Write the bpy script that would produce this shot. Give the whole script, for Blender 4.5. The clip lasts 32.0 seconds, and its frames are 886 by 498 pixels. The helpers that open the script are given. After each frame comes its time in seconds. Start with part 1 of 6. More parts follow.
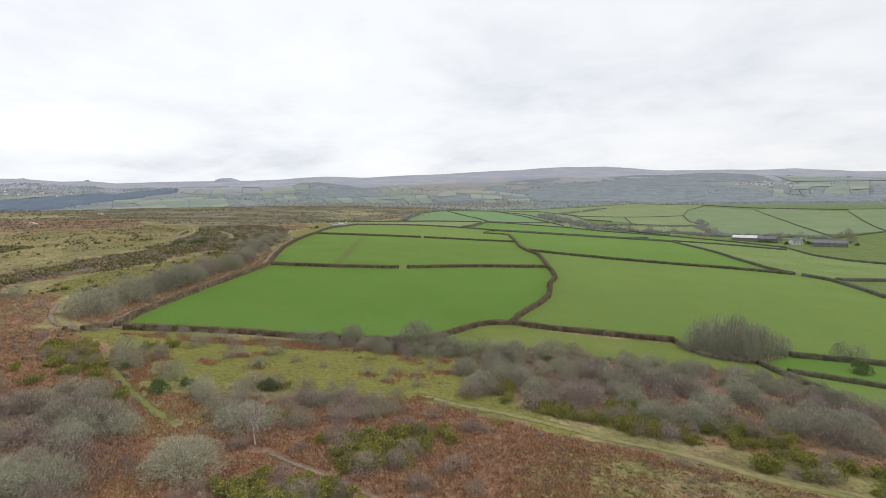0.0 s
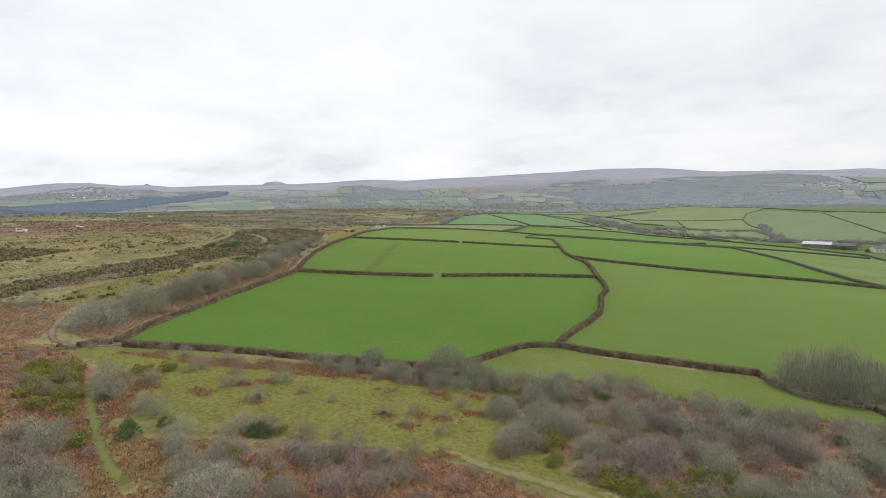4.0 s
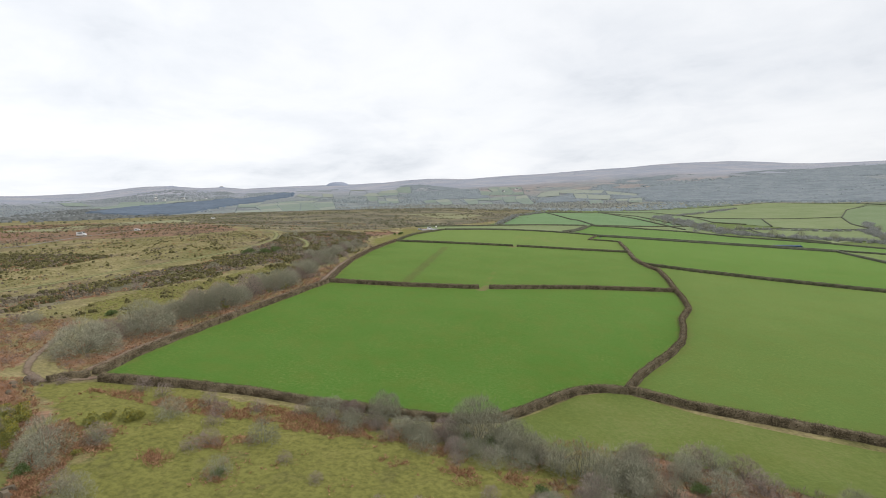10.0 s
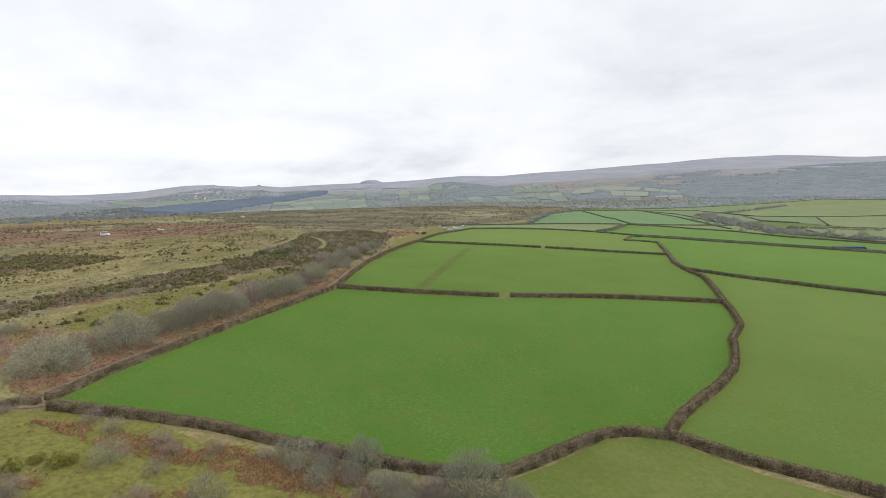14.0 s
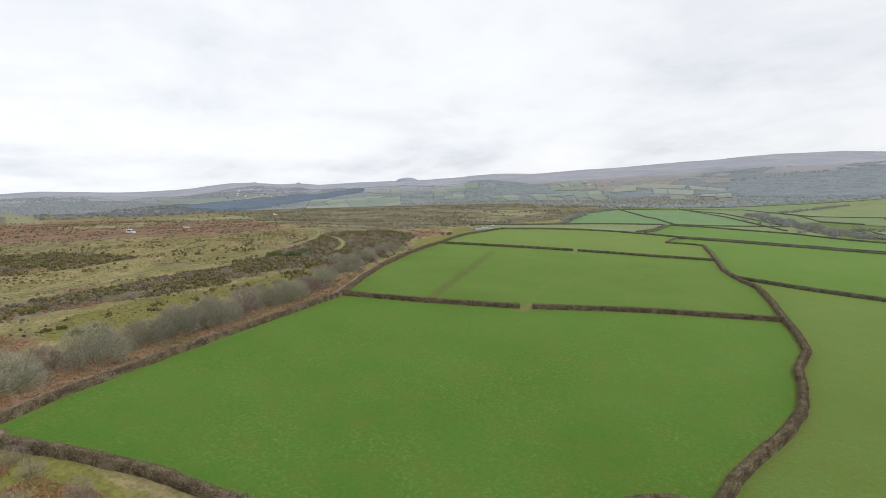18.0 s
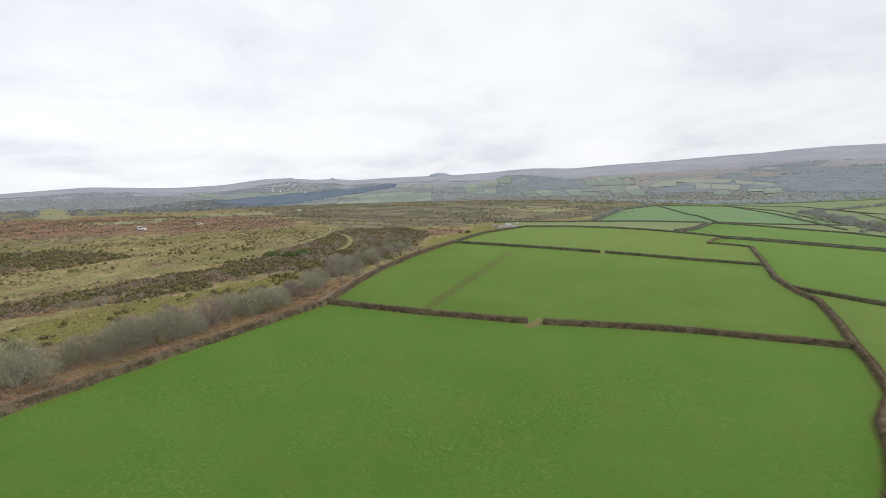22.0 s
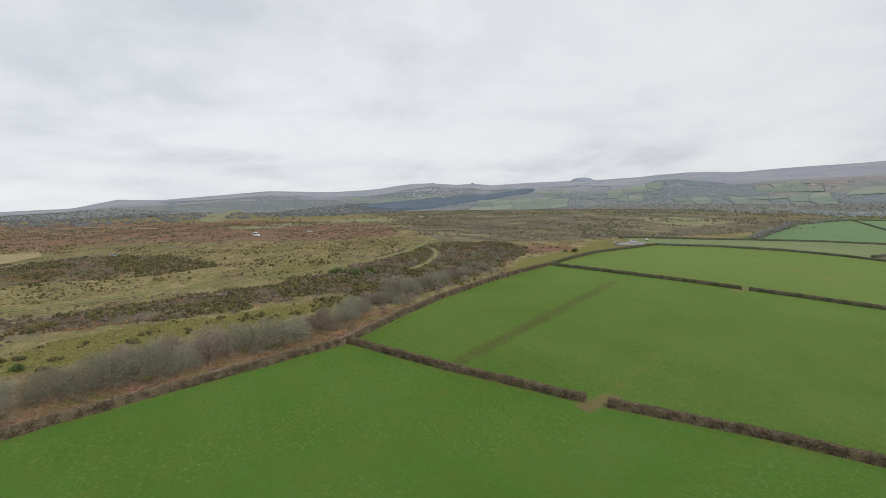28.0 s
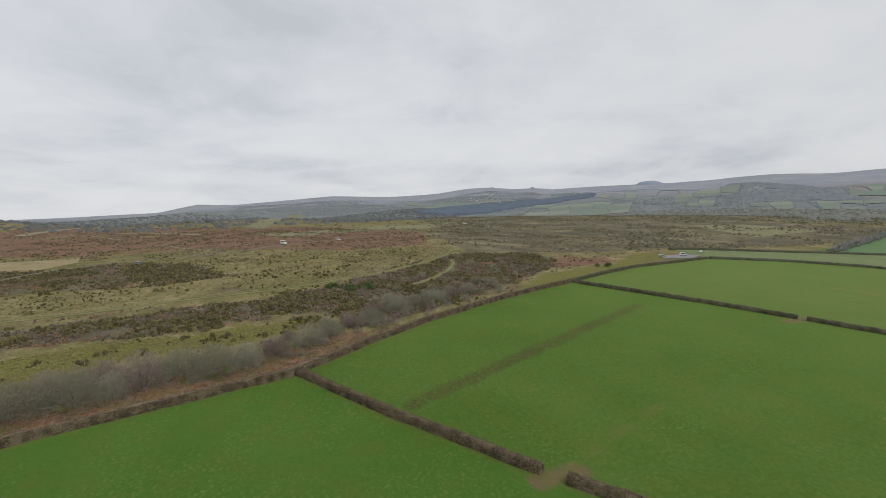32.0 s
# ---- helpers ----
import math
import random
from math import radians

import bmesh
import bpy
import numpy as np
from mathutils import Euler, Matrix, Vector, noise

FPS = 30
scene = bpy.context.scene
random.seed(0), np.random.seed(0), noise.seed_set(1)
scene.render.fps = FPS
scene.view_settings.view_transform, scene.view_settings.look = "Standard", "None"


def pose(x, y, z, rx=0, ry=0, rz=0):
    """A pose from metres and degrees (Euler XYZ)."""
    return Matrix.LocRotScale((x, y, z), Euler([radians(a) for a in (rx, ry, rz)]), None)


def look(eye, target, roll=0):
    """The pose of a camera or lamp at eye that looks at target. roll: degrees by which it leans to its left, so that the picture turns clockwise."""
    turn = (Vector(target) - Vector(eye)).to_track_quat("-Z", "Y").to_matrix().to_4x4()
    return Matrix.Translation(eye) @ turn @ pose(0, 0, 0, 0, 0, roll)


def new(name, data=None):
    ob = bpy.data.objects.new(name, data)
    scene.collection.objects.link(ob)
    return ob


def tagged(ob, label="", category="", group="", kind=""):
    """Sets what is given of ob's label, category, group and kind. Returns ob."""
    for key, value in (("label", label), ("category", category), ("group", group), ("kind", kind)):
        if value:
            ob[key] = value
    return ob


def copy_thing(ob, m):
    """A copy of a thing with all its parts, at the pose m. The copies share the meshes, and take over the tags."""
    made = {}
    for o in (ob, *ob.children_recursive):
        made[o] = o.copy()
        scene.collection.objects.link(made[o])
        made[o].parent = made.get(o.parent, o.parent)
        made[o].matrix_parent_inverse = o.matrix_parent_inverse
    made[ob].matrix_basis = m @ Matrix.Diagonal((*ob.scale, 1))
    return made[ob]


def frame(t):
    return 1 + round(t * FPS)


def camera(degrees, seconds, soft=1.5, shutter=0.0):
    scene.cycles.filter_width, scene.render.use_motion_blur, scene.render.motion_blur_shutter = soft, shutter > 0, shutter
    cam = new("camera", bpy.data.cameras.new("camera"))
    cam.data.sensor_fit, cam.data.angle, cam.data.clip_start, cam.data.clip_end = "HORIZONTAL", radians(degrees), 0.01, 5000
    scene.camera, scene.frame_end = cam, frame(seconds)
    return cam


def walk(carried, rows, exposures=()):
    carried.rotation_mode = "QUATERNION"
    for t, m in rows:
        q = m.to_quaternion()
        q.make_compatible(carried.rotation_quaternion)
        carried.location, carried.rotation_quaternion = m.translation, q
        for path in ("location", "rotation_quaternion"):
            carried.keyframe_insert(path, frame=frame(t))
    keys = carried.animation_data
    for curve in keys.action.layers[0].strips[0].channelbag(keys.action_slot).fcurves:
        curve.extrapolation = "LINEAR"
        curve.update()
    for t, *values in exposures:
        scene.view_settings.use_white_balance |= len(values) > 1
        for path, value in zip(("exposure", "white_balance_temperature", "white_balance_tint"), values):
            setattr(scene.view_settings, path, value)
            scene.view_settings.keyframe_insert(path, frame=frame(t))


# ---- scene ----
cam = camera(86.7, 32.0, soft=0.9)
PATH = [
    (0, (3.281, -3.672, 33.455), (3.016, -1.7, 33.249), -1.0),
    (1, (2.855, 1.237, 33.5), (2.556, 3.204, 33.298), -1.1),
    (2, (2.726, 6.303, 33.512), (2.38, 8.263, 33.312), -1.2),
    (3, (2.555, 11.229, 33.712), (2.16, 13.179, 33.513), -1.2),
    (3.5, (2.443, 13.607, 33.673), (2.025, 15.553, 33.479), -1.1),
    (5.5, (2.127, 23.003, 34.244), (1.638, 24.933, 34.053), -1.1),
    (6, (2.205, 25.126, 34.467), (1.696, 27.051, 34.276), -1.2),
    (7, (2.015, 29.958, 34.634), (1.463, 31.871, 34.444), -1.3),
    (8, (1.741, 34.718, 34.898), (1.145, 36.618, 34.707), -1.4),
    (9, (1.674, 39.557, 35.127), (1.036, 41.443, 34.935), -1.5),
    (10, (1.481, 44.357, 35.275), (0.8, 46.228, 35.082), -1.6),
    (11, (1.358, 49.163, 35.412), (0.644, 51.021, 35.219), -1.7),
    (12, (1.647, 53.955, 35.622), (0.899, 55.799, 35.428), -1.8),
    (13, (1.697, 58.757, 35.819), (0.917, 60.588, 35.623), -1.8),
    (14, (1.66, 63.467, 36.033), (0.849, 65.284, 35.833), -1.8),
    (14.5, (1.69, 65.976, 36.203), (0.863, 67.786, 36.002), -1.8),
    (16.5, (1.416, 75.871, 36.488), (0.522, 77.648, 36.288), -1.7),
    (17, (1.451, 78.991, 36.126), (0.538, 80.759, 35.924), -1.5),
    (18, (1.341, 83.276, 36.652), (0.392, 85.024, 36.447), -1.6),
    (19, (1.147, 88.411, 36.811), (0.155, 90.136, 36.605), -1.7),
    (20, (1.023, 93.529, 36.657), (0.004, 95.236, 36.444), -1.6),
    (21, (1.082, 100.429, 36.821), (0.054, 102.131, 36.602), -1.6),
    (22, (0.848, 108.812, 36.909), (-0.224, 110.486, 36.688), -1.6),
    (23, (0.837, 117.448, 37.715), (-0.321, 119.064, 37.499), -1.5),
    (24, (0.325, 125.275, 38.864), (-0.944, 126.807, 38.655), -1.1),
    (25, (0.039, 131.234, 39.558), (-1.276, 132.726, 39.351), -1.2),
    (25.5, (-0.011, 134.493, 39.639), (-1.343, 135.97, 39.436), -1.2),
    (27.5, (1.485, 149.583, 40.829), (-0.007, 150.902, 40.64), -0.9),
    (28, (1.98, 153.591, 41.117), (0.463, 154.88, 40.928), -0.9),
    (29, (1.71, 160.983, 41.823), (0.153, 162.225, 41.641), -0.9),
    (30, (2.091, 169.037, 42.394), (0.489, 170.222, 42.216), -0.9),
    (31, (2.325, 176.954, 42.902), (0.688, 178.089, 42.73), -1.1),
    (32, (2.685, 185.248, 43.492), (1.012, 186.331, 43.325), -0.9),
]
walk(cam, [(t, look(eye, target, roll)) for t, eye, target, roll in PATH],
     exposures=[(0, 0.0), (13, 0.0), (19, -0.03), (25, -0.12), (28, -0.33), (30, -0.43), (32, -0.54)])

# ---- sky and light: an overcast winter day ----
SUN_EL, SUN_AZ = 38.0, 70.0
world = bpy.data.worlds.new("overcast_sky")
scene.world = world
world.use_nodes = True
wt = world.node_tree
wt.nodes.clear()


def wnode(kind, **values):
    n = wt.nodes.new(kind)
    for key, value in values.items():
        n.inputs[key].default_value = value
    return n


w_out, w_bg = wnode("ShaderNodeOutputWorld"), wnode("ShaderNodeBackground", Strength=1.0)
w_sky = wt.nodes.new("ShaderNodeTexSky")
w_sky.sky_type, w_sky.sun_disc = "NISHITA", False
w_sky.sun_elevation, w_sky.sun_rotation = radians(SUN_EL), radians(SUN_AZ)
w_sky.air_density, w_sky.dust_density = 1.0, 3.0
w_dim = wnode("ShaderNodeMixRGB", Fac=1.0, Color2=(0.1, 0.1, 0.1, 1))
w_dim.blend_type = "MULTIPLY"
w_co, w_sep = wnode("ShaderNodeTexCoord"), wnode("ShaderNodeSeparateXYZ")
w_up = wnode("ShaderNodeMath")
w_up.operation, w_up.inputs[1].default_value = "ADD", 0.2
w_div = wnode("ShaderNodeVectorMath")
w_div.operation = "DIVIDE"
w_comb, w_comb3 = wnode("ShaderNodeCombineXYZ"), wnode("ShaderNodeMapping")
w_comb3.inputs["Scale"].default_value = (1.0, 1.0, 0.3)
w_comb3.inputs["Rotation"].default_value = (0, 0, radians(40))
w_n1 = wnode("ShaderNodeTexNoise", Scale=0.8, Detail=7.0, Roughness=0.52, Distortion=0.25)
w_n2 = wnode("ShaderNodeTexNoise", Scale=2.2, Detail=6.0, Roughness=0.56, Distortion=0.3)
w_mixn = wnode("ShaderNodeMixRGB", Fac=0.38)
w_ramp = wnode("ShaderNodeValToRGB")
w_ramp.color_ramp.elements.new(0.5)
w_ramp.color_ramp.elements.new(0.6)
for e, (p, c) in zip(w_ramp.color_ramp.elements,
                     [(0.35, (0.72, 0.755, 0.81, 1)), (0.44, (0.84, 0.868, 0.915, 1)), (0.54, (0.93, 0.948, 0.98, 1)), (0.66, (0.985, 0.998, 1.025, 1))]):
    e.position, e.color = p, c
w_mix = wnode("ShaderNodeMixRGB", Fac=0.93)
w_west = wnode("ShaderNodeMath")
w_west.operation, w_west.inputs[1].default_value, w_west.inputs[2].default_value = "MULTIPLY_ADD", -0.1, 1.04
w_glow = wnode("ShaderNodeVectorMath")
w_glow.operation = "SCALE"
for a, b in ((w_co.outputs["Generated"], w_sep.inputs[0]), (w_sep.outputs["Z"], w_up.inputs[0]), (w_co.outputs["Generated"], w_div.inputs[0]),
             (w_up.outputs[0], w_comb.inputs[0]), (w_up.outputs[0], w_comb.inputs[1]), (w_up.outputs[0], w_comb.inputs[2]), (w_comb.outputs[0], w_div.inputs[1]),
             (w_div.outputs[0], w_comb3.inputs["Vector"]), (w_comb3.outputs[0], w_n1.inputs["Vector"]), (w_comb3.outputs[0], w_n2.inputs["Vector"]),
             (w_n1.outputs["Fac"], w_mixn.inputs["Color1"]), (w_n2.outputs["Fac"], w_mixn.inputs["Color2"]), (w_mixn.outputs[0], w_ramp.inputs["Fac"]),
             (w_sky.outputs[0], w_dim.inputs["Color1"]), (w_dim.outputs[0], w_mix.inputs["Color1"]), (w_ramp.outputs[0], w_mix.inputs["Color2"]),
             (w_sep.outputs["X"], w_west.inputs[0]), (w_mix.outputs[0], w_glow.inputs[0]), (w_west.outputs[0], w_glow.inputs["Scale"]), (w_glow.outputs[0], w_bg.inputs["Color"]), (w_bg.outputs[0], w_out.inputs["Surface"])):
    wt.links.new(a, b)

sun = bpy.data.lights.new("sun", "SUN")
sun.energy, sun.angle, sun.color = 1.5, radians(25), (1.0, 0.97, 0.93)
sun_ob = new("sun", sun)
sun_ob.matrix_world = look((0, 0, 300), (math.sin(radians(SUN_AZ)) * -300, math.cos(radians(SUN_AZ)) * -300, 300 - 420))

# ---- the land ----
SKY_AZ = np.array([-180, -80, -50, -35, -30, -24, -18.4, -11.7, -6.8, 2.5, 9.3, 17.4, 22, 27.5, 30.6, 31.4, 32.6, 33.9, 34.6, 38, 41, 43.8, 45.4, 46.6, 48.4, 50.2, 53.2, 57, 63, 69.4, 77, 79.4, 83.4, 87, 94, 100, 180])
SKY_EL = np.array([0.6, 0.8, 1.3, 1.9, 2.45, 2.75, 2.85, 3.5, 3.65, 3.4, 3.15, 2.9, 3.1, 2.6, 2.52, 2.54, 2.56, 2.54, 2.5, 2.45, 2.35, 2.25, 2.5, 2.36, 2.4, 2.6, 2.45, 1.94, 1.75, 1.82, 1.23, 0.99, 1.03, 0.3, -0.1, -0.3, -0.3])


def ease(a, b, v):
    t = np.clip((v - a) / (b - a), 0, 1)
    return t * t * (3 - 2 * t)


_fx = np.arange(-3000, 3001, 5.0)
_k = np.exp(-0.5 * (np.arange(-12, 13) / 4.0) ** 2)
_k /= _k.sum()


def smooth_profile(xs, zs):
    return np.convolve(np.pad(np.interp(_fx, xs, zs), 12, mode="edge"), _k, "valid")


ALONG = smooth_profile([-400, 0, 30, 58, 85, 110, 155, 200, 240, 300, 340, 390, 500, 600, 750, 940, 1300], [6, 3, 0.5, -2.5, -6, -8.0, -10.0, -6.6, -4.6, -3.2, -2.6, -2, -4.5, -6, -3, 2, 8])
LEFT_NEAR = smooth_profile([-1500, -828, -364, -184, -150, -112, -80, -53, -29, 5, 40, 120, 300, 800], [38, 33, 22.5, 14.5, 12, 8.6, 4.6, 1.6, 0.6, -0.8, -3.0, -8, -19, -19])
LEFT_FAR = smooth_profile([-1500, -828, -364, -184, -112, -67, -20, 16, 120, 300, 800], [38, 33, 22.5, 13.5, 8.6, 5.2, 1.5, -1.2, -7.5, -19, -19])


def height(x, y):
    """The height of the land over the plan."""
    x, y = np.asarray(x, float), np.asarray(y, float)
    b = ease(260, 360, y)
    z = np.interp(y, _fx, ALONG) + np.interp(x, _fx, LEFT_NEAR) * (1 - b) + np.interp(x, _fx, LEFT_FAR) * b
    r, az = np.hypot(x, y - 100), np.degrees(np.arctan2(-x, y - 100))
    crest = 38 + 4300 * np.tan(np.radians(np.interp(az, SKY_AZ, SKY_EL)))
    t = np.clip((r - 1300) / 3000, 0, 1)
    far = 6 + (crest - 6) * t ** 1.15 - 30 * ease(4300, 4800, r)
    far = far + 7 * np.sin(x / 190 + 1) * np.sin(y / 230) * t * (1 - t) * 4
    f = ease(900, 1500, r)
    z = np.clip(z, -40, 40)
    return z * (1 - f) + far * f


TABLES = {}


def fbm(x, y, size, octaves=3, seed=0):
    """Smooth noise from 0 to 1 over the plan, with lumps of that size in metres."""
    x, y = np.asarray(x, float), np.asarray(y, float)
    total, weight, amp = 0.0, 0.0, 1.0
    for octave in range(octaves):
        if (seed, octave) not in TABLES:
            TABLES[seed, octave] = np.random.RandomState(seed * 7 + octave).rand(256, 256)
        table = TABLES[seed, octave]
        u, v = x / size + 1000.5, y / size + 1000.5
        i, j = np.floor(u).astype(int), np.floor(v).astype(int)
        a, b = u - i, v - j
        a, b = a * a * (3 - 2 * a), b * b * (3 - 2 * b)
        i0, i1, j0, j1 = i % 256, (i + 1) % 256, j % 256, (j + 1) % 256
        total = total + amp * (table[i0, j0] * (1 - a) * (1 - b) + table[i1, j0] * a * (1 - b) + table[i0, j1] * (1 - a) * b + table[i1, j1] * a * b)
        weight, amp, size = weight + amp, amp * 0.5, size * 0.5
    return total / weight


def inside(poly, x, y):
    """Which places lie in the outline."""
    x, y = np.asarray(x, float), np.asarray(y, float)
    res = np.zeros(x.shape, bool)
    for (x0, y0), (x1, y1) in zip(poly, poly[1:] + poly[:1]):
        if y0 != y1:
            res ^= ((y0 > y) != (y1 > y)) & (x < (x1 - x0) * (y - y0) / (y1 - y0) + x0)
    return res


def surface(x, y):
    """The land with the lumps of the rough ground near by."""
    x, y = np.asarray(x, float), np.asarray(y, float)
    near = (np.hypot(x + 100, y - 150) < 420) & ~inside(OPEN_FIELDS, x, y)
    return height(x, y) + np.where(near, (fbm(x, y, 9, 2, 3) - 0.5) * 0.38, 0) + ease(1500, 2600, np.hypot(x, y - 100)) * (fbm(x, y, 420, 2, 8) - 0.5) * 20


def z_at(x, y):
    return float(surface(np.array([x]), np.array([y]))[0])


def rough_edge(poly, x, y, size=9.0, amount=7.0, seed=5):
    """inside() with an uneven outline."""
    return inside(poly, x + (fbm(x, y, size, 3, seed) - 0.5) * 2 * amount, y + (fbm(x, y, size, 3, seed + 1) - 0.5) * 2 * amount)


OPEN_FIELDS = [(-105, 112), (-111, 140), (-111, 216), (-118, 254), (-140, 344), (-159, 492), (-190, 512), (-141, 609), (-150, 837), (-110, 953), (200, 1300), (800, 1100), (320, 380), (182, 241), (135, 146), (110, 95), (79, 106), (57, 127), (20, 130), (-10, 126), (-28, 129), (-58, 124), (-88, 117)]
# outlines of the land's cover, in plan
MEADOW = [(-112, 103), (-103, 110), (-88, 116), (-67, 121), (-45, 124), (-25, 126), (-10, 124), (-4, 110), (1, 95), (6, 84), (16, 78), (13, 73), (-2, 78), (-12, 82), (-25, 84), (-43, 84), (-56, 83), (-64, 82), (-68, 72), (-72, 82), (-80, 88), (-92, 94), (-106, 97)]
FRONT_FOOT = [(-101, 106), (-88, 112), (-64, 119), (-45, 122), (-22, 125), (-22, 117), (-45, 115), (-66, 111), (-86, 107)]
HEDGE_FOOT = [(-64, 117), (-47, 123), (-27, 126), (-12, 128), (4, 132), (6, 118), (-6, 109), (-20, 107), (-40, 111)]
BRACKEN_MID = [(-48, 70), (-38, 80), (-25, 83), (-9, 81), (4, 77), (16, 71), (29, 66), (48, 59), (60, 40), (30, 20), (-20, 22), (-40, 30), (-34, 50)]
BRACKEN_LEFT = [(-121, 96), (-112, 104), (-95, 95), (-76, 82), (-66, 66), (-48, 54), (-35, 30), (-70, 20), (-110, 50), (-135, 90)]
BRACKEN_WEST = [(-121, 98), (-140, 86), (-172, 98), (-170, 132), (-150, 138), (-135, 118), (-108, 108), (-112, 140), (-114, 190), (-118, 250), (-128, 285), (-136, 283), (-132, 240), (-136, 190), (-140, 150)]
BELT = [(-8, 112), (4, 133), (20, 130), (35, 127), (57, 127), (75, 118), (86, 100), (80, 70), (58, 66), (47, 71), (36, 73), (23, 77), (14, 80), (4, 87), (-6, 90)]
SCRUB_LEFT = [(-96, 62), (-82, 66), (-74, 69), (-60, 61), (-48, 53), (-43, 44), (-43, 36), (-60, 30), (-95, 44)]
GORSE_SPOTS = [[(-26, 58), (-26, 62), (-14, 67), (-6, 74), (-3, 70), (-8, 60), (-13, 51), (-18, 53)], [(-6.8, 89), (-1, 97), (10, 94), (22, 91), (34, 89), (47, 87), (54, 82), (49, 76), (38, 73.5), (27, 73), (18, 77.5), (12, 81.5), (5, 84)],
               [(-32, 46), (-27, 50), (-17, 49), (-10, 46), (-14, 40), (-29, 42)], [(-101, 85), (-103, 96), (-92, 93.5), (-79, 82.5), (-75, 77), (-84, 75)], [(38, 68), (48, 73), (60, 69), (56, 62), (42, 64)]]
THICKET = [(-88, 96), (-77, 95), (-73, 86), (-69, 77), (-64, 70), (-58, 66), (-60, 58), (-78, 68), (-92, 82)]
TUSSOCKS = [(-4, 18), (62, 18), (62, 54), (44, 61), (28, 66), (10, 71), (6, 50)]
MOOR_TURF = [(-159, 140), (-168, 154), (-170, 175), (-160, 197), (-160, 212), (-158, 228), (-156, 243), (-143, 232), (-144, 211), (-148, 195), (-150, 173), (-146, 154), (-148, 138)]
GORSE_A = [(-205, 120), (-201, 155), (-196, 178), (-198, 197), (-190, 222), (-195, 244), (-204, 273), (-236, 326), (-249, 365), (-226, 405), (-195, 395), (-160, 329), (-146, 289), (-137, 257), (-137, 240), (-157, 243), (-166, 228), (-164, 206), (-165, 194), (-173, 175), (-179, 154), (-177, 120)]
GORSE_B = [(-341, 120), (-350, 171), (-312, 209), (-251, 223), (-250, 197), (-268, 156), (-274, 120)]
TAN = [(-270, 110), (-325, 157), (-305, 208), (-316, 278), (-293, 332), (-291, 366), (-248, 328), (-214, 265), (-216, 224), (-226, 192), (-229, 110)]
RUST = [(-900, 60), (-800, 160), (-640, 285), (-545, 400), (-400, 425), (-300, 372), (-306, 299), (-378, 221), (-402, 174), (-430, 60)]
RUST_END = [(-190, 363), (-204, 398), (-194, 440), (-178, 424), (-174, 378)]
TURF_END = [(-150, 322), (-170, 360), (-176, 420), (-206, 490), (-185, 505), (-150, 410), (-141, 340)]
PALE_PATCH = [(-332, 100), (-379, 100), (-402, 150), (-371, 152), (-343, 135)]
CLEARINGS = [[(-1914, 692), (-1845, 733), (-585, 312), (-608, 290)], [(-512, 272), (-430, 305), (-495, 498), (-640, 640), (-487, 322)], [(-330, 781), (-290, 845), (-205, 830), (-222, 700)]]
RIGHT_VALLEY = [(-150, 600), (-150, 1100), (200, 1500), (900, 1300), (950, 500), (320, 300), (190, 240), (60, 600)]
HEATH_FAR = [(-290, 385), (-420, 430), (-520, 520), (-800, 640), (-1250, 1050), (-1150, 1500), (-300, 1250), (-60, 1120), (-138, 960), (-142, 760), (-190, 607), (-215, 533), (-215, 456), (-250, 371)]


FOOTPATH = [(60, 54), (48, 61), (42, 63), (36, 66), (30, 70), (22, 72), (13, 76), (4, 80), (-7, 83), (-16, 88)]
BIRCH_PATH = [(-4, 40), (-12, 47), (-18, 50), (-23, 52), (-29, 55), (-33, 56)]
GLADE = [(-92, 94), (-87, 89), (-76.7, 80.3), (-68.6, 74.2), (-61.9, 69.2), (-55.2, 64.7), (-48.6, 61.5)]
RIDE = [(-288, 371), (-266, 367), (-248, 348), (-228, 320), (-215, 292), (-209, 266), (-205, 250), (-205, 228), (-212, 192), (-216, 152), (-216, 110)]
RIDE_SIDE = [(-233, 343), (-219, 336), (-202, 321), (-187, 303), (-179, 288)]
ROAD = [(-300, 90), (-312, 126), (-343, 144), (-354, 171), (-349, 195), (-341, 230), (-352, 254), (-361, 278), (-370, 305), (-379, 348), (-370, 420), (-300, 500), (-215, 545), (-180, 556), (-165, 610)]
LANE = [(-108, 110), (-113, 125), (-116, 138), (-118.5, 152), (-119, 168), (-118.5, 187), (-117.5, 216), (-121, 227), (-126, 241), (-134, 267), (-142, 301), (-149, 334)]
TRODDEN = [(-86, 234), (-89, 250), (-94, 278), (-100, 312), (-106, 345)]
WHEEL_LINES = [(-51.5, 246), (-53.9, 257.8), (-55.5, 271.7), (-57.1, 285.3)]
SCUFFED = [(-85, 465), (-79, 522), (-42, 502), (-40, 436), (-71, 430)]
GATEWAYS = [[(-52.6, 240.2), (-51.8, 242.6), (-50.9, 245.4), (-50.2, 247)], [(-67, 373), (-66, 377), (-65.3, 380), (-64, 386)]]


def line_gap(line, x, y):
    """How far places lie from a line."""
    best = np.full(np.shape(x), 1e9)
    for (x0, y0), (x1, y1) in zip(line, line[1:]):
        f = np.clip(((x - x0) * (x1 - x0) + (y - y0) * (y1 - y0)) / ((x1 - x0) ** 2 + (y1 - y0) ** 2), 0, 1)
        best = np.minimum(best, np.hypot(x - x0 - f * (x1 - x0), y - y0 - f * (y1 - y0)))
    return best


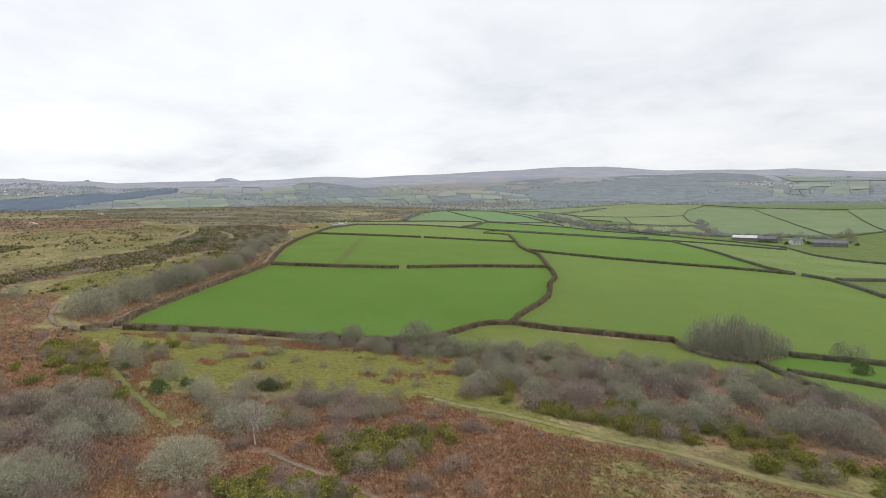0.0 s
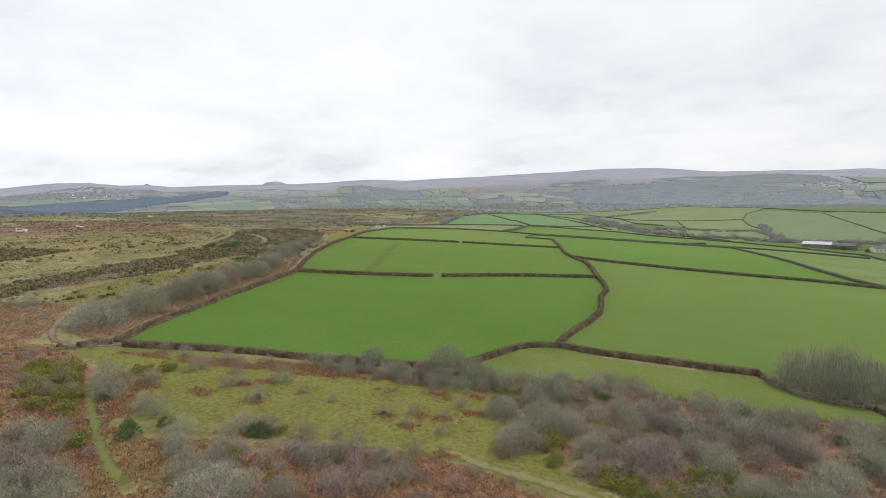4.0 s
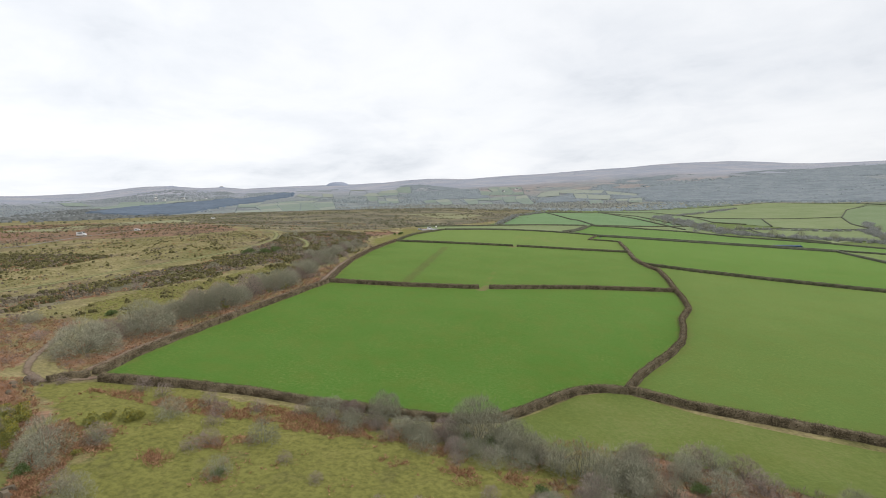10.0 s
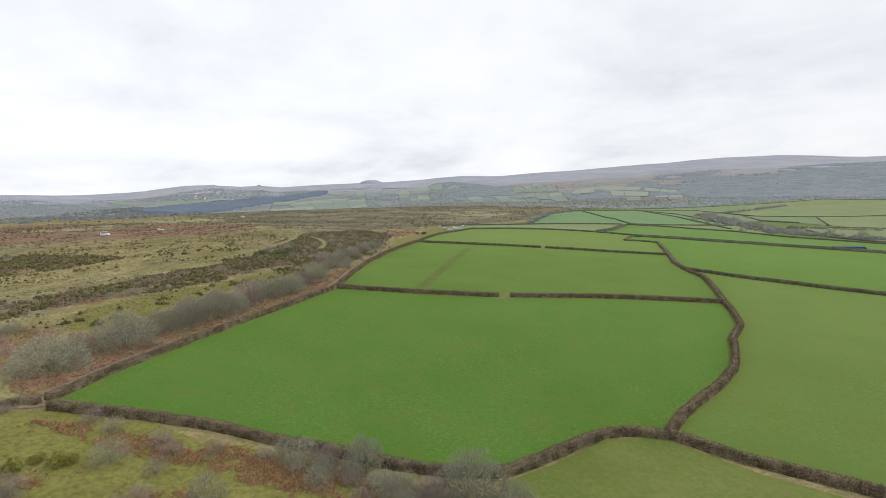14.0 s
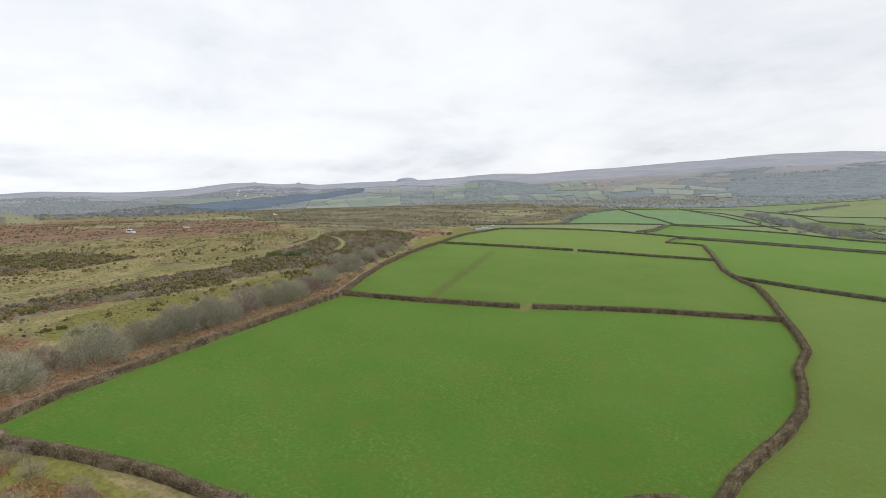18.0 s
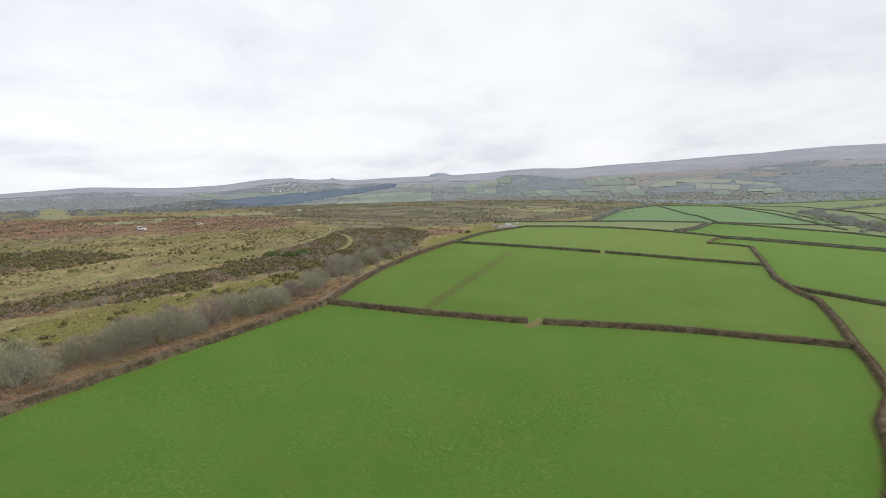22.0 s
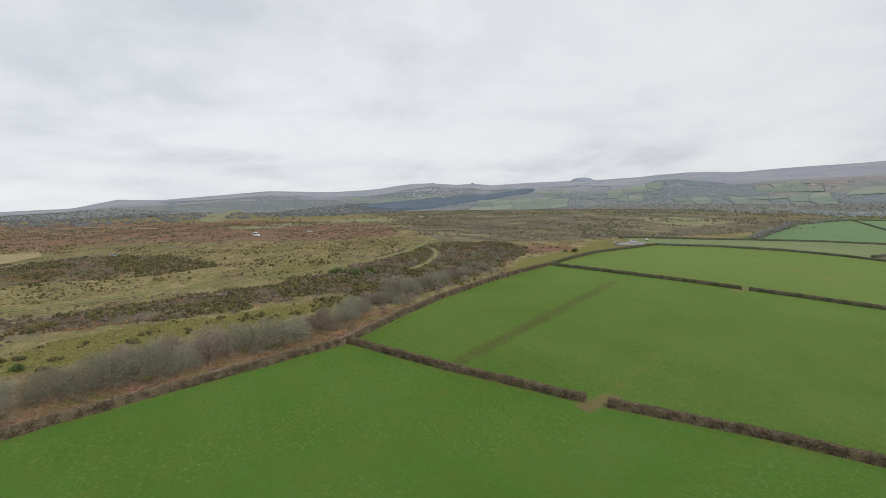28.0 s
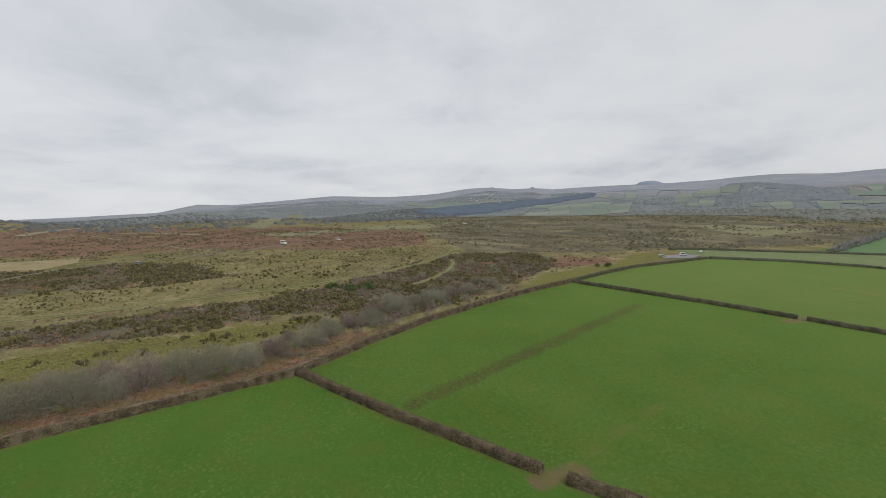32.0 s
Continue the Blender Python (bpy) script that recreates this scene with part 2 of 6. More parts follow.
def on_track(x, y, more=0.0):
    x, y = np.asarray(x, float), np.asarray(y, float)
    res = np.zeros(x.shape, bool)
    for way, half in ((FOOTPATH, 1.9), (BIRCH_PATH, 0.9), (GLADE, 0.9), (RIDE, 3.4), (RIDE_SIDE, 2.4), (ROAD, 2.2), (LANE, 1.2)):
        res |= line_gap(way, x, y) < half + more
    return res


def axis(lo, hi, a, b, c, d):
    """Steps that are fine from b to c, medium from a to d, and grow from there out to lo and hi."""
    mid = list(np.arange(a, b, 3.0)) + list(np.arange(b, c, 1.5)) + list(np.arange(c, d + 1, 3.0))
    left, right, step = [mid[0]], [mid[-1]], 3.0
    while left[-1] > lo:
        left.append(left[-1] - step)
        step *= 1.045
    step = 3.0
    while right[-1] < hi:
        right.append(right[-1] + step)
        step *= 1.045
    return np.array(left[:0:-1] + mid + right[1:])


def set_mesh(name, verts, faces_flat, size):
    """A mesh from an array of places and one of indices, with that many corners a face."""
    me = bpy.data.meshes.new(name)
    n = len(faces_flat) // size
    me.vertices.add(len(verts))
    me.vertices.foreach_set("co", np.asarray(verts, np.float32).ravel())
    me.loops.add(len(faces_flat))
    me.loops.foreach_set("vertex_index", np.asarray(faces_flat, np.int32))
    me.polygons.add(n)
    me.polygons.foreach_set("loop_start", np.arange(0, n * size, size, dtype=np.int32))
    me.polygons.foreach_set("loop_total", np.full(n, size, np.int32))
    me.update(calc_edges=True)
    return me


# ---- materials ----
def material(name, colours, sizes=(12.0, 0.7), rough=0.9, bump=0.3, bump_size=0.4, random=0.0, metal=0.0, spec=0.2, contrast=0.25, sheen=0.0):
    """Two scales of mottling between three colours, in metres, with a fine bump; random shifts each object's tone."""
    m = bpy.data.materials.new(name)
    m.use_nodes = True
    t = m.node_tree
    p = t.nodes["Principled BSDF"]
    geo = t.nodes.new("ShaderNodeNewGeometry")
    n1, n2, n3 = (t.nodes.new("ShaderNodeTexNoise") for _ in range(3))
    for n, s, d in ((n1, sizes[0], 4.0), (n2, sizes[1], 5.0), (n3, bump_size, 4.0)):
        n.inputs["Scale"].default_value, n.inputs["Detail"].default_value = 1.0 / s, d
        t.links.new(geo.outputs["Position"], n.inputs["Vector"])
    add = t.nodes.new("ShaderNodeMath")
    add.operation = "MULTIPLY_ADD"
    add.inputs[1].default_value = 0.5
    half = t.nodes.new("ShaderNodeMath")
    half.operation, half.inputs[1].default_value = "MULTIPLY", 0.5
    t.links.new(n1.outputs["Fac"], half.inputs[0])
    t.links.new(n2.outputs["Fac"], add.inputs[0])
    t.links.new(half.outputs[0], add.inputs[2])
    fac = add.outputs[0]
    if random:
        info, shift = t.nodes.new("ShaderNodeObjectInfo"), t.nodes.new("ShaderNodeMath")
        shift.operation, shift.inputs[1].default_value = "MULTIPLY_ADD", random
        off = t.nodes.new("ShaderNodeMath")
        off.operation, off.inputs[1].default_value = "SUBTRACT", random / 2
        t.links.new(info.outputs["Random"], shift.inputs[0])
        t.links.new(fac, shift.inputs[2])
        t.links.new(shift.outputs[0], off.inputs[0])
        fac = off.outputs[0]
    ramp = t.nodes.new("ShaderNodeValToRGB")
    lo, hi = 0.5 - contrast / 2, 0.5 + contrast / 2
    ramp.color_ramp.elements.new(0.5)
    for e, pos, c in zip(ramp.color_ramp.elements, (lo, 0.5, hi), colours):
        e.position, e.color = pos, (*c, 1)
    t.links.new(fac, ramp.inputs["Fac"])
    t.links.new(ramp.outputs[0], p.inputs["Base Color"])
    p.inputs["Roughness"].default_value, p.inputs["Metallic"].default_value = rough, metal
    p.inputs["Specular IOR Level"].default_value = spec
    if sheen:
        p.inputs["Sheen Weight"].default_value, p.inputs["Sheen Roughness"].default_value, p.inputs["Sheen Tint"].default_value = sheen, 0.4, (0.74, 0.96, 0.28, 1)
    if bump:
        b = t.nodes.new("ShaderNodeBump")
        b.inputs["Strength"].default_value, b.inputs["Distance"].default_value = bump, bump_size * 0.3
        t.links.new(n3.outputs["Fac"], b.inputs["Height"])
        t.links.new(b.outputs[0], p.inputs["Normal"])
    return m


def leafy(name, a, b, random=0.5, thin=0.0):
    """Small leaves or twigs: the tone varies from piece to piece and from plant to plant."""
    m = bpy.data.materials.new(name)
    m.use_nodes = True
    t = m.node_tree
    p = t.nodes["Principled BSDF"]
    geo, info = t.nodes.new("ShaderNodeNewGeometry"), t.nodes.new("ShaderNodeObjectInfo")
    mixn = t.nodes.new("ShaderNodeMath")
    mixn.operation, mixn.inputs[1].default_value = "MULTIPLY_ADD", 1 - random
    ob = t.nodes.new("ShaderNodeMath")
    ob.operation, ob.inputs[1].default_value = "MULTIPLY", random
    t.links.new(info.outputs["Random"], ob.inputs[0])
    t.links.new(geo.outputs["Random Per Island"], mixn.inputs[0])
    t.links.new(ob.outputs[0], mixn.inputs[2])
    mix = t.nodes.new("ShaderNodeMixRGB")
    mix.inputs["Color1"].default_value, mix.inputs["Color2"].default_value = (*a, 1), (*b, 1)
    t.links.new(mixn.outputs[0], mix.inputs["Fac"])
    t.links.new(mix.outputs[0], p.inputs["Base Color"])
    p.inputs["Roughness"].default_value, p.inputs["Specular IOR Level"].default_value = 0.9, 0.1
    if thin:
        back, both = t.nodes.new("ShaderNodeBsdfTranslucent"), t.nodes.new("ShaderNodeMixShader")
        both.inputs[0].default_value = thin
        t.links.new(mix.outputs[0], back.inputs["Color"])
        t.links.new(p.outputs[0], both.inputs[1])
        t.links.new(back.outputs[0], both.inputs[2])
        t.links.new(both.outputs[0], t.nodes["Material Output"].inputs["Surface"])
    return m


M_BRIGHT = material("grass_bright", [(0.052, 0.119, 0.014), (0.065, 0.141, 0.022), (0.085, 0.157, 0.032)], (28, 0.8), bump=0.5, bump_size=0.35, contrast=0.5, spec=0.06, sheen=0.2)
M_GRASS = material("grass_plain", [(0.058, 0.118, 0.017), (0.071, 0.137, 0.024), (0.091, 0.150, 0.031)], (30, 0.9), bump=0.4, bump_size=0.35, contrast=0.28, spec=0.06, sheen=0.2)
M_OLIVE = material("grass_olive", [(0.072, 0.127, 0.025), (0.093, 0.148, 0.032), (0.121, 0.164, 0.041)], (22, 0.9), bump=0.5, bump_size=0.35, contrast=0.5, spec=0.08, sheen=0.2)
M_TEAL = material("grass_bluish", [(0.075, 0.145, 0.072), (0.088, 0.162, 0.082), (0.106, 0.175, 0.094)], (50, 6), bump=0.3, bump_size=1.0, sheen=0.2)
# Pale grass of the valley, with some bluish distance haze in its colour.
M_PALE = material("grass_pale", [(0.131, 0.165, 0.070), (0.158, 0.192, 0.087), (0.189, 0.214, 0.110)], (40, 4), bump=0.3, bump_size=1.0, sheen=0.08)
M_SPECKLED = material("grass_speckled", [(0.098, 0.143, 0.046), (0.122, 0.167, 0.056), (0.165, 0.195, 0.088)], (30, 2.5), bump=0.4, bump_size=0.6, contrast=0.22, spec=0.06, sheen=0.15)
M_ROUGH = material("grass_rough", [(0.093, 0.123, 0.030), (0.116, 0.143, 0.038), (0.144, 0.159, 0.052)], (14, 0.9), bump=0.5, bump_size=0.4, contrast=0.26, spec=0.06, sheen=0.2)
M_LIGHT = material("grass_light", [(0.068, 0.135, 0.031), (0.080, 0.155, 0.039), (0.099, 0.167, 0.051)], (35, 2), bump=0.3, bump_size=0.8, spec=0.06, sheen=0.2)
# Grass lightened and cooled by distance haze in the base colour.
M_HAZY = material("hazed_grass", [(0.118, 0.162, 0.078), (0.135, 0.18, 0.09), (0.158, 0.197, 0.108)], (45, 5), bump=0.2, bump_size=1.0, sheen=0.08)
M_STRAW = material("straw_grass", [(0.25, 0.2, 0.1), (0.3, 0.245, 0.13), (0.34, 0.285, 0.16)], (12, 1.5), bump=0.5)
M_MUD = material("trodden_earth", [(0.15, 0.105, 0.072), (0.205, 0.15, 0.108), (0.24, 0.19, 0.13)], (4, 0.6), bump=0.5)
M_PALESTRIP = material("bleached_grass", [(0.22, 0.19, 0.115), (0.265, 0.23, 0.145), (0.3, 0.265, 0.175)], (14, 2.0), bump=0.4)
M_TRACK = material("grassy_track", [(0.15, 0.15, 0.05), (0.2, 0.185, 0.075), (0.235, 0.2, 0.1)], (9, 1.0), bump=0.4)
M_GLADE = material("glade_turf", [(0.120, 0.128, 0.038), (0.142, 0.146, 0.044), (0.168, 0.162, 0.056)], (6, 0.6), bump=0.5)
M_TURFTRACK = material("turf_track", [(0.165, 0.167, 0.067), (0.204, 0.203, 0.083), (0.239, 0.233, 0.103)], (9, 1.0), bump=0.4)
M_GRAVEL = material("gravel", [(0.2, 0.2, 0.195), (0.25, 0.25, 0.24), (0.3, 0.29, 0.28)], (5, 0.4), bump=0.3)
M_ROAD = material("asphalt", [(0.165, 0.155, 0.135), (0.2, 0.185, 0.155), (0.23, 0.21, 0.18)], (6, 0.5), bump=0.2)
M_BANK = material("hedge_bank", [(0.054, 0.043, 0.026), (0.110, 0.088, 0.054), (0.180, 0.146, 0.093)], (2.0, 0.28), bump=1.0, bump_size=0.35, contrast=0.14)
M_BANK_OLIVE = material("mossy_hedge", [(0.045, 0.048, 0.024), (0.078, 0.078, 0.042), (0.115, 0.106, 0.064)], (2.0, 0.3), bump=1.0, bump_size=0.35, contrast=0.16)
M_BANK_FAR = material("far_hedge", [(0.061, 0.068, 0.041), (0.092, 0.097, 0.062), (0.123, 0.125, 0.084)], (6, 1.2), bump=1.0, bump_size=1.0)
# Side twigs carry the hedge's shade in their colour; top twigs stay pale.
M_TWIG_SHADED = leafy("hedge_shaded_twigs", (0.075, 0.055, 0.033), (0.237, 0.179, 0.113), 0.0)
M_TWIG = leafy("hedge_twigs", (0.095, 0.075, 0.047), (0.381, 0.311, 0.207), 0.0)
M_BANK_FERN = leafy("bank_fern", (0.075, 0.048, 0.03), (0.22, 0.145, 0.095), 0.0)
M_CROWN = leafy("bare_twigs", (0.215, 0.209, 0.146), (0.408, 0.398, 0.297), 0.65)
M_CROWN_DARK = leafy("purple_twigs", (0.213, 0.163, 0.138), (0.386, 0.318, 0.276), 0.65)
M_BARK = material("bark", [(0.1, 0.085, 0.07), (0.16, 0.145, 0.12), (0.22, 0.21, 0.17)], (1.0, 0.15), bump=0.6, bump_size=0.1)
M_LICHEN = material("lichened_bark", [(0.163, 0.162, 0.111), (0.249, 0.249, 0.181), (0.335, 0.344, 0.260)], (1.2, 0.2), bump=0.5, bump_size=0.1)
M_BIRCH = material("birch_bark", [(0.3, 0.28, 0.25), (0.6, 0.58, 0.54), (0.7, 0.68, 0.64)], (1.0, 0.2), bump=0.2, bump_size=0.1)
M_GORSE = leafy("gorse_spines", (0.124, 0.138, 0.044), (0.294, 0.290, 0.092), 0.4)
M_GORSE_LOW = leafy("low_gorse", (0.064, 0.06, 0.028), (0.165, 0.148, 0.064), 0.0)
M_BLOOM = leafy("gorse_flowers", (0.396, 0.302, 0.030), (0.550, 0.432, 0.035), 0.2)
M_HEATH = leafy("heath_shrubs", (0.095, 0.078, 0.055), (0.19, 0.155, 0.112), 0.0)
M_BRACKEN = leafy("dead_bracken", (0.228, 0.117, 0.066), (0.446, 0.272, 0.159), 0.0)
M_TUSSOCK = leafy("grass_tussocks", (0.16, 0.15, 0.05), (0.29, 0.25, 0.1), 0.0)
M_TUFT = leafy("moor_tufts", (0.13, 0.12, 0.045), (0.25, 0.215, 0.1), 0.0)
M_EVERGREEN = leafy("evergreen_leaves", (0.088, 0.130, 0.047), (0.182, 0.236, 0.092), 0.35)
# Distance haze is mixed into the colours of the far woods and scrub.
M_WOOD = leafy("hazed_wood_tops", (0.204, 0.234, 0.243), (0.252, 0.281, 0.280), 0.0)
W_WOOD = (material("hazed_wood", [(0.132, 0.156, 0.168), (0.169, 0.196, 0.213), (0.217, 0.239, 0.243)], (55, 9), bump=0), M_WOOD)
M_CONIFER = leafy("hazed_conifer_tops", (0.127, 0.163, 0.210), (0.154, 0.198, 0.256), 0.0)
W_CONIFER = (material("hazed_conifers", [(0.095, 0.121, 0.157), (0.110, 0.141, 0.182), (0.125, 0.162, 0.208)], (55, 9), bump=0), M_CONIFER)
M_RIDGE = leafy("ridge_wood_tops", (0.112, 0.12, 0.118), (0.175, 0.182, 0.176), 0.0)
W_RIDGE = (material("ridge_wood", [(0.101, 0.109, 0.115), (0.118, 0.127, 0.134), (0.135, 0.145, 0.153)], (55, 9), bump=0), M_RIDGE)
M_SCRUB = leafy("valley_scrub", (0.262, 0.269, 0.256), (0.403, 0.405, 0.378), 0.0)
M_FAR_SCRUB = leafy("hazed_scrub", (0.178, 0.186, 0.168), (0.245, 0.248, 0.214), 0.0)
M_WOOD_PALE = leafy("hazed_pale_wood", (0.205, 0.225, 0.238), (0.235, 0.256, 0.266), 0.0)
# Far hedges and hillside fields, greyed by haze put into their colours.
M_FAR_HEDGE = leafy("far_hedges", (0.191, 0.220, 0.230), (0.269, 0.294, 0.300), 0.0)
M_FAR_A = material("hazed_pasture", [(0.174, 0.212, 0.174), (0.191, 0.233, 0.187), (0.212, 0.248, 0.203)], (60, 12), bump=0)
M_FAR_B = material("hazed_meadow", [(0.222, 0.246, 0.198), (0.244, 0.267, 0.215), (0.266, 0.283, 0.231)], (60, 12), bump=0)
M_HEATH_FAR = leafy("far_heath_shrubs", (0.155, 0.142, 0.108), (0.225, 0.204, 0.155), 0.0)
M_GORSE_FAR = leafy("far_gorse", (0.105, 0.103, 0.064), (0.190, 0.177, 0.105), 0.0)
# Grey-blue distance haze is put into this moor colour.
M_HAZED_MOOR = material("hazed_moor", [(0.261, 0.296, 0.369), (0.290, 0.319, 0.387), (0.322, 0.344, 0.399)], (170, 20), bump=0)
M_ROCK = material("granite", [(0.16, 0.16, 0.16), (0.24, 0.235, 0.22), (0.3, 0.29, 0.27)], (8, 1.0), bump=0.6)
M_RAIL = material("weathered_rail", [(0.12, 0.1, 0.08), (0.19, 0.17, 0.14), (0.25, 0.22, 0.18)], (0.8, 0.1), bump=0.3, bump_size=0.05)
M_WHITE = material("white_paint", [(0.72, 0.72, 0.7), (0.8, 0.8, 0.78), (0.84, 0.84, 0.83)], (2, 0.4), rough=0.35, bump=0, spec=0.5)
M_SILVER = material("grey_paint", [(0.4, 0.42, 0.44), (0.5, 0.52, 0.54), (0.55, 0.57, 0.58)], (2, 0.4), rough=0.3, bump=0, metal=0.4, spec=0.5)
M_GLASS = material("dark_glass", [(0.02, 0.025, 0.03), (0.03, 0.035, 0.04), (0.04, 0.045, 0.05)], (2, 0.4), rough=0.08, bump=0, spec=0.6)
M_TYRE = material("tyre", [(0.015, 0.015, 0.015), (0.025, 0.025, 0.025), (0.035, 0.033, 0.03)], (0.5, 0.1), bump=0.2)
M_RENDER = material("white_render", [(0.6, 0.59, 0.56), (0.7, 0.69, 0.66), (0.76, 0.75, 0.72)], (3, 0.5), bump=0.1)
M_SLATE = material("slate", [(0.1, 0.1, 0.115), (0.15, 0.15, 0.165), (0.2, 0.195, 0.2)], (3, 0.4), bump=0.4)
M_SHEET = material("roof_sheet", [(0.42, 0.44, 0.46), (0.55, 0.57, 0.59), (0.62, 0.63, 0.64)], (6, 0.8), rough=0.5, bump=0.2)
M_BOARD = material("barn_boards", [(0.14, 0.12, 0.1), (0.2, 0.175, 0.15), (0.26, 0.235, 0.2)], (2, 0.3), bump=0.4)
M_TARP = material("blue_tarp", [(0.02, 0.05, 0.09), (0.03, 0.07, 0.13), (0.05, 0.1, 0.17)], (3, 0.6), rough=0.5, bump=0.5)


def wearing(m):
    """A pasture with pale tufts, and trodden, muddy and rough-edged places as far as its worn attribute has any."""
    t = m.node_tree
    p = t.nodes["Principled BSDF"]
    colour = p.inputs["Base Color"].links[0].from_socket
    att, sep, geo, n = t.nodes.new("ShaderNodeVertexColor"), t.nodes.new("ShaderNodeSeparateColor"), t.nodes.new("ShaderNodeNewGeometry"), t.nodes.new("ShaderNodeTexNoise")
    att.layer_name = "worn"
    n.inputs["Scale"].default_value, n.inputs["Detail"].default_value = 0.9, 6.0
    t.links.new(att.outputs["Color"], sep.inputs[0])
    t.links.new(geo.outputs["Position"], n.inputs["Vector"])
    for k, c in enumerate(((0.068, 0.076, 0.024), (0.16, 0.108, 0.066), (0.14, 0.142, 0.046))):
        times, limit, mix = t.nodes.new("ShaderNodeMath"), t.nodes.new("ShaderNodeMapRange"), t.nodes.new("ShaderNodeMixRGB")
        times.operation = "MULTIPLY"
        limit.inputs["From Min"].default_value, limit.inputs["From Max"].default_value = 0.1, 0.5
        mix.inputs[2].default_value = (*c, 1)
        for a, b in ((sep.outputs[k], times.inputs[0]), (n.outputs["Fac"], times.inputs[1]), (times.outputs[0], limit.inputs["Value"]), (limit.outputs[0], mix.inputs[0]), (colour, mix.inputs[1])):
            t.links.new(a, b)
        colour = mix.outputs[0]
    tuft, area, gate, mix = t.nodes.new("ShaderNodeTexNoise"), t.nodes.new("ShaderNodeTexNoise"), t.nodes.new("ShaderNodeMath"), t.nodes.new("ShaderNodeMixRGB")
    tuft.inputs["Scale"].default_value, tuft.inputs["Detail"].default_value = 1.5, 6.0
    area.inputs["Scale"].default_value, area.inputs["Detail"].default_value = 0.06, 3.0
    limit, share = t.nodes.new("ShaderNodeMapRange"), t.nodes.new("ShaderNodeMapRange")
    limit.inputs["From Min"].default_value, limit.inputs["From Max"].default_value, limit.inputs["To Max"].default_value = 0.52, 0.7, 0.62
    share.inputs["From Min"].default_value, share.inputs["From Max"].default_value = 0.4, 0.56
    gate.operation = "MULTIPLY"
    mix.inputs[2].default_value = (0.145, 0.19, 0.05, 1)
    for a, b in ((geo.outputs["Position"], tuft.inputs["Vector"]), (geo.outputs["Position"], area.inputs["Vector"]), (tuft.outputs["Fac"], limit.inputs["Value"]), (area.outputs["Fac"], share.inputs["Value"]),
                 (limit.outputs[0], gate.inputs[0]), (share.outputs[0], gate.inputs[1]), (gate.outputs[0], mix.inputs[0]), (colour, mix.inputs[1])):
        t.links.new(a, b)
    blotch, reach, last = t.nodes.new("ShaderNodeTexNoise"), t.nodes.new("ShaderNodeMapRange"), t.nodes.new("ShaderNodeMixRGB")
    blotch.inputs["Scale"].default_value, blotch.inputs["Detail"].default_value, blotch.inputs["Roughness"].default_value = 0.14, 6.0, 0.62
    reach.inputs["From Min"].default_value, reach.inputs["From Max"].default_value, reach.inputs["To Max"].default_value = 0.44, 0.68, 0.34
    last.inputs[2].default_value = (0.108, 0.122, 0.024, 1)
    for a, b in ((geo.outputs["Position"], blotch.inputs["Vector"]), (blotch.outputs["Fac"], reach.inputs["Value"]), (reach.outputs[0], last.inputs[0]), (mix.outputs[0], last.inputs[1])):
        t.links.new(a, b)
    t.links.new(last.outputs[0], p.inputs["Base Color"])


for pasture in (M_BRIGHT, M_GRASS, M_OLIVE, M_ROUGH):
    wearing(pasture)


def faded(m):
    """The same surface, worn away towards the sides of a track."""
    t = m.node_tree
    p, out = t.nodes["Principled BSDF"], t.nodes["Material Output"]
    att, geo, n = t.nodes.new("ShaderNodeVertexColor"), t.nodes.new("ShaderNodeNewGeometry"), t.nodes.new("ShaderNodeTexNoise")
    att.layer_name = "edge"
    n.inputs["Scale"].default_value, n.inputs["Detail"].default_value = 0.8, 5.0
    add, rng, mix, clear = t.nodes.new("ShaderNodeMath"), t.nodes.new("ShaderNodeMapRange"), t.nodes.new("ShaderNodeMixShader"), t.nodes.new("ShaderNodeBsdfTransparent")
    add.operation = "ADD"
    rng.inputs["From Min"].default_value, rng.inputs["From Max"].default_value = 0.62, 1.42
    for a, b in ((geo.outputs["Position"], n.inputs["Vector"]), (att.outputs["Color"], add.inputs[0]), (n.outputs["Fac"], add.inputs[1]), (add.outputs[0], rng.inputs["Value"]),
                 (rng.outputs[0], mix.inputs[0]), (clear.outputs[0], mix.inputs[1]), (p.outputs[0], mix.inputs[2]), (mix.outputs[0], out.inputs["Surface"])):
        t.links.new(a, b)
    return m


for worn in (M_MUD, M_TRACK, M_TURFTRACK, M_GLADE, M_PALESTRIP):
    faded(worn)


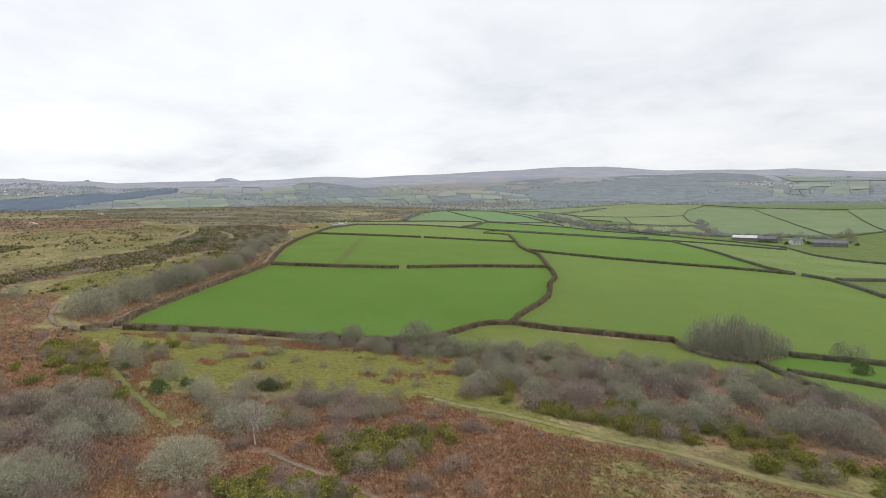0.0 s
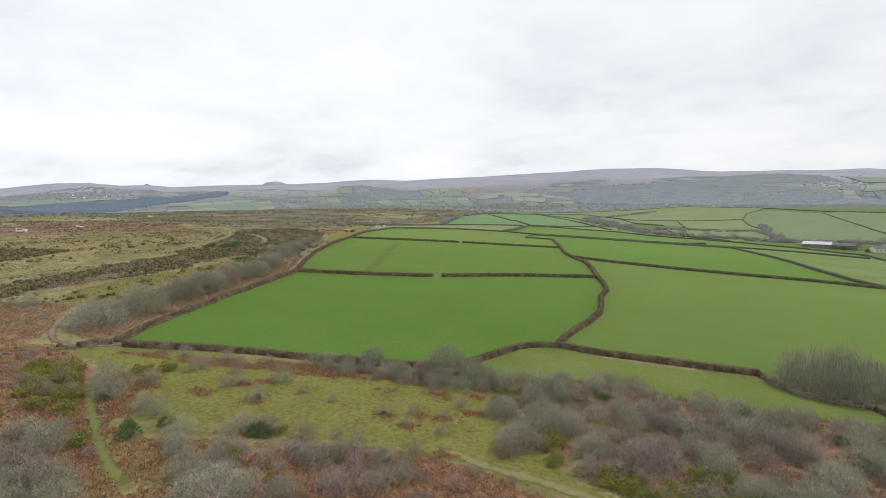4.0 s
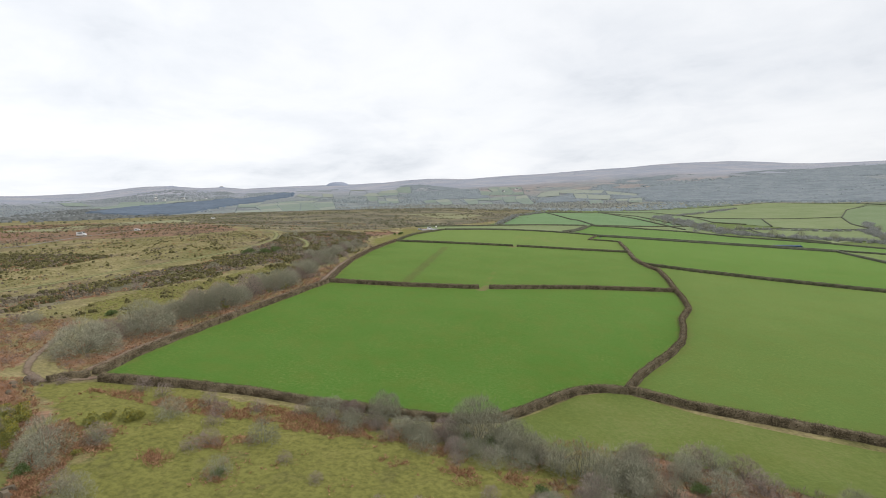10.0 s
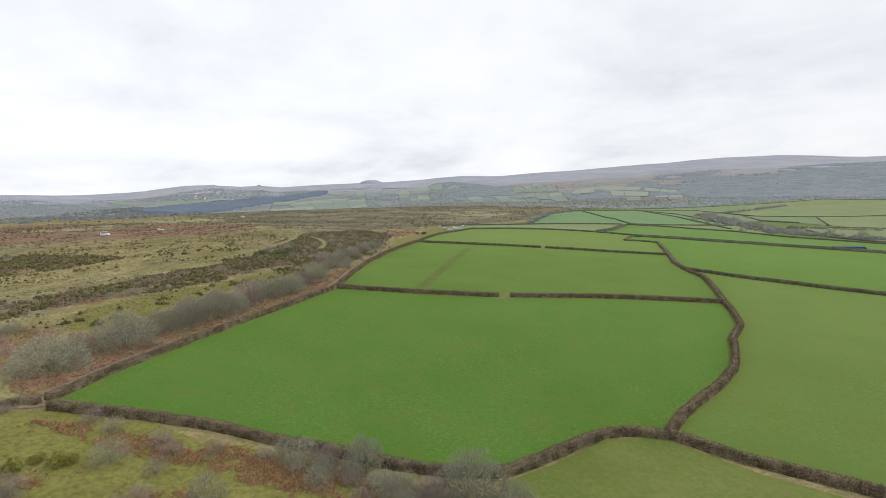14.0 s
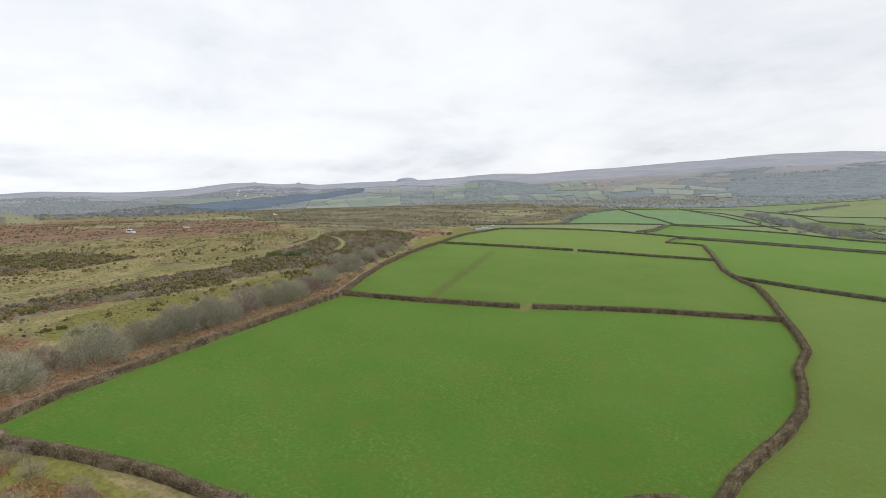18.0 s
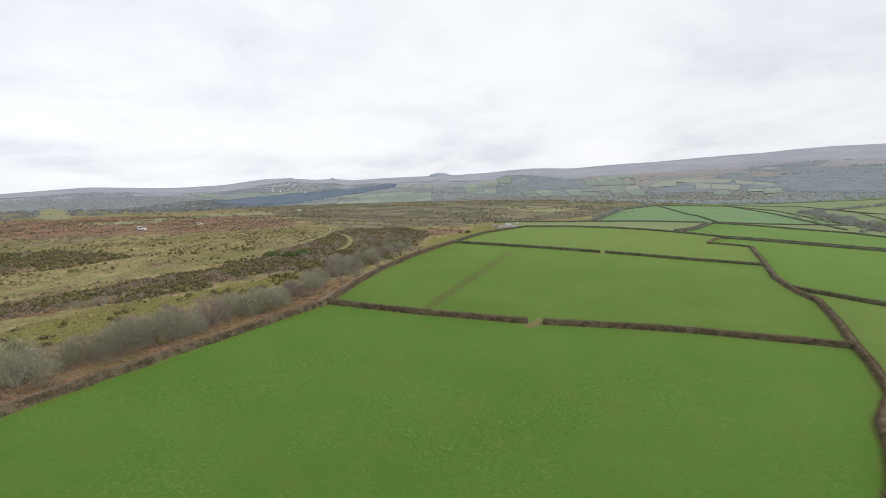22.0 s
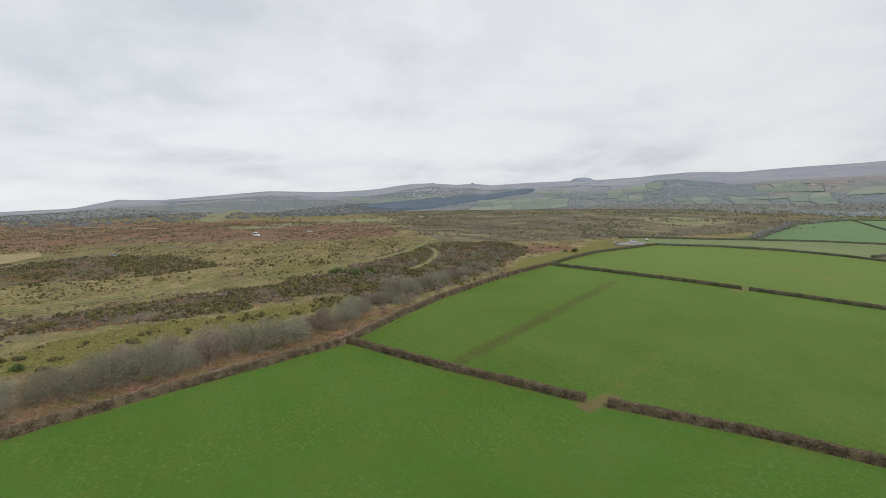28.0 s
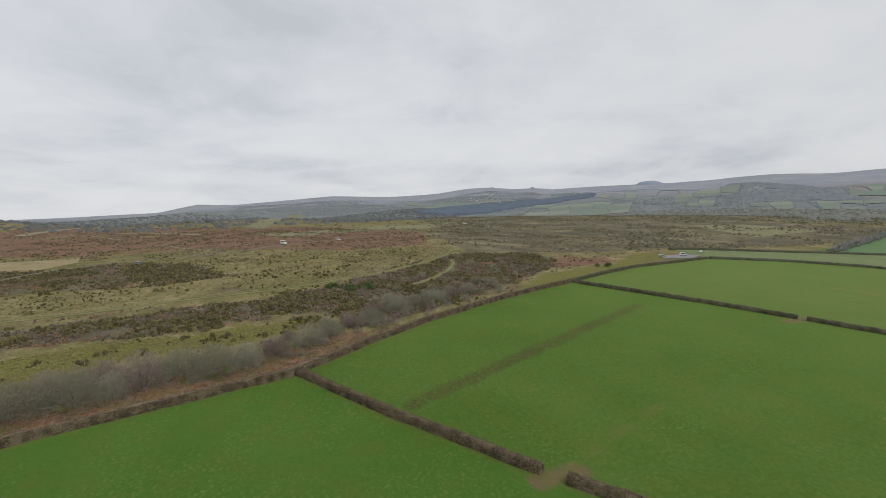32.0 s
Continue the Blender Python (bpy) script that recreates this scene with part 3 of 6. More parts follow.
def ground_material():
    """Moor: straw and olive grass, dead bracken, short turf and worn earth, laid out by the cover attribute and broken up by noise."""
    m = bpy.data.materials.new("moorland")
    m.use_nodes = True
    t = m.node_tree
    p = t.nodes["Principled BSDF"]
    geo, att = t.nodes.new("ShaderNodeNewGeometry"), t.nodes.new("ShaderNodeVertexColor")
    att.layer_name = "cover"
    sep = t.nodes.new("ShaderNodeSeparateColor")
    t.links.new(att.outputs["Color"], sep.inputs[0])

    def grain(size, detail=5.0):
        n = t.nodes.new("ShaderNodeTexNoise")
        n.inputs["Scale"].default_value, n.inputs["Detail"].default_value, n.inputs["Roughness"].default_value = 1 / size, detail, 0.62
        t.links.new(geo.outputs["Position"], n.inputs["Vector"])
        return n.outputs["Fac"]

    def ramp(fac, stops):
        r = t.nodes.new("ShaderNodeValToRGB")
        while len(r.color_ramp.elements) < len(stops):
            r.color_ramp.elements.new(0.5)
        for e, (pos, c) in zip(r.color_ramp.elements, stops):
            e.position, e.color = pos, (*c, 1)
        t.links.new(fac, r.inputs["Fac"])
        return r.outputs[0]

    def mix(fac, a, b):
        n = t.nodes.new("ShaderNodeMixRGB")
        for s, i in ((fac, 0), (a, 1), (b, 2)):
            t.links.new(s, n.inputs[i])
        return n.outputs[0]

    def sharpen(mask, noise_out):
        """The mask with a ragged border."""
        a = t.nodes.new("ShaderNodeMath")
        a.operation = "ADD"
        t.links.new(mask, a.inputs[0])
        t.links.new(noise_out, a.inputs[1])
        r = t.nodes.new("ShaderNodeMapRange")
        r.inputs["From Min"].default_value, r.inputs["From Max"].default_value = 0.88, 1.12
        t.links.new(a.outputs[0], r.inputs["Value"])
        return r.outputs[0]

    coarse, mid, fine = grain(60), grain(7), grain(0.9)
    straw = ramp(mid, [(0.32, (0.178, 0.161, 0.068)), (0.5, (0.247, 0.214, 0.102)), (0.68, (0.322, 0.274, 0.148))])
    olive = ramp(mid, [(0.32, (0.134, 0.128, 0.052)), (0.52, (0.188, 0.174, 0.072)), (0.7, (0.262, 0.226, 0.108))])
    base = mix(ramp(coarse, [(0.42, (0, 0, 0)), (0.58, (1, 1, 1))]), olive, straw)
    streak = grain(22)
    base = mix(ramp(streak, [(0.5, (0, 0, 0)), (0.62, (0.75, 0.75, 0.75))]), base, ramp(mid, [(0.3, (0.115, 0.095, 0.055)), (0.5, (0.18, 0.14, 0.085)), (0.7, (0.235, 0.18, 0.105))]))
    rust = ramp(mid, [(0.3, (0.138, 0.083, 0.056)), (0.5, (0.211, 0.125, 0.084)), (0.7, (0.281, 0.178, 0.118))])
    turf = ramp(mid, [(0.3, (0.150, 0.150, 0.043)), (0.5, (0.170, 0.170, 0.048)), (0.7, (0.194, 0.188, 0.058))])
    dark = ramp(grain(30, 6.0), [(0.34, (0.092, 0.090, 0.060)), (0.46, (0.138, 0.127, 0.086)), (0.56, (0.178, 0.159, 0.106)), (0.68, (0.270, 0.236, 0.144))])
    base = mix(sharpen(sep.outputs[0], mid), base, rust)
    base = mix(sharpen(sep.outputs[1], mid), base, turf)
    base = mix(sharpen(sep.outputs[2], mid), base, dark)
    base = mix(att.outputs["Alpha"], base, ramp(mid, [(0.3, (0.1, 0.145, 0.04)), (0.5, (0.125, 0.17, 0.052)), (0.7, (0.16, 0.19, 0.075))]))
    att2 = t.nodes.new("ShaderNodeVertexColor")
    att2.layer_name = "upland"
    sep2 = t.nodes.new("ShaderNodeSeparateColor")
    t.links.new(att2.outputs["Color"], sep2.inputs[0])
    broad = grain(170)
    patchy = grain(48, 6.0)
    # Both ramps carry distance haze: greyer and bluer than the near moor.
    hazed_moor = ramp(broad, [(0.38, (0.276, 0.299, 0.352)), (0.5, (0.308, 0.323, 0.370)), (0.62, (0.346, 0.348, 0.380))])
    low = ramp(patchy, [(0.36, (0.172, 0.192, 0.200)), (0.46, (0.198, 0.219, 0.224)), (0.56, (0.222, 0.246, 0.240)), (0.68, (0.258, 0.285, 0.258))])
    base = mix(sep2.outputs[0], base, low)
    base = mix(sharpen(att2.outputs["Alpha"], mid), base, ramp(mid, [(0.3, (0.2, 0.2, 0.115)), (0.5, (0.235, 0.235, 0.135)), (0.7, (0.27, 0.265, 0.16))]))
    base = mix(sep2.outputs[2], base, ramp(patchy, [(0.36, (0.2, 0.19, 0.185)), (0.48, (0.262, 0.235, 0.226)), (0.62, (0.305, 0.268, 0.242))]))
    base = mix(sep2.outputs[1], base, hazed_moor)
    speck = t.nodes.new("ShaderNodeMixRGB")
    speck.blend_type, speck.inputs[0].default_value = "MULTIPLY", 1.0
    t.links.new(base, speck.inputs[1])
    t.links.new(ramp(fine, [(0.3, (0.62, 0.62, 0.6)), (0.6, (1.12, 1.1, 1.08))]), speck.inputs[2])
    t.links.new(speck.outputs[0], p.inputs["Base Color"])
    p.inputs["Roughness"].default_value, p.inputs["Specular IOR Level"].default_value = 0.95, 0.1
    b = t.nodes.new("ShaderNodeBump")
    b.inputs["Strength"].default_value, b.inputs["Distance"].default_value = 0.7, 0.4
    t.links.new(fine, b.inputs["Height"])
    t.links.new(b.outputs[0], p.inputs["Normal"])
    return m


# ---- builders ----
def part(name, me, mat, parent=None, label=""):
    """Links a mesh as one object under a thing or a part."""
    if isinstance(me, bmesh.types.BMesh):
        bm, me = me, bpy.data.meshes.new(name)
        bm.to_mesh(me)
        bm.free()
    if mat and not me.materials:
        me.materials.append(mat)
    ob = new(name, me)
    ob.parent = parent
    if label:
        tagged(ob, label)
    return ob


def thing(name, label, category, group="", kind="", at=(0, 0, 0)):
    ob = new(name)
    ob.location = at
    ob.empty_display_size = 0.5
    return tagged(ob, label, category, group, kind)


def lift_at(x, y, base=0.08):
    return base + 0.0007 * max(0.0, math.hypot(x, y - 150) - 180)


def clip_cell(poly, x0, y0, x1, y1):
    """The piece of an outline within one square."""
    out = poly
    for ax, lim, sign in ((0, x0, 1), (0, x1, -1), (1, y0, 1), (1, y1, -1)):
        src, out = out, []
        for a, b in zip(src, src[1:] + src[:1]):
            da, db = sign * (a[ax] - lim), sign * (b[ax] - lim)
            if da >= 0:
                out.append(a)
            if (da >= 0) != (db >= 0):
                t = da / (da - db)
                out.append((a[0] + t * (b[0] - a[0]), a[1] + t * (b[1] - a[1])))
        if not out:
            break
    return out


def draped(name, poly, mat, cell=8.0, base=0.08, worn=None):
    """A surface that follows the land within an outline; worn gives its trodden, muddy and rough-edged parts."""
    index, flat, faces = {}, [], []
    xs, ys = [p[0] for p in poly], [p[1] for p in poly]
    for i in range(int(min(xs) // cell), int(max(xs) // cell) + 1):
        for j in range(int(min(ys) // cell), int(max(ys) // cell) + 1):
            piece = clip_cell(poly, i * cell, j * cell, (i + 1) * cell, (j + 1) * cell)
            ids = []
            for x, y in piece:
                key = (round(x, 2), round(y, 2))
                if key not in index:
                    index[key] = len(flat)
                    flat.append((x, y))
                if index[key] not in ids:
                    ids.append(index[key])
            if len(ids) > 2:
                faces.append(ids)
    p = np.array(flat)
    z = surface(p[:, 0], p[:, 1]) + base + 0.0007 * np.maximum(0, np.hypot(p[:, 0], p[:, 1] - 150) - 180)
    me = bpy.data.meshes.new(name)
    me.from_pydata(np.c_[p, z].tolist(), [], faces)
    me.polygons.foreach_set("use_smooth", [True] * len(faces))
    if worn:
        me.color_attributes.new("worn", "FLOAT_COLOR", "POINT").data.foreach_set("color", worn(p[:, 0], p[:, 1]).astype(np.float32).ravel())
    return part(name, me, mat)


def resample(line, step):
    """Places along a line at even steps, and the way across at each."""
    p = np.array(line, float)
    d = np.r_[0, np.cumsum(np.hypot(*np.diff(p, axis=0).T))]
    s = np.linspace(0, d[-1], max(2, int(d[-1] / step) + 1))
    q = np.c_[np.interp(s, d, p[:, 0]), np.interp(s, d, p[:, 1])]
    if len(q) > 6:
        for _ in range(3):
            q[1:-1] = (q[:-2] + 2 * q[1:-1] + q[2:]) / 4
    t = np.gradient(q, axis=0)
    t /= np.hypot(t[:, 0], t[:, 1])[:, None]
    return q, np.c_[-t[:, 1], t[:, 0]]


def ribbon(name, line, width, mat, label, category, base=0.06, step=1.5, wobble=0.25):
    """A track that follows the land, with uneven sides."""
    q, n = resample(line, step)
    cols = []
    for k in (-1, -0.5, 0, 0.5, 1):
        w = width / 2 * k * (1 + wobble * 2 * (fbm(q[:, 0], q[:, 1], 5, 2, 11 if k < 0 else 12) - 0.5))
        xy = q + n * w[:, None]
        z = surface(xy[:, 0], xy[:, 1]) + base + 0.0007 * np.maximum(0, np.hypot(xy[:, 0], xy[:, 1] - 150) - 180)
        cols.append(np.c_[xy, z])
    v = np.stack(cols, 1)
    i, j = np.meshgrid(np.arange(len(q) - 1), np.arange(4), indexing="ij")
    a = i * 5 + j
    me = set_mesh(name, v.reshape(-1, 3), np.stack([a, a + 1, a + 6, a + 5], -1).ravel(), 4)
    edge = np.tile(np.array([0.0, 0.75, 1.0, 0.75, 0.0]), (len(q), 1)) * np.clip(np.minimum(np.arange(len(q)), np.arange(len(q))[::-1]) / 3.0, 0, 1)[:, None]
    me.color_attributes.new("edge", "FLOAT_COLOR", "POINT").data.foreach_set("color", np.repeat(edge.ravel(), 4).astype(np.float32))
    return tagged(part(name, me, mat), label, category, kind="structure")


def slivers(rng, roots, ways, length, width, droop=0.0):
    """Thin triangles from roots along ways: twigs, spines and fronds."""
    n = len(roots)
    side = np.cross(ways, rng.normal(size=(n, 3)))
    side /= np.linalg.norm(side, axis=1)[:, None] + 1e-9
    tips = roots + ways * np.asarray(length)[:, None]
    tips[:, 2] -= droop * np.asarray(length)
    w = np.asarray(width)[:, None] * side
    return np.stack([roots - w, roots + w, tips], 1).reshape(-1, 3)


def tri_mesh(name, verts):
    return set_mesh(name, verts, np.arange(len(verts), dtype=np.int32), 3)


HEDGES = []


def hedge(line, tall=1.7, wide=1.75, twigs=42, far=False, label="flailed brown hedgerow on an earth bank", twig=None):
    """A boxy winter hedge on its bank, with cut twigs standing out all over it."""
    step = 0.8 if not far else 3.0
    q, n = resample(line, step)
    base = height(q[:, 0], q[:, 1])
    prof = [(-0.62, -0.25), (-0.55, 0.35), (-0.45, 0.8), (-0.22, 0.97), (0.22, 0.97), (0.45, 0.8), (0.55, 0.35), (0.62, -0.25)]
    cols = []
    for k, (u, h) in enumerate(prof):
        a = fbm(q[:, 0] * 1.0, q[:, 1] + 40 * k, 2.0 if not far else 8, 3, 20 + k) - 0.5
        b = fbm(q[:, 0] + 70 * k, q[:, 1], 1.6 if not far else 6, 3, 40 + k) - 0.5
        xy = q + n * (wide * u + a * 0.75 * wide / 2)[:, None]
        cols.append(np.c_[xy, base + tall * h + (b * 0.55 * tall / 1.8 if h > 0 else 0)])
    v = np.stack(cols, 1)
    m = len(prof)
    i, j = np.meshgrid(np.arange(len(q) - 1), np.arange(m - 1), indexing="ij")
    a = (i * m + j).ravel()
    faces = np.stack([a, a + 1, a + m + 1, a + m], -1)
    ends = np.array([[0, 1, 6, 7], [1, 2, 5, 6], [2, 3, 4, 5]])
    faces = np.concatenate([faces, ends[:, ::-1], ends + (len(q) - 1) * m])
    mid = q[len(q) // 2]
    ob = thing("hedgerow", label, "hedgerow", "hedgerows between the fields", at=(mid[0], mid[1], z_at(*mid)))
    v = v - np.array(ob.location)
    part("bank", set_mesh("bank", v.reshape(-1, 3), faces.ravel(), 4), M_BANK_FAR if far else M_BANK_OLIVE if twigs < 12 else M_BANK, ob)
    if twigs:
        rng = np.random.RandomState(len(HEDGES) + 7)
        count = int(len(q) * step * twigs)
        s, k = rng.randint(0, len(q) - 1, count), rng.randint(1, m - 2, count)
        f, g = rng.rand(count, 1), rng.rand(count, 1)
        root = (v[s, k] * (1 - f) + v[s + 1, k] * f) * (1 - g) + (v[s, k + 1] * (1 - f) + v[s + 1, k + 1] * f) * g
        u = np.array([p[0] for p in prof])[k] + 0.15
        way = np.c_[n[s] * (u * 1.3)[:, None], np.full(count, 0.75)] + rng.normal(size=(count, 3)) * 0.5
        way /= np.linalg.norm(way, axis=1)[:, None]
        big = 3.0 if far else 1.0
        ln, wd = np.where(rng.rand(count) < 0.07, 2.0, 1.0) * rng.uniform(0.2, 0.58, count) * (1.5 if far else 1), rng.uniform(0.016, 0.042, count) * big
        # Top twigs paler than side twigs: light from above put into their colours.
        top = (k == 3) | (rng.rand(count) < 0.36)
        for name, pick, mat in (("brushwood", ~top, twig or M_TWIG_SHADED), ("cut_top", top, M_TWIG if twigs > 12 else M_BANK_OLIVE)):
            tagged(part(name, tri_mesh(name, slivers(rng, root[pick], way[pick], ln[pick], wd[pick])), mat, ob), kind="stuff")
    HEDGES.append(ob)
    return ob


def tube(verts, faces, a, b, r0, r1, sides=4):
    a, b = Vector(a), Vector(b)
    d = (b - a).normalized()
    s = d.orthogonal().normalized()
    u = d.cross(s)
    i = len(verts)
    for p, r in ((a, r0), (b, r1)):
        for k in range(sides):
            w = 2 * math.pi * k / sides
            verts.append(tuple(p + (s * math.cos(w) + u * math.sin(w)) * r))
    faces.extend((i + k, i + (k + 1) % sides, i + sides + (k + 1) % sides, i + sides + k) for k in range(sides))


def tree_meshes(seed, tall, spread, stems=1, twigs=1800, base=0.28, lobe=1.0, rise=0.15, loose=0.65, reach=1.0, thin=1.0, girth=0.016):
    """Limbs and twigs of a leafless tree with a rounded crown: two meshes."""
    rnd, rng = random.Random(seed), np.random.RandomState(seed)
    verts, faces, ends = [], [], []

    ph = [rnd.uniform(0, 6.28) for _ in range(4)]

    def dome(w, e, f):
        f *= 0.9 + lobe * (0.16 * math.sin(2 * w + ph[0]) + 0.12 * math.sin(3 * w + ph[1] + 2 * e) + 0.1 * math.sin(5 * e + ph[2]))
        return Vector((math.cos(w) * math.cos(e) * spread * f, math.sin(w) * math.cos(e) * spread * f, tall * base + (tall * (1 - base)) * math.sin(e) * f))

    for k in range(stems):
        w0 = rnd.uniform(0, 6.28)
        foot = Vector((math.cos(w0), math.sin(w0), 0)) * (0.25 * spread * rnd.random() if stems > 1 else 0)
        top = foot * 1.6 + Vector((rnd.uniform(-0.2, 0.2), rnd.uniform(-0.2, 0.2), tall * base * rnd.uniform(0.8, 1.2)))
        r = girth * tall * (0.5 if stems > 1 else 1)
        tube(verts, faces, foot - Vector((0, 0, 0.3)), top, r * 1.3, r * 0.8, 6)
        for b in range(6 if stems == 1 else 4):
            w, e = b * 6.28 / (6 if stems == 1 else 4) + rnd.uniform(-0.5, 0.5), rnd.uniform(0.1, 1.35)
            p1 = top.lerp(dome(w, e, 0.62), 0.95)
            tube(verts, faces, top, p1, r * 0.55, r * 0.3)
            for c in range(3):
                w2, e2 = w + rnd.uniform(-0.6, 0.6), min(1.5, max(-0.1, e + rnd.uniform(-0.5, 0.5)))
                p2 = p1.lerp(dome(w2, e2, rnd.uniform(0.75, 0.9)), 0.9)
                tube(verts, faces, p1, p2, r * 0.3, r * 0.15, 3)
                for d in range(3):
                    p3 = dome(w2 + rnd.uniform(-0.35, 0.35), min(1.55, max(-0.25, e2 + rnd.uniform(-0.3, 0.3))), rnd.uniform(0.8, 1.0))
                    tube(verts, faces, p2, p3, r * 0.14, r * 0.06, 3)
                    ends.append((p2, p3))
    me = bpy.data.meshes.new("trunk")
    me.from_pydata(verts, [], faces)
    pick = rng.randint(0, len(ends), twigs)
    a, b = np.array([tuple(e[0]) for e in ends])[pick], np.array([tuple(e[1]) for e in ends])[pick]
    f = rng.uniform(0.1, 1.05, (twigs, 1))
    root = a * (1 - f) + b * f + rng.normal(size=(twigs, 3)) * 0.05 * tall
    way = (b - a) / (np.linalg.norm(b - a, axis=1)[:, None] + 1e-6) + rng.normal(size=(twigs, 3)) * loose + np.array([0, 0, rise])
    way /= np.linalg.norm(way, axis=1)[:, None]
    crown = tri_mesh("crown", slivers(rng, root, way, rng.uniform(0.08, 0.2, twigs) * tall * reach, rng.uniform(0.002, 0.007, twigs) * tall * thin))
    return me, crown


def dome_meshes(seed, tall, spread, twigs, limbs=9, forks=4, low=0.03, upward=0.0, fan=0.45, length=(0.05, 0.13), width=(0.0026, 0.0056), core=0.1, girth=0.02):
    """Limbs and fine twigs of a broad leafless crown that springs from near the ground: two meshes."""
    rnd, rng = random.Random(seed), np.random.RandomState(seed)
    verts, faces = [], []
    size = (tall + spread) / 2
    ph = [rnd.uniform(0, 6.28) for _ in range(5)]

    def dome(w, e, f):
        f *= 0.92 + 0.09 * math.sin(2 * w + ph[0]) + 0.07 * math.sin(3 * w + ph[1] + 2 * e) + 0.06 * math.sin(5 * w + ph[2] + 3 * e)
        return Vector((math.cos(w) * math.cos(e) * spread * f, math.sin(w) * math.cos(e) * spread * f, tall * (low + (1 - low) * math.sin(e) * f)))

    r = girth * size
    for k in range(limbs):
        w, e = k * 2.4 + rnd.uniform(-0.3, 0.3), math.asin(min(0.97, upward + (1 - upward) * (k + rnd.uniform(0.2, 0.9)) / limbs))
        foot = Vector((math.cos(w), math.sin(w), 0)) * core * spread * rnd.uniform(0.2, 1.0)
        knee = foot.lerp(dome(w, e, 0.5), 0.5) + Vector((0, 0, 0.07 * tall))
        elbow = dome(w + rnd.uniform(-0.15, 0.15), e, rnd.uniform(0.5, 0.62))
        tube(verts, faces, foot - Vector((0, 0, 0.3)), knee, r * 1.1, r * 0.75, 5)
        tube(verts, faces, knee, elbow, r * 0.75, r * 0.5)
        for c in range(forks):
            w2, e2 = w + rnd.uniform(-0.55, 0.55), min(1.5, max(0.02, e + rnd.uniform(-0.45, 0.45)))
            p2 = dome(w2, e2, rnd.uniform(0.7, 0.84))
            tube(verts, faces, elbow, p2, r * 0.5, r * 0.22, 3)
            for d in range(3):
                p3 = dome(w2 + rnd.uniform(-0.3, 0.3), min(1.56, max(-0.03, e2 + rnd.uniform(-0.28, 0.28))), rnd.uniform(0.86, 1.0))
                tube(verts, faces, p2, p3, r * 0.22, r * 0.08, 3)
    me = bpy.data.meshes.new("trunk")
    me.from_pydata(verts, [], faces)
    w, up = rng.uniform(0, 2 * np.pi, twigs), upward * 0.5 + (1 - upward * 0.5) * rng.rand(twigs)
    e = np.arcsin(np.clip(up, 0, 1))
    f = np.where(rng.rand(twigs) < 0.7, rng.uniform(0.74, 0.98, twigs), rng.uniform(0.4, 0.76, twigs))
    f *= 0.92 + 0.09 * np.sin(2 * w + ph[0]) + 0.07 * np.sin(3 * w + ph[1] + 2 * e) + 0.06 * np.sin(5 * w + ph[2] + 3 * e) + 0.06 * np.sin(9 * w + ph[3] + 7 * e) * np.cos(6 * e + ph[4])
    root = np.stack([np.cos(w) * np.cos(e) * spread * f, np.sin(w) * np.cos(e) * spread * f, tall * (low + (1 - low) * np.sin(e) * f)], -1) + rng.normal(size=(twigs, 3)) * 0.02 * size
    out = root / np.array([spread, spread, tall])
    out /= np.linalg.norm(out, axis=1)[:, None] + 1e-6
    # most twigs gather in rounded lobes, one at the end of each limb and a few between
    lobes = limbs + 5
    turn, rise = np.arange(lobes) * 2.4 + rng.uniform(-0.4, 0.4, lobes), np.arcsin(np.clip(upward * 0.5 + (1 - upward * 0.5) * (np.arange(lobes) + rng.rand(lobes)) / lobes, 0, 0.97))
    heart = np.stack([np.cos(turn) * np.cos(rise), np.sin(turn) * np.cos(rise), np.sin(rise)], -1) * rng.uniform(0.6, 0.74, (lobes, 1)) * np.array([spread, spread, tall])
    reach = rng.uniform(0.24, 0.38, lobes) * size
    own, ball = rng.randint(0, lobes, twigs), rng.normal(size=(twigs, 3)) + 0.7 * out
    ball /= np.linalg.norm(ball, axis=1)[:, None]
    lobed = rng.rand(twigs) < 0.7
    root[lobed] = (heart[own] + ball * (reach[own] * rng.uniform(0.75, 1.0, twigs))[:, None])[lobed]
    out[lobed] = ball[lobed]
    root[:, 2] = np.maximum(root[:, 2], 0.0)
    way = out + rng.normal(size=(twigs, 3)) * fan + np.array([0, 0, 0.2])
    way /= np.linalg.norm(way, axis=1)[:, None]
    crown = tri_mesh("crown", slivers(rng, root, way, rng.uniform(length[0], length[1], twigs) * size, rng.uniform(width[0], width[1], twigs) * size))
    return me, crown


def tree_thing(name, label, category, group, meshes, mats, names=("trunk", "crown")):
    ob = thing(name, label, category, group)
    for n, me, mt in zip(names, meshes, mats):
        tagged(part(n, me, mt, ob), kind="stuff" if n == "crown" else "")
    return ob


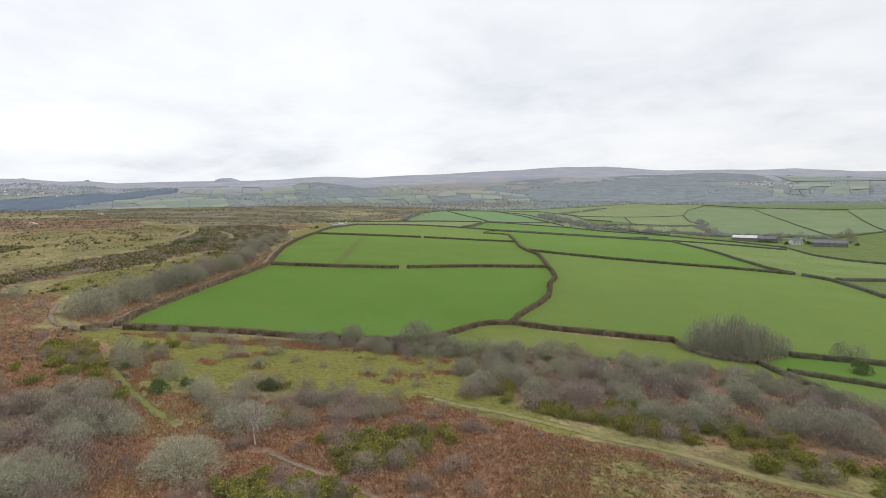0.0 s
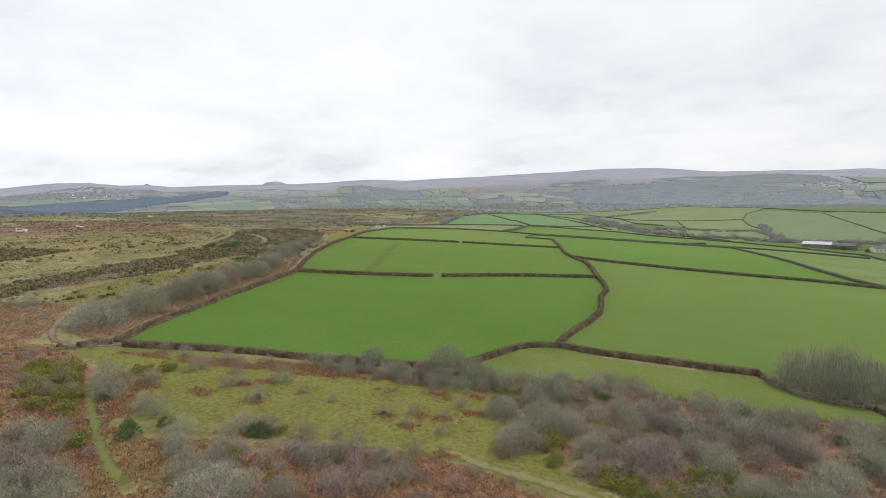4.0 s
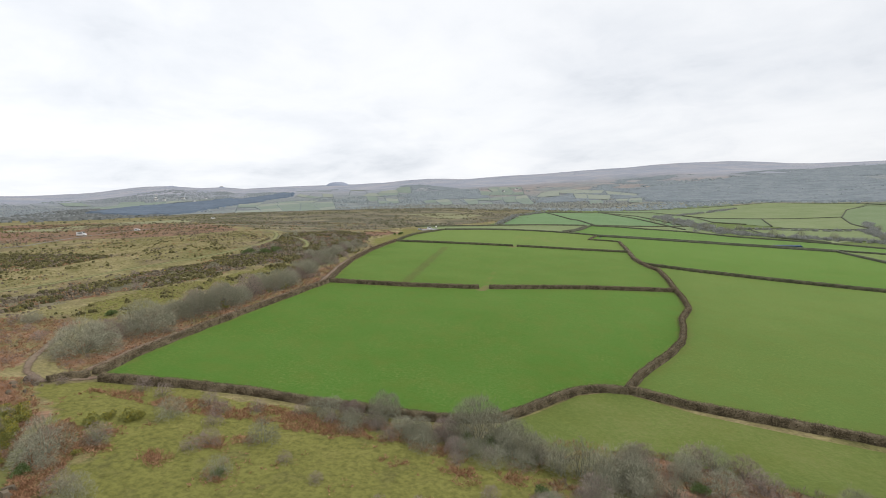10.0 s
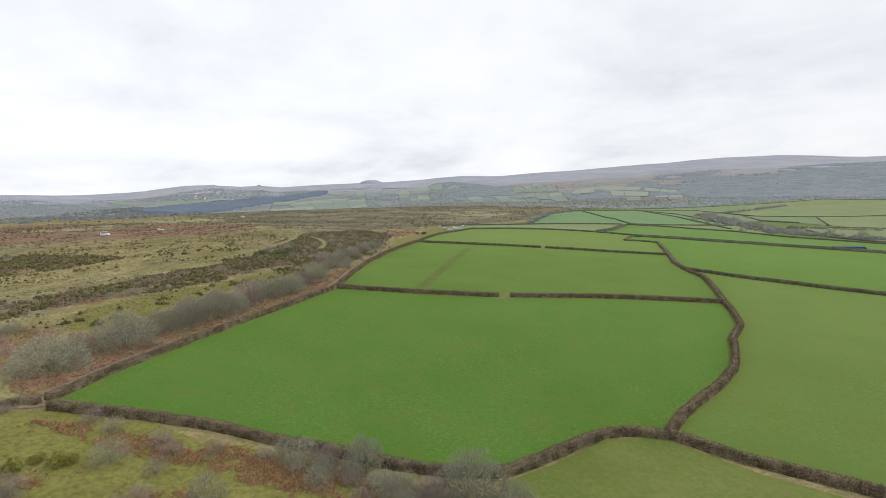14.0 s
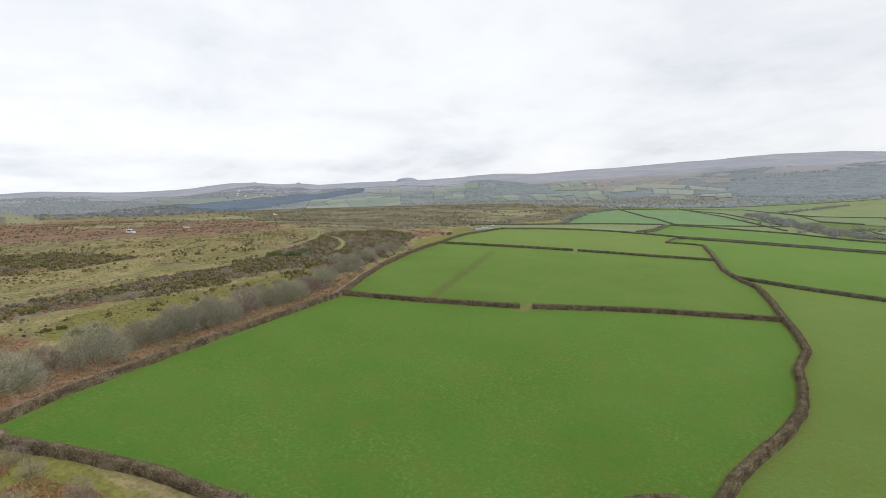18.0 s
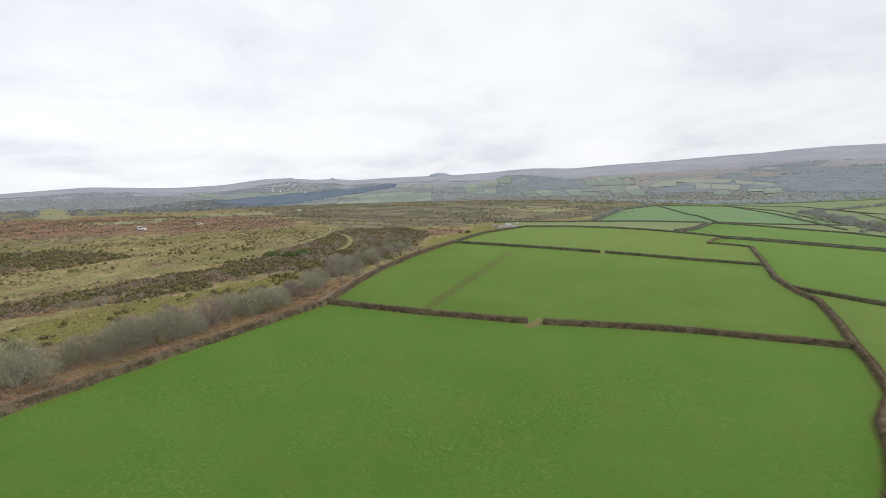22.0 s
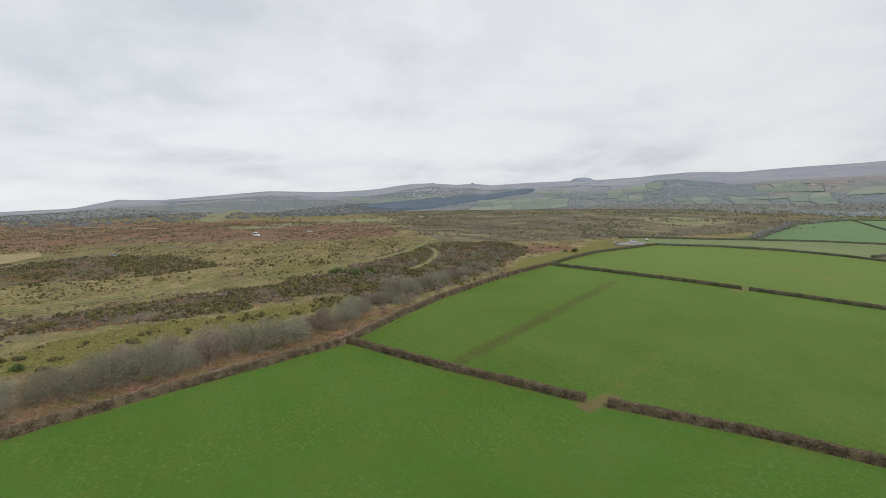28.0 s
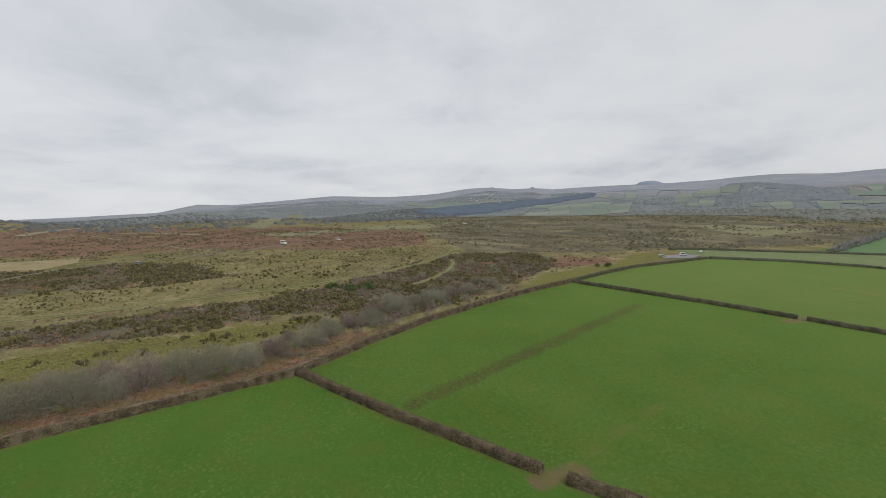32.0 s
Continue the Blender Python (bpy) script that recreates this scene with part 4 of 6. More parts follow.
def leaf_dome(seed, n, wide, tall, size, squash=0.25, flip=0.6):
    """A dense rounded bush of small leaves or spines as triangles; uneven, with gaps."""
    rng = np.random.RandomState(seed)
    lobes = rng.normal(size=(7, 3)) * [0.5, 0.5, 0.35]
    lobes[:, 2] = np.abs(lobes[:, 2])
    c = lobes[rng.randint(0, 7, n)]
    d = rng.normal(size=(n, 3))
    d /= np.linalg.norm(d, axis=1)[:, None]
    d[:, 2] = np.abs(d[:, 2])
    p = (c * 0.9 + d * rng.uniform(0.35, 0.62, (n, 1))) * [wide, wide, tall]
    p[:, 2] = np.maximum(p[:, 2], 0.02)
    way = d + rng.normal(size=(n, 3)) * flip
    way /= np.linalg.norm(way, axis=1)[:, None]
    return slivers(rng, p, way, rng.uniform(0.7, 1.3, n) * size, rng.uniform(0.3, 0.5, n) * size)


def stuff(name, pts, size, tris, mat, label, category, blade=0.45, tall=0.7, seed=1, up=0.3, sink=0.1, lift=0.0):
    """Countless small plants as one object: each is a tuft or clump of a few pieces."""
    rng = np.random.RandomState(seed)
    n = len(pts)
    pts = np.asarray(pts, float)
    s = rng.uniform(size[0], size[1], n)
    z = surface(pts[:, 0], pts[:, 1]) - sink * s + lift
    d = rng.normal(size=(n, tris, 3))
    d /= np.linalg.norm(d, axis=2)[:, :, None]
    d[:, :, 2] = np.abs(d[:, :, 2]) * tall
    root = np.stack([pts[:, 0], pts[:, 1], z], 1)[:, None] + d * (s[:, None, None] * rng.uniform(0.25, 0.75, (n, tris, 1)))
    way = d + rng.normal(size=d.shape) * 0.5 + np.array([0, 0, up])
    way /= np.linalg.norm(way, axis=2)[:, :, None]
    ln = (s[:, None] * rng.uniform(0.5, 0.9, (n, tris))).ravel()
    v = slivers(rng, root.reshape(-1, 3), way.reshape(-1, 3), ln, ln * blade)
    return tagged(part(name, tri_mesh(name, v), mat), label, category, kind="stuff")


def lumps(name, pts, size, mat, label, category, seed=1, tall=0.6, rough=0.3, smooth=False):
    """Low rounded bushes as one object: each is a small uneven dome on the land."""
    rng = np.random.RandomState(seed)
    pts = np.asarray(pts, float)
    n = len(pts)
    w = 2 * np.pi * (np.arange(6)[None, None, :] + rng.uniform(-0.35, 0.35, (n, 2, 6)))/ 6
    s = size[0] + (size[1] - size[0]) * rng.rand(n) ** 1.8
    v = np.zeros((n, 13, 3))
    for k, (r, h) in enumerate(((0.62, 0.8), (1.0, 0.12))):
        rr = r * rng.uniform(1 - rough, 1 + rough, (n, 6))
        v[:, 1 + 6 * k:7 + 6 * k] = np.stack([np.cos(w[:, k]) * rr, np.sin(w[:, k]) * rr, h * rng.uniform(1 - rough, 1 + rough, (n, 6)) if not k else np.full((n, 6), -0.25)], -1)
    v[:, 0] = np.c_[rng.uniform(-0.2, 0.2, (n, 2)), rng.uniform(0.85, 1.2, n)]
    stretch = rng.uniform(0.75, 1.35, (n, 1, 2))
    v *= s[:, None, None] * np.concatenate([stretch * 0.5, np.full((n, 1, 1), tall)], 2) * np.array([1, 1, 1])
    v += np.stack([pts[:, 0], pts[:, 1], surface(pts[:, 0], pts[:, 1])], 1)[:, None]
    tris = [(0, 1 + k, 1 + (k + 1) % 6) for k in range(6)]
    for k in range(6):
        l = (k + 1) % 6
        tris += [(1 + k, 7 + k, 7 + l), (1 + k, 7 + l, 1 + l)]
    f = (np.array(tris)[None] + 13 * np.arange(n)[:, None, None]).ravel()
    me = set_mesh(name, v.reshape(-1, 3), f, 3)
    me.polygons.foreach_set("use_smooth", np.full(len(me.polygons), smooth))
    return tagged(part(name, me, mat), label, category, kind="stuff")


def canopy(name, pts, size, mat, label, category, seed=1, tall=0.38):
    """Far treetops as one object: each is a small uneven dome, close to its neighbours."""
    rng = np.random.RandomState(seed)
    pts = np.asarray(pts, float)
    n = len(pts)
    ring = np.array([(math.cos(2 * math.pi * k / 7), math.sin(2 * math.pi * k / 7)) for k in range(7)])
    unit = np.concatenate([[(0, 0, 1)], np.c_[ring * 0.68, np.full(7, 0.72)], np.c_[ring * 1.0, np.full(7, 0.1)], np.c_[ring * 0.85, np.full(7, -0.4)]])
    s = rng.uniform(size[0], size[1], n)
    v = unit[None] * rng.uniform(0.78, 1.22, (n, 22, 1)) * s[:, None, None] * [0.62, 0.62, tall]
    v += np.stack([pts[:, 0], pts[:, 1], surface(pts[:, 0], pts[:, 1]) + 0.22 * s], 1)[:, None]
    tris = [(0, 1 + k, 1 + (k + 1) % 7) for k in range(7)]
    for a in (1, 8):
        for k in range(7):
            l = (k + 1) % 7
            tris += [(a + k, a + 7 + k, a + 7 + l), (a + k, a + 7 + l, a + l)]
    f = (np.array(tris)[None] + 22 * np.arange(n)[:, None, None]).ravel()
    me = set_mesh(name, v.reshape(-1, 3), f, 3)
    me.polygons.foreach_set("use_smooth", np.ones(len(me.polygons), bool))
    return tagged(part(name, me, mat), label, category, kind="stuff")


def closed_canopy(name, poly, mat, label, tall=7.0, cell=13.0, seed=1, patch=None, keep_out=()):
    """The crowns of a far wood, grown together into one bumpy roof."""
    p = np.array(poly, float)
    lo, hi = p.min(0) - cell - 40, p.max(0) + cell + 40
    xs, ys = np.arange(lo[0], hi[0], cell), np.arange(lo[1], hi[1], cell)
    rng = np.random.RandomState(seed)
    x, y = np.meshgrid(xs, ys, indexing="ij")
    x, y = x + rng.uniform(-0.3, 0.3, x.shape) * cell, y + rng.uniform(-0.3, 0.3, x.shape) * cell
    into = rough_edge(poly, x, y, 60, 26, seed)
    if patch:
        into &= fbm(x, y, patch[0], 3, seed + 9) > 1 - patch[1]
    for other in keep_out:
        into &= ~inside(other, x, y)
    z = surface(x, y) + np.where(into, tall * rng.uniform(0.55, 1.1, x.shape), -14.0)
    index = np.arange(x.size).reshape(x.shape)
    keep = into[:-1, :-1] | into[1:, :-1] | into[:-1, 1:] | into[1:, 1:]
    f = np.stack([index[:-1, :-1], index[1:, :-1], index[1:, 1:], index[:-1, 1:]], -1)[keep]
    used, back = np.unique(f, return_inverse=True)
    me = set_mesh(name, np.stack([x, y, z], -1).reshape(-1, 3)[used], back.ravel(), 4)
    me.polygons.foreach_set("use_smooth", np.ones(len(me.polygons), bool))
    return tagged(part(name, me, mat), label, "woodland", kind="stuff")


def spread(poly, count, seed, edge=6.0, patch=None, keep_out=()):
    """Random places in an outline with an uneven border; patch (size, share) leaves open ground between groups."""
    rng = np.random.RandomState(seed)
    p = np.array(poly, float)
    lo, hi = p.min(0), p.max(0)
    q = lo + rng.rand(count * 5, 2) * (hi - lo)
    ok = rough_edge(poly, q[:, 0], q[:, 1], 12, edge, seed)
    if patch:
        ok &= fbm(q[:, 0], q[:, 1], patch[0], 3, seed + 9) > 1 - patch[1]
    for other in keep_out:
        ok &= ~inside(other, q[:, 0], q[:, 1])
    q = q[ok][:count]
    return q[~on_track(q[:, 0], q[:, 1])]


def plant(master, x, y, turn, scale, tilt=0.0, flat=1.0):
    """A copy of a plant, standing on the land."""
    old = master.scale.copy()
    master.scale = (scale, scale, scale * flat)
    ob = copy_thing(master, Matrix.LocRotScale((x, y, z_at(x, y) - 0.05), Euler((tilt, 0, turn)), None))
    master.scale = old
    return ob


# ---- the ground: one sheet out to the skyline ----
def build_ground():
    xs, ys = axis(-4750, 4750, -420, -150, 90, 420), axis(-3000, 4850, -60, 24, 300, 720)
    gx, gy = np.meshgrid(xs, ys, indexing="ij")
    gz = surface(gx, gy)
    v = np.stack([gx, gy, gz], -1).reshape(-1, 3)
    ny = len(ys)
    i, j = np.meshgrid(np.arange(len(xs) - 1), np.arange(ny - 1), indexing="ij")
    a = (i * ny + j).ravel()
    me = set_mesh("ground", v, np.stack([a, a + ny, a + ny + 1, a + 1], -1).ravel(), 4)
    me.polygons.foreach_set("use_smooth", np.ones(len(me.polygons), bool))
    x, y = v[:, 0], v[:, 1]
    rust, turf, dark = np.zeros(len(x)), np.zeros(len(x)), np.zeros(len(x))
    for poly, amount in ((BRACKEN_MID, 0.66), (BRACKEN_LEFT, 0.62), (BRACKEN_WEST, 0.5), (RUST, 0.62), (RUST_END, 0.75), (BELT, 0.55), (THICKET, 0.62), (FRONT_FOOT, 0.58), (HEDGE_FOOT, 0.3)):
        amount = np.where(rough_edge(TUSSOCKS, x, y, 8, 9, 35), 0.36, amount) if poly is BRACKEN_MID else amount
        rust = np.maximum(rust, amount * rough_edge(poly, x, y, 14, 8) * (1 if poly is not RUST else 0.6 + 0.8 * fbm(x, y, 45, 3, 51)))
    rust = np.maximum(rust, 0.62 * (GORSE_NEAR(x, y) & (fbm(x, y, 18, 3, 31) > 0.44)))
    for poly, amount in ((MEADOW, 0.7), (HEDGE_FOOT, 0.58), (TUSSOCKS, 0.22), (MOOR_TURF, 0.62), (TURF_END, 0.6)):
        turf = np.maximum(turf, amount * rough_edge(poly, x, y, 10, 4, 15))
    for poly, amount in ((GORSE_A, 0.68), (GORSE_B, 0.62), (HEATH_FAR, 0.6), (RUST, 0.3), (SCRUB_LEFT, 0.45)):
        dark = np.maximum(dark, amount * rough_edge(poly, x, y, 14, 6, 25) * (0.55 + 0.95 * fbm(x, y, 80, 3, 55) if poly is HEATH_FAR else 1))
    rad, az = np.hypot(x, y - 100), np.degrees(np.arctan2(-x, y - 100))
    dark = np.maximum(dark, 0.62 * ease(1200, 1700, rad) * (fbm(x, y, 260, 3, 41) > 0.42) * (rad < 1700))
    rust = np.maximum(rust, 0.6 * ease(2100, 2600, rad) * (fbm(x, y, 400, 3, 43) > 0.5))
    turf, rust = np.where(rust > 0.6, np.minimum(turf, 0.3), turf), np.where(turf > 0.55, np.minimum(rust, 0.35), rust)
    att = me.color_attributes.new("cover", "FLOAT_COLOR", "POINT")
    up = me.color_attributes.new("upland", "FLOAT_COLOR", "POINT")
    # Masks by distance: hazed lower slopes, hazed crests, warm moor, pale clearings.
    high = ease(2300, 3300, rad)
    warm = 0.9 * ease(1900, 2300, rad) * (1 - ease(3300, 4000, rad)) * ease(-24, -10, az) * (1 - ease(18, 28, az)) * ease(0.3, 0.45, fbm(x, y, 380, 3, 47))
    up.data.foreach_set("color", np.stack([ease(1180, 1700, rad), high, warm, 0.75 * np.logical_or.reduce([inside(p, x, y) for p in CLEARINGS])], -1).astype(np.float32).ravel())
    att.data.foreach_set("color", np.stack([rust, turf, dark, 0.0 + inside(RIGHT_VALLEY, x, y)], -1).astype(np.float32).ravel())
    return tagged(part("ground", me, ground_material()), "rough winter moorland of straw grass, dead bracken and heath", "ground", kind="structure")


def GORSE_NEAR(x, y):
    return rough_edge(GORSE_A, x, y, 14, 6) | rough_edge(GORSE_B, x, y, 14, 6)


LEFT = [(-105.5, 112.5), (-110, 125), (-113, 138), (-115.5, 152), (-116, 168), (-115.5, 187), (-114.5, 216), (-118, 226), (-123, 240), (-131, 266), (-139, 300), (-145, 333), (-148, 354), (-153, 380), (-160, 420), (-165, 505)]
FRONT = [(-102, 111), (-88, 117), (-72, 122), (-58, 124), (-49, 126), (-38, 127), (-28, 129), (-20, 133), (-15, 140), (-11, 147), (-6, 154), (-1, 157), (5, 158)]
FRONT_R = [(5, 158.5), (18, 155), (30, 154), (43, 153), (57, 152)]
WIND = [(5, 158.5), (8, 168), (12, 177), (17, 187), (21.5, 199), (23.5, 212), (24, 222), (28.5, 238), (28.5, 256), (27.5, 269), (27, 293), (25, 321), (20, 333), (18, 341), (14, 360), (12, 400), (10.6, 431), (8.5, 466), (6.8, 503)]
JOG = [(6.8, 503.5), (-3, 507.5), (-12, 507), (-20, 503.5), (-18.5, 535), (-15.5, 566)]
MID_A, MID_B = [(-114.5, 217), (-99, 222.5), (-83, 229), (-70, 235), (-53.9, 241.6)], [(-49.8, 243.6), (-37, 249.5), (-24, 255), (-8, 260), (8, 264), (27.5, 269)]
FAR_A, FAR_B = [(-148, 354), (-114, 365), (-90, 373), (-66.5, 379.3)], [(-64, 380.2), (-41, 386), (-22, 390), (12, 400)]
BACK = [(-164, 507), (-136, 547), (-98, 577), (-64, 586), (-38, 584), (-15.5, 578)]
STRIP = [(-207, 530), (-190, 563), (-145, 622), (-94, 674), (-35, 718)]
LANE_FAR = [(-53, 604), (-41, 645), (-33, 714)]
LANE_SIDE = [(-45, 604), (-35.5, 645), (-28, 712)]
EAST = [(18, 341), (45, 329), (78, 319), (111, 312), (143, 308), (173, 299)]
LOWER = [(-15.5, 578), (22, 584), (70, 575), (110, 567), (156, 561), (190, 554), (240, 540), (281, 502)]
LOWER_NEAR = [(-15.5, 566), (21, 569), (68, 561), (106, 553), (145, 547), (184, 541)]
UPPER = [(-28, 716), (13, 722), (45, 712), (90, 700), (131, 665), (216, 642), (277, 601), (300, 538), (266, 433), (267, 396), (285, 384)]
EDGE_E = [(186, 552), (179, 445), (169, 361), (169, 318), (174, 299)]
EDGE_F = [(177, 296), (185, 283), (184, 256), (182, 241)]
RIGHT_A, RIGHT_B, RIGHT_C = [(88, 146), (100, 145), (113, 144), (135, 146)], [(78, 129), (84, 127), (97, 122), (115, 116)], [(74, 135), (76, 124), (78, 115), (77, 104)]

FIELD_SIDE = LEFT + [(0, 505), (0, 112)]
ground = build_ground()

FIELDS = [
    (M_BRIGHT, "bright green grazed field inside brown hedgerows", FRONT + WIND[1:10] + MID_B[::-1] + MID_A[::-1] + LEFT[5::-1], 6),
    (M_GRASS, "green field with a dark trodden strip", MID_A + MID_B + WIND[10:16] + FAR_B[::-1] + FAR_A[::-1] + LEFT[11:6:-1], 6),
    (M_OLIVE, "yellowish green field beyond the second hedge", FAR_A + FAR_B + WIND[16:] + JOG[1:4] + BACK[::-1] + LEFT[14:12:-1], 8),
    (M_OLIVE, "wide olive green pasture grazed short", WIND[:14] + EAST[1:] + EDGE_F[1:] + [(186, 200), (165, 150), (135, 146), (113, 144), (88, 147), (75, 140), (62, 146)] + FRONT_R[::-1][:-1], 8),
    (M_BRIGHT, "green field behind the wide pasture", WIND[13:] + JOG[1:] + LOWER_NEAR[1:] + EDGE_E[1:] + EAST[-2:0:-1], 8),
    (M_ROUGH, "narrow rough field below the hedge", [(-20, 130), (-13, 140), (-6, 152), (0, 156), (5, 157), (19, 152), (34, 150), (57, 148), (59, 141), (66, 137), (73, 135), (75, 124), (77, 112), (70, 118), (57, 126), (35, 126), (20, 129), (4, 130), (-8, 125)], 5),
    (M_BRIGHT, "small green paddock between low hedges", [(88, 146), (113, 144), (135, 146), (130, 125), (115, 116), (97, 122), (84, 127), (77, 130), (75, 136)], 6),
    (M_OLIVE, "small olive paddock beside the scrub", [(78, 129), (97, 122), (115, 116), (108, 92), (92, 95), (78, 106)], 6),
    (M_SPECKLED, "pale speckled pasture below the farm", EDGE_E[::-1] + [(200, 554), (240, 540), (281, 502), (298, 536), (266, 433), (267, 396), (285, 384), (250, 310), (220, 294), (189, 286)], 12),
    (M_PALE, "narrow pale green strip field beyond the car park", STRIP + [(-42, 645), (-54, 604), (-60, 588), (-98, 580), (-136, 550), (-166, 509)], 8),
    (M_LIGHT, "bright green strip field", UPPER[:6] + [(277, 601), (297, 545), (281, 502), (240, 540), (190, 554), (156, 561), (110, 567), (70, 575), (22, 584), (-15.5, 579), (-44, 590), (-44, 604), (-35, 645)], 12),
    (M_TEAL, "bluish green young crop field", [(-137, 636), (-150, 837), (-120, 960), (-58, 811), (-51, 812), (-24, 729), (-35, 722), (-94, 678)], 16),
    (M_TEAL, "bluish green field behind a low hedge", [(-120, 960), (-22, 1065), (41, 1001), (102, 795), (25, 752), (-22, 729), (-51, 812), (-58, 811)], 16),
    (M_PALE, "pale green pasture on the far slope", [(-22, 727), (25, 750), (101, 792), (131, 667), (90, 702), (45, 714), (13, 724)], 14),
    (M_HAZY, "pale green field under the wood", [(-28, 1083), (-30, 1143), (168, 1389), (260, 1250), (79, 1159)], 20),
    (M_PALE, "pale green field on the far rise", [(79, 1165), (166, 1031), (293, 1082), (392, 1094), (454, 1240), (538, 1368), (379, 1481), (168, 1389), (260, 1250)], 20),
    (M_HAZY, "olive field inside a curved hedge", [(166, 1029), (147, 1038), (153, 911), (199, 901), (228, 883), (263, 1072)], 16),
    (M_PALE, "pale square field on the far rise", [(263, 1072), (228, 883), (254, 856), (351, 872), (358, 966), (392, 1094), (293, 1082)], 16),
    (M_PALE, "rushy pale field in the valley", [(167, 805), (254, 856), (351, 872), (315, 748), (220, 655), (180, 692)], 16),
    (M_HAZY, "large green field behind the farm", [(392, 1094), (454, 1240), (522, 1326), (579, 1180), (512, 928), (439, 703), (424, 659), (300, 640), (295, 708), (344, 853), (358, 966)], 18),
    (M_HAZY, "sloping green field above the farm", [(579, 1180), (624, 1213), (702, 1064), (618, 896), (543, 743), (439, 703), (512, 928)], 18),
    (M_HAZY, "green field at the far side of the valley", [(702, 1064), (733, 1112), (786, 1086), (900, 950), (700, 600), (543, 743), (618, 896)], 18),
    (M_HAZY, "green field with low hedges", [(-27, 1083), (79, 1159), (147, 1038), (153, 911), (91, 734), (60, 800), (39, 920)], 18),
]


def wear(x, y):
    """Trodden strip, muddy gateways and the rough margin at the foot of the hedges."""
    jig = fbm(x, y, 5, 3, 61) - 0.5
    strip = 0.92 * (1 - ease(1.0, 3.6, line_gap(TRODDEN, x, y) + jig * 1.6))
    mud = 1.0 - ease(1.2, 3.4, np.minimum(line_gap(GATEWAYS[0], x, y), line_gap(GATEWAYS[1], x, y)) + jig * 2)
    gap = np.minimum.reduce([line_gap(h, x, y) for h in (FRONT, FRONT_R, WIND[:16], LEFT[:13], MID_A + MID_B, EAST)])
    margin = 0.55 * (1 - ease(1.2, 3.4, gap + jig * 2.5))
    margin = np.maximum(margin, 0.5 * (1 - ease(0.2, 0.9, np.abs(line_gap(WHEEL_LINES, x, y) - 0.7))))
    margin = np.maximum(margin, 0.8 * inside(SCUFFED, x, y) * ease(0.5, 0.62, fbm(x, y, 7, 2, 63)))
    return np.stack([strip, mud, margin, np.ones(len(x))], -1)


for k, (mt, label, poly, cell) in enumerate(FIELDS):
    near = k in (0, 1, 2, 3, 5)
    tagged(draped("field_%d" % (k + 1), poly, mt, (1.5 if k < 2 else 2.5) if near else cell, worn=wear if near else None), label, "field", kind="structure")

# ---- tracks, worn ground and the car park ----
ribbon("track", FOOTPATH, 3.2, M_TRACK, "grassy footpath worn through the bracken", "track")
ribbon("track", GLADE[1:], 2.6, M_GLADE, "green grassy glade between the bushes", "track", base=0.1)
ribbon("track", BIRCH_PATH, 1.3, M_MUD, "narrow muddy footpath to the birch", "track", base=0.15)
ribbon("track", [(-111, 108.5), (-108, 104), (-118, 106), (-126, 112), (-135, 121), (-141, 129)], 2.3, M_MUD, "muddy bend of the farm lane", "track", base=0.2)
ribbon("track", LANE, 3.4, M_MUD, "bracken-edged lane below the bank", "track", base=0.24)
ribbon("track", RIDE, 4.6, M_TURFTRACK, "green turf ride across the moor", "track")
ribbon("track", RIDE_SIDE, 3.8, M_TURFTRACK, "short branch of the turf ride", "track")
ribbon("track", [(-31, 712), (-38.5, 645), (-49, 604), (-44, 593), (-15, 572), (22, 576), (69, 568), (108, 560), (150, 554), (184, 548)], 4.0, M_MUD, "narrow lane between two hedges", "track")
ribbon("track", ROAD, 2.4, M_ROAD, "narrow moorland road", "road")
for line, wide, label in (([(-675, 159), (-648, 189), (-582, 218), (-525, 241)], 14, "pale grass strip across the heath"), ([(-605, 109), (-673, 126), (-633, 148), (-549, 173)], 6, "pale track over the heath"),
                          ([(-454, 200), (-411, 209), (-378, 222), (-363, 239)], 4.5, "pale track over the heath"), ([(-378, 222), (-387, 253), (-379, 281)], 3.5, "pale track over the heath"), ([(-626, 82), (-745, 95), (-838, 118)], 18, "pale grass strip across the heath")):
    ribbon("track", line, wide, M_PALESTRIP, label, "track")
ribbon("track", [(-456, 90), (-443, 121), (-425, 140)], 4.0, M_TRACK, "pale track over the heath", "track")
tagged(draped("field_41", PALE_PATCH, M_STRAW, 10), "straw-coloured rough grass enclosure on the moor", "field", kind="structure")
tagged(draped("car_park", [(-176, 474), (-186, 486), (-185, 512), (-177, 520), (-170, 500)], M_GRAVEL, 6, 0.12), "small grey gravel car park beside the hedge end", "car park", kind="structure")
ribbon("gateway_mud", [(-108, 107), (-104, 111), (-101, 116)], 3.5, M_MUD, "worn gateway between the banks", "mud patch", base=0.12, step=0.8)

# ---- hedgerows ----
hedge(FRONT, 1.45, twigs=150)
hedge(FRONT_R, 1.6, twigs=150)
hedge(LEFT[:7], 1.6, 1.7, 110, twig=M_BANK_FERN, label="low bracken-grown bank along the lane")
hedge(LEFT[6:13], 1.6, 1.7, 110, twig=M_BANK_FERN, label="low bracken-grown bank along the lane")
hedge(LEFT[12:], 1.6, 2.0, 10, twig=M_BANK_OLIVE)
hedge([(-109, 105), (-108, 109), (-105.5, 111)], 1.3, 1.6)
hedge(MID_A, 1.65, 1.7, twigs=150)
hedge(MID_B, 1.65, 1.7, twigs=150)
hedge(FAR_A, 1.6, 2.2, 6, twig=M_BANK_OLIVE)
hedge(FAR_B, 1.6, 2.2, 6, twig=M_BANK_OLIVE)
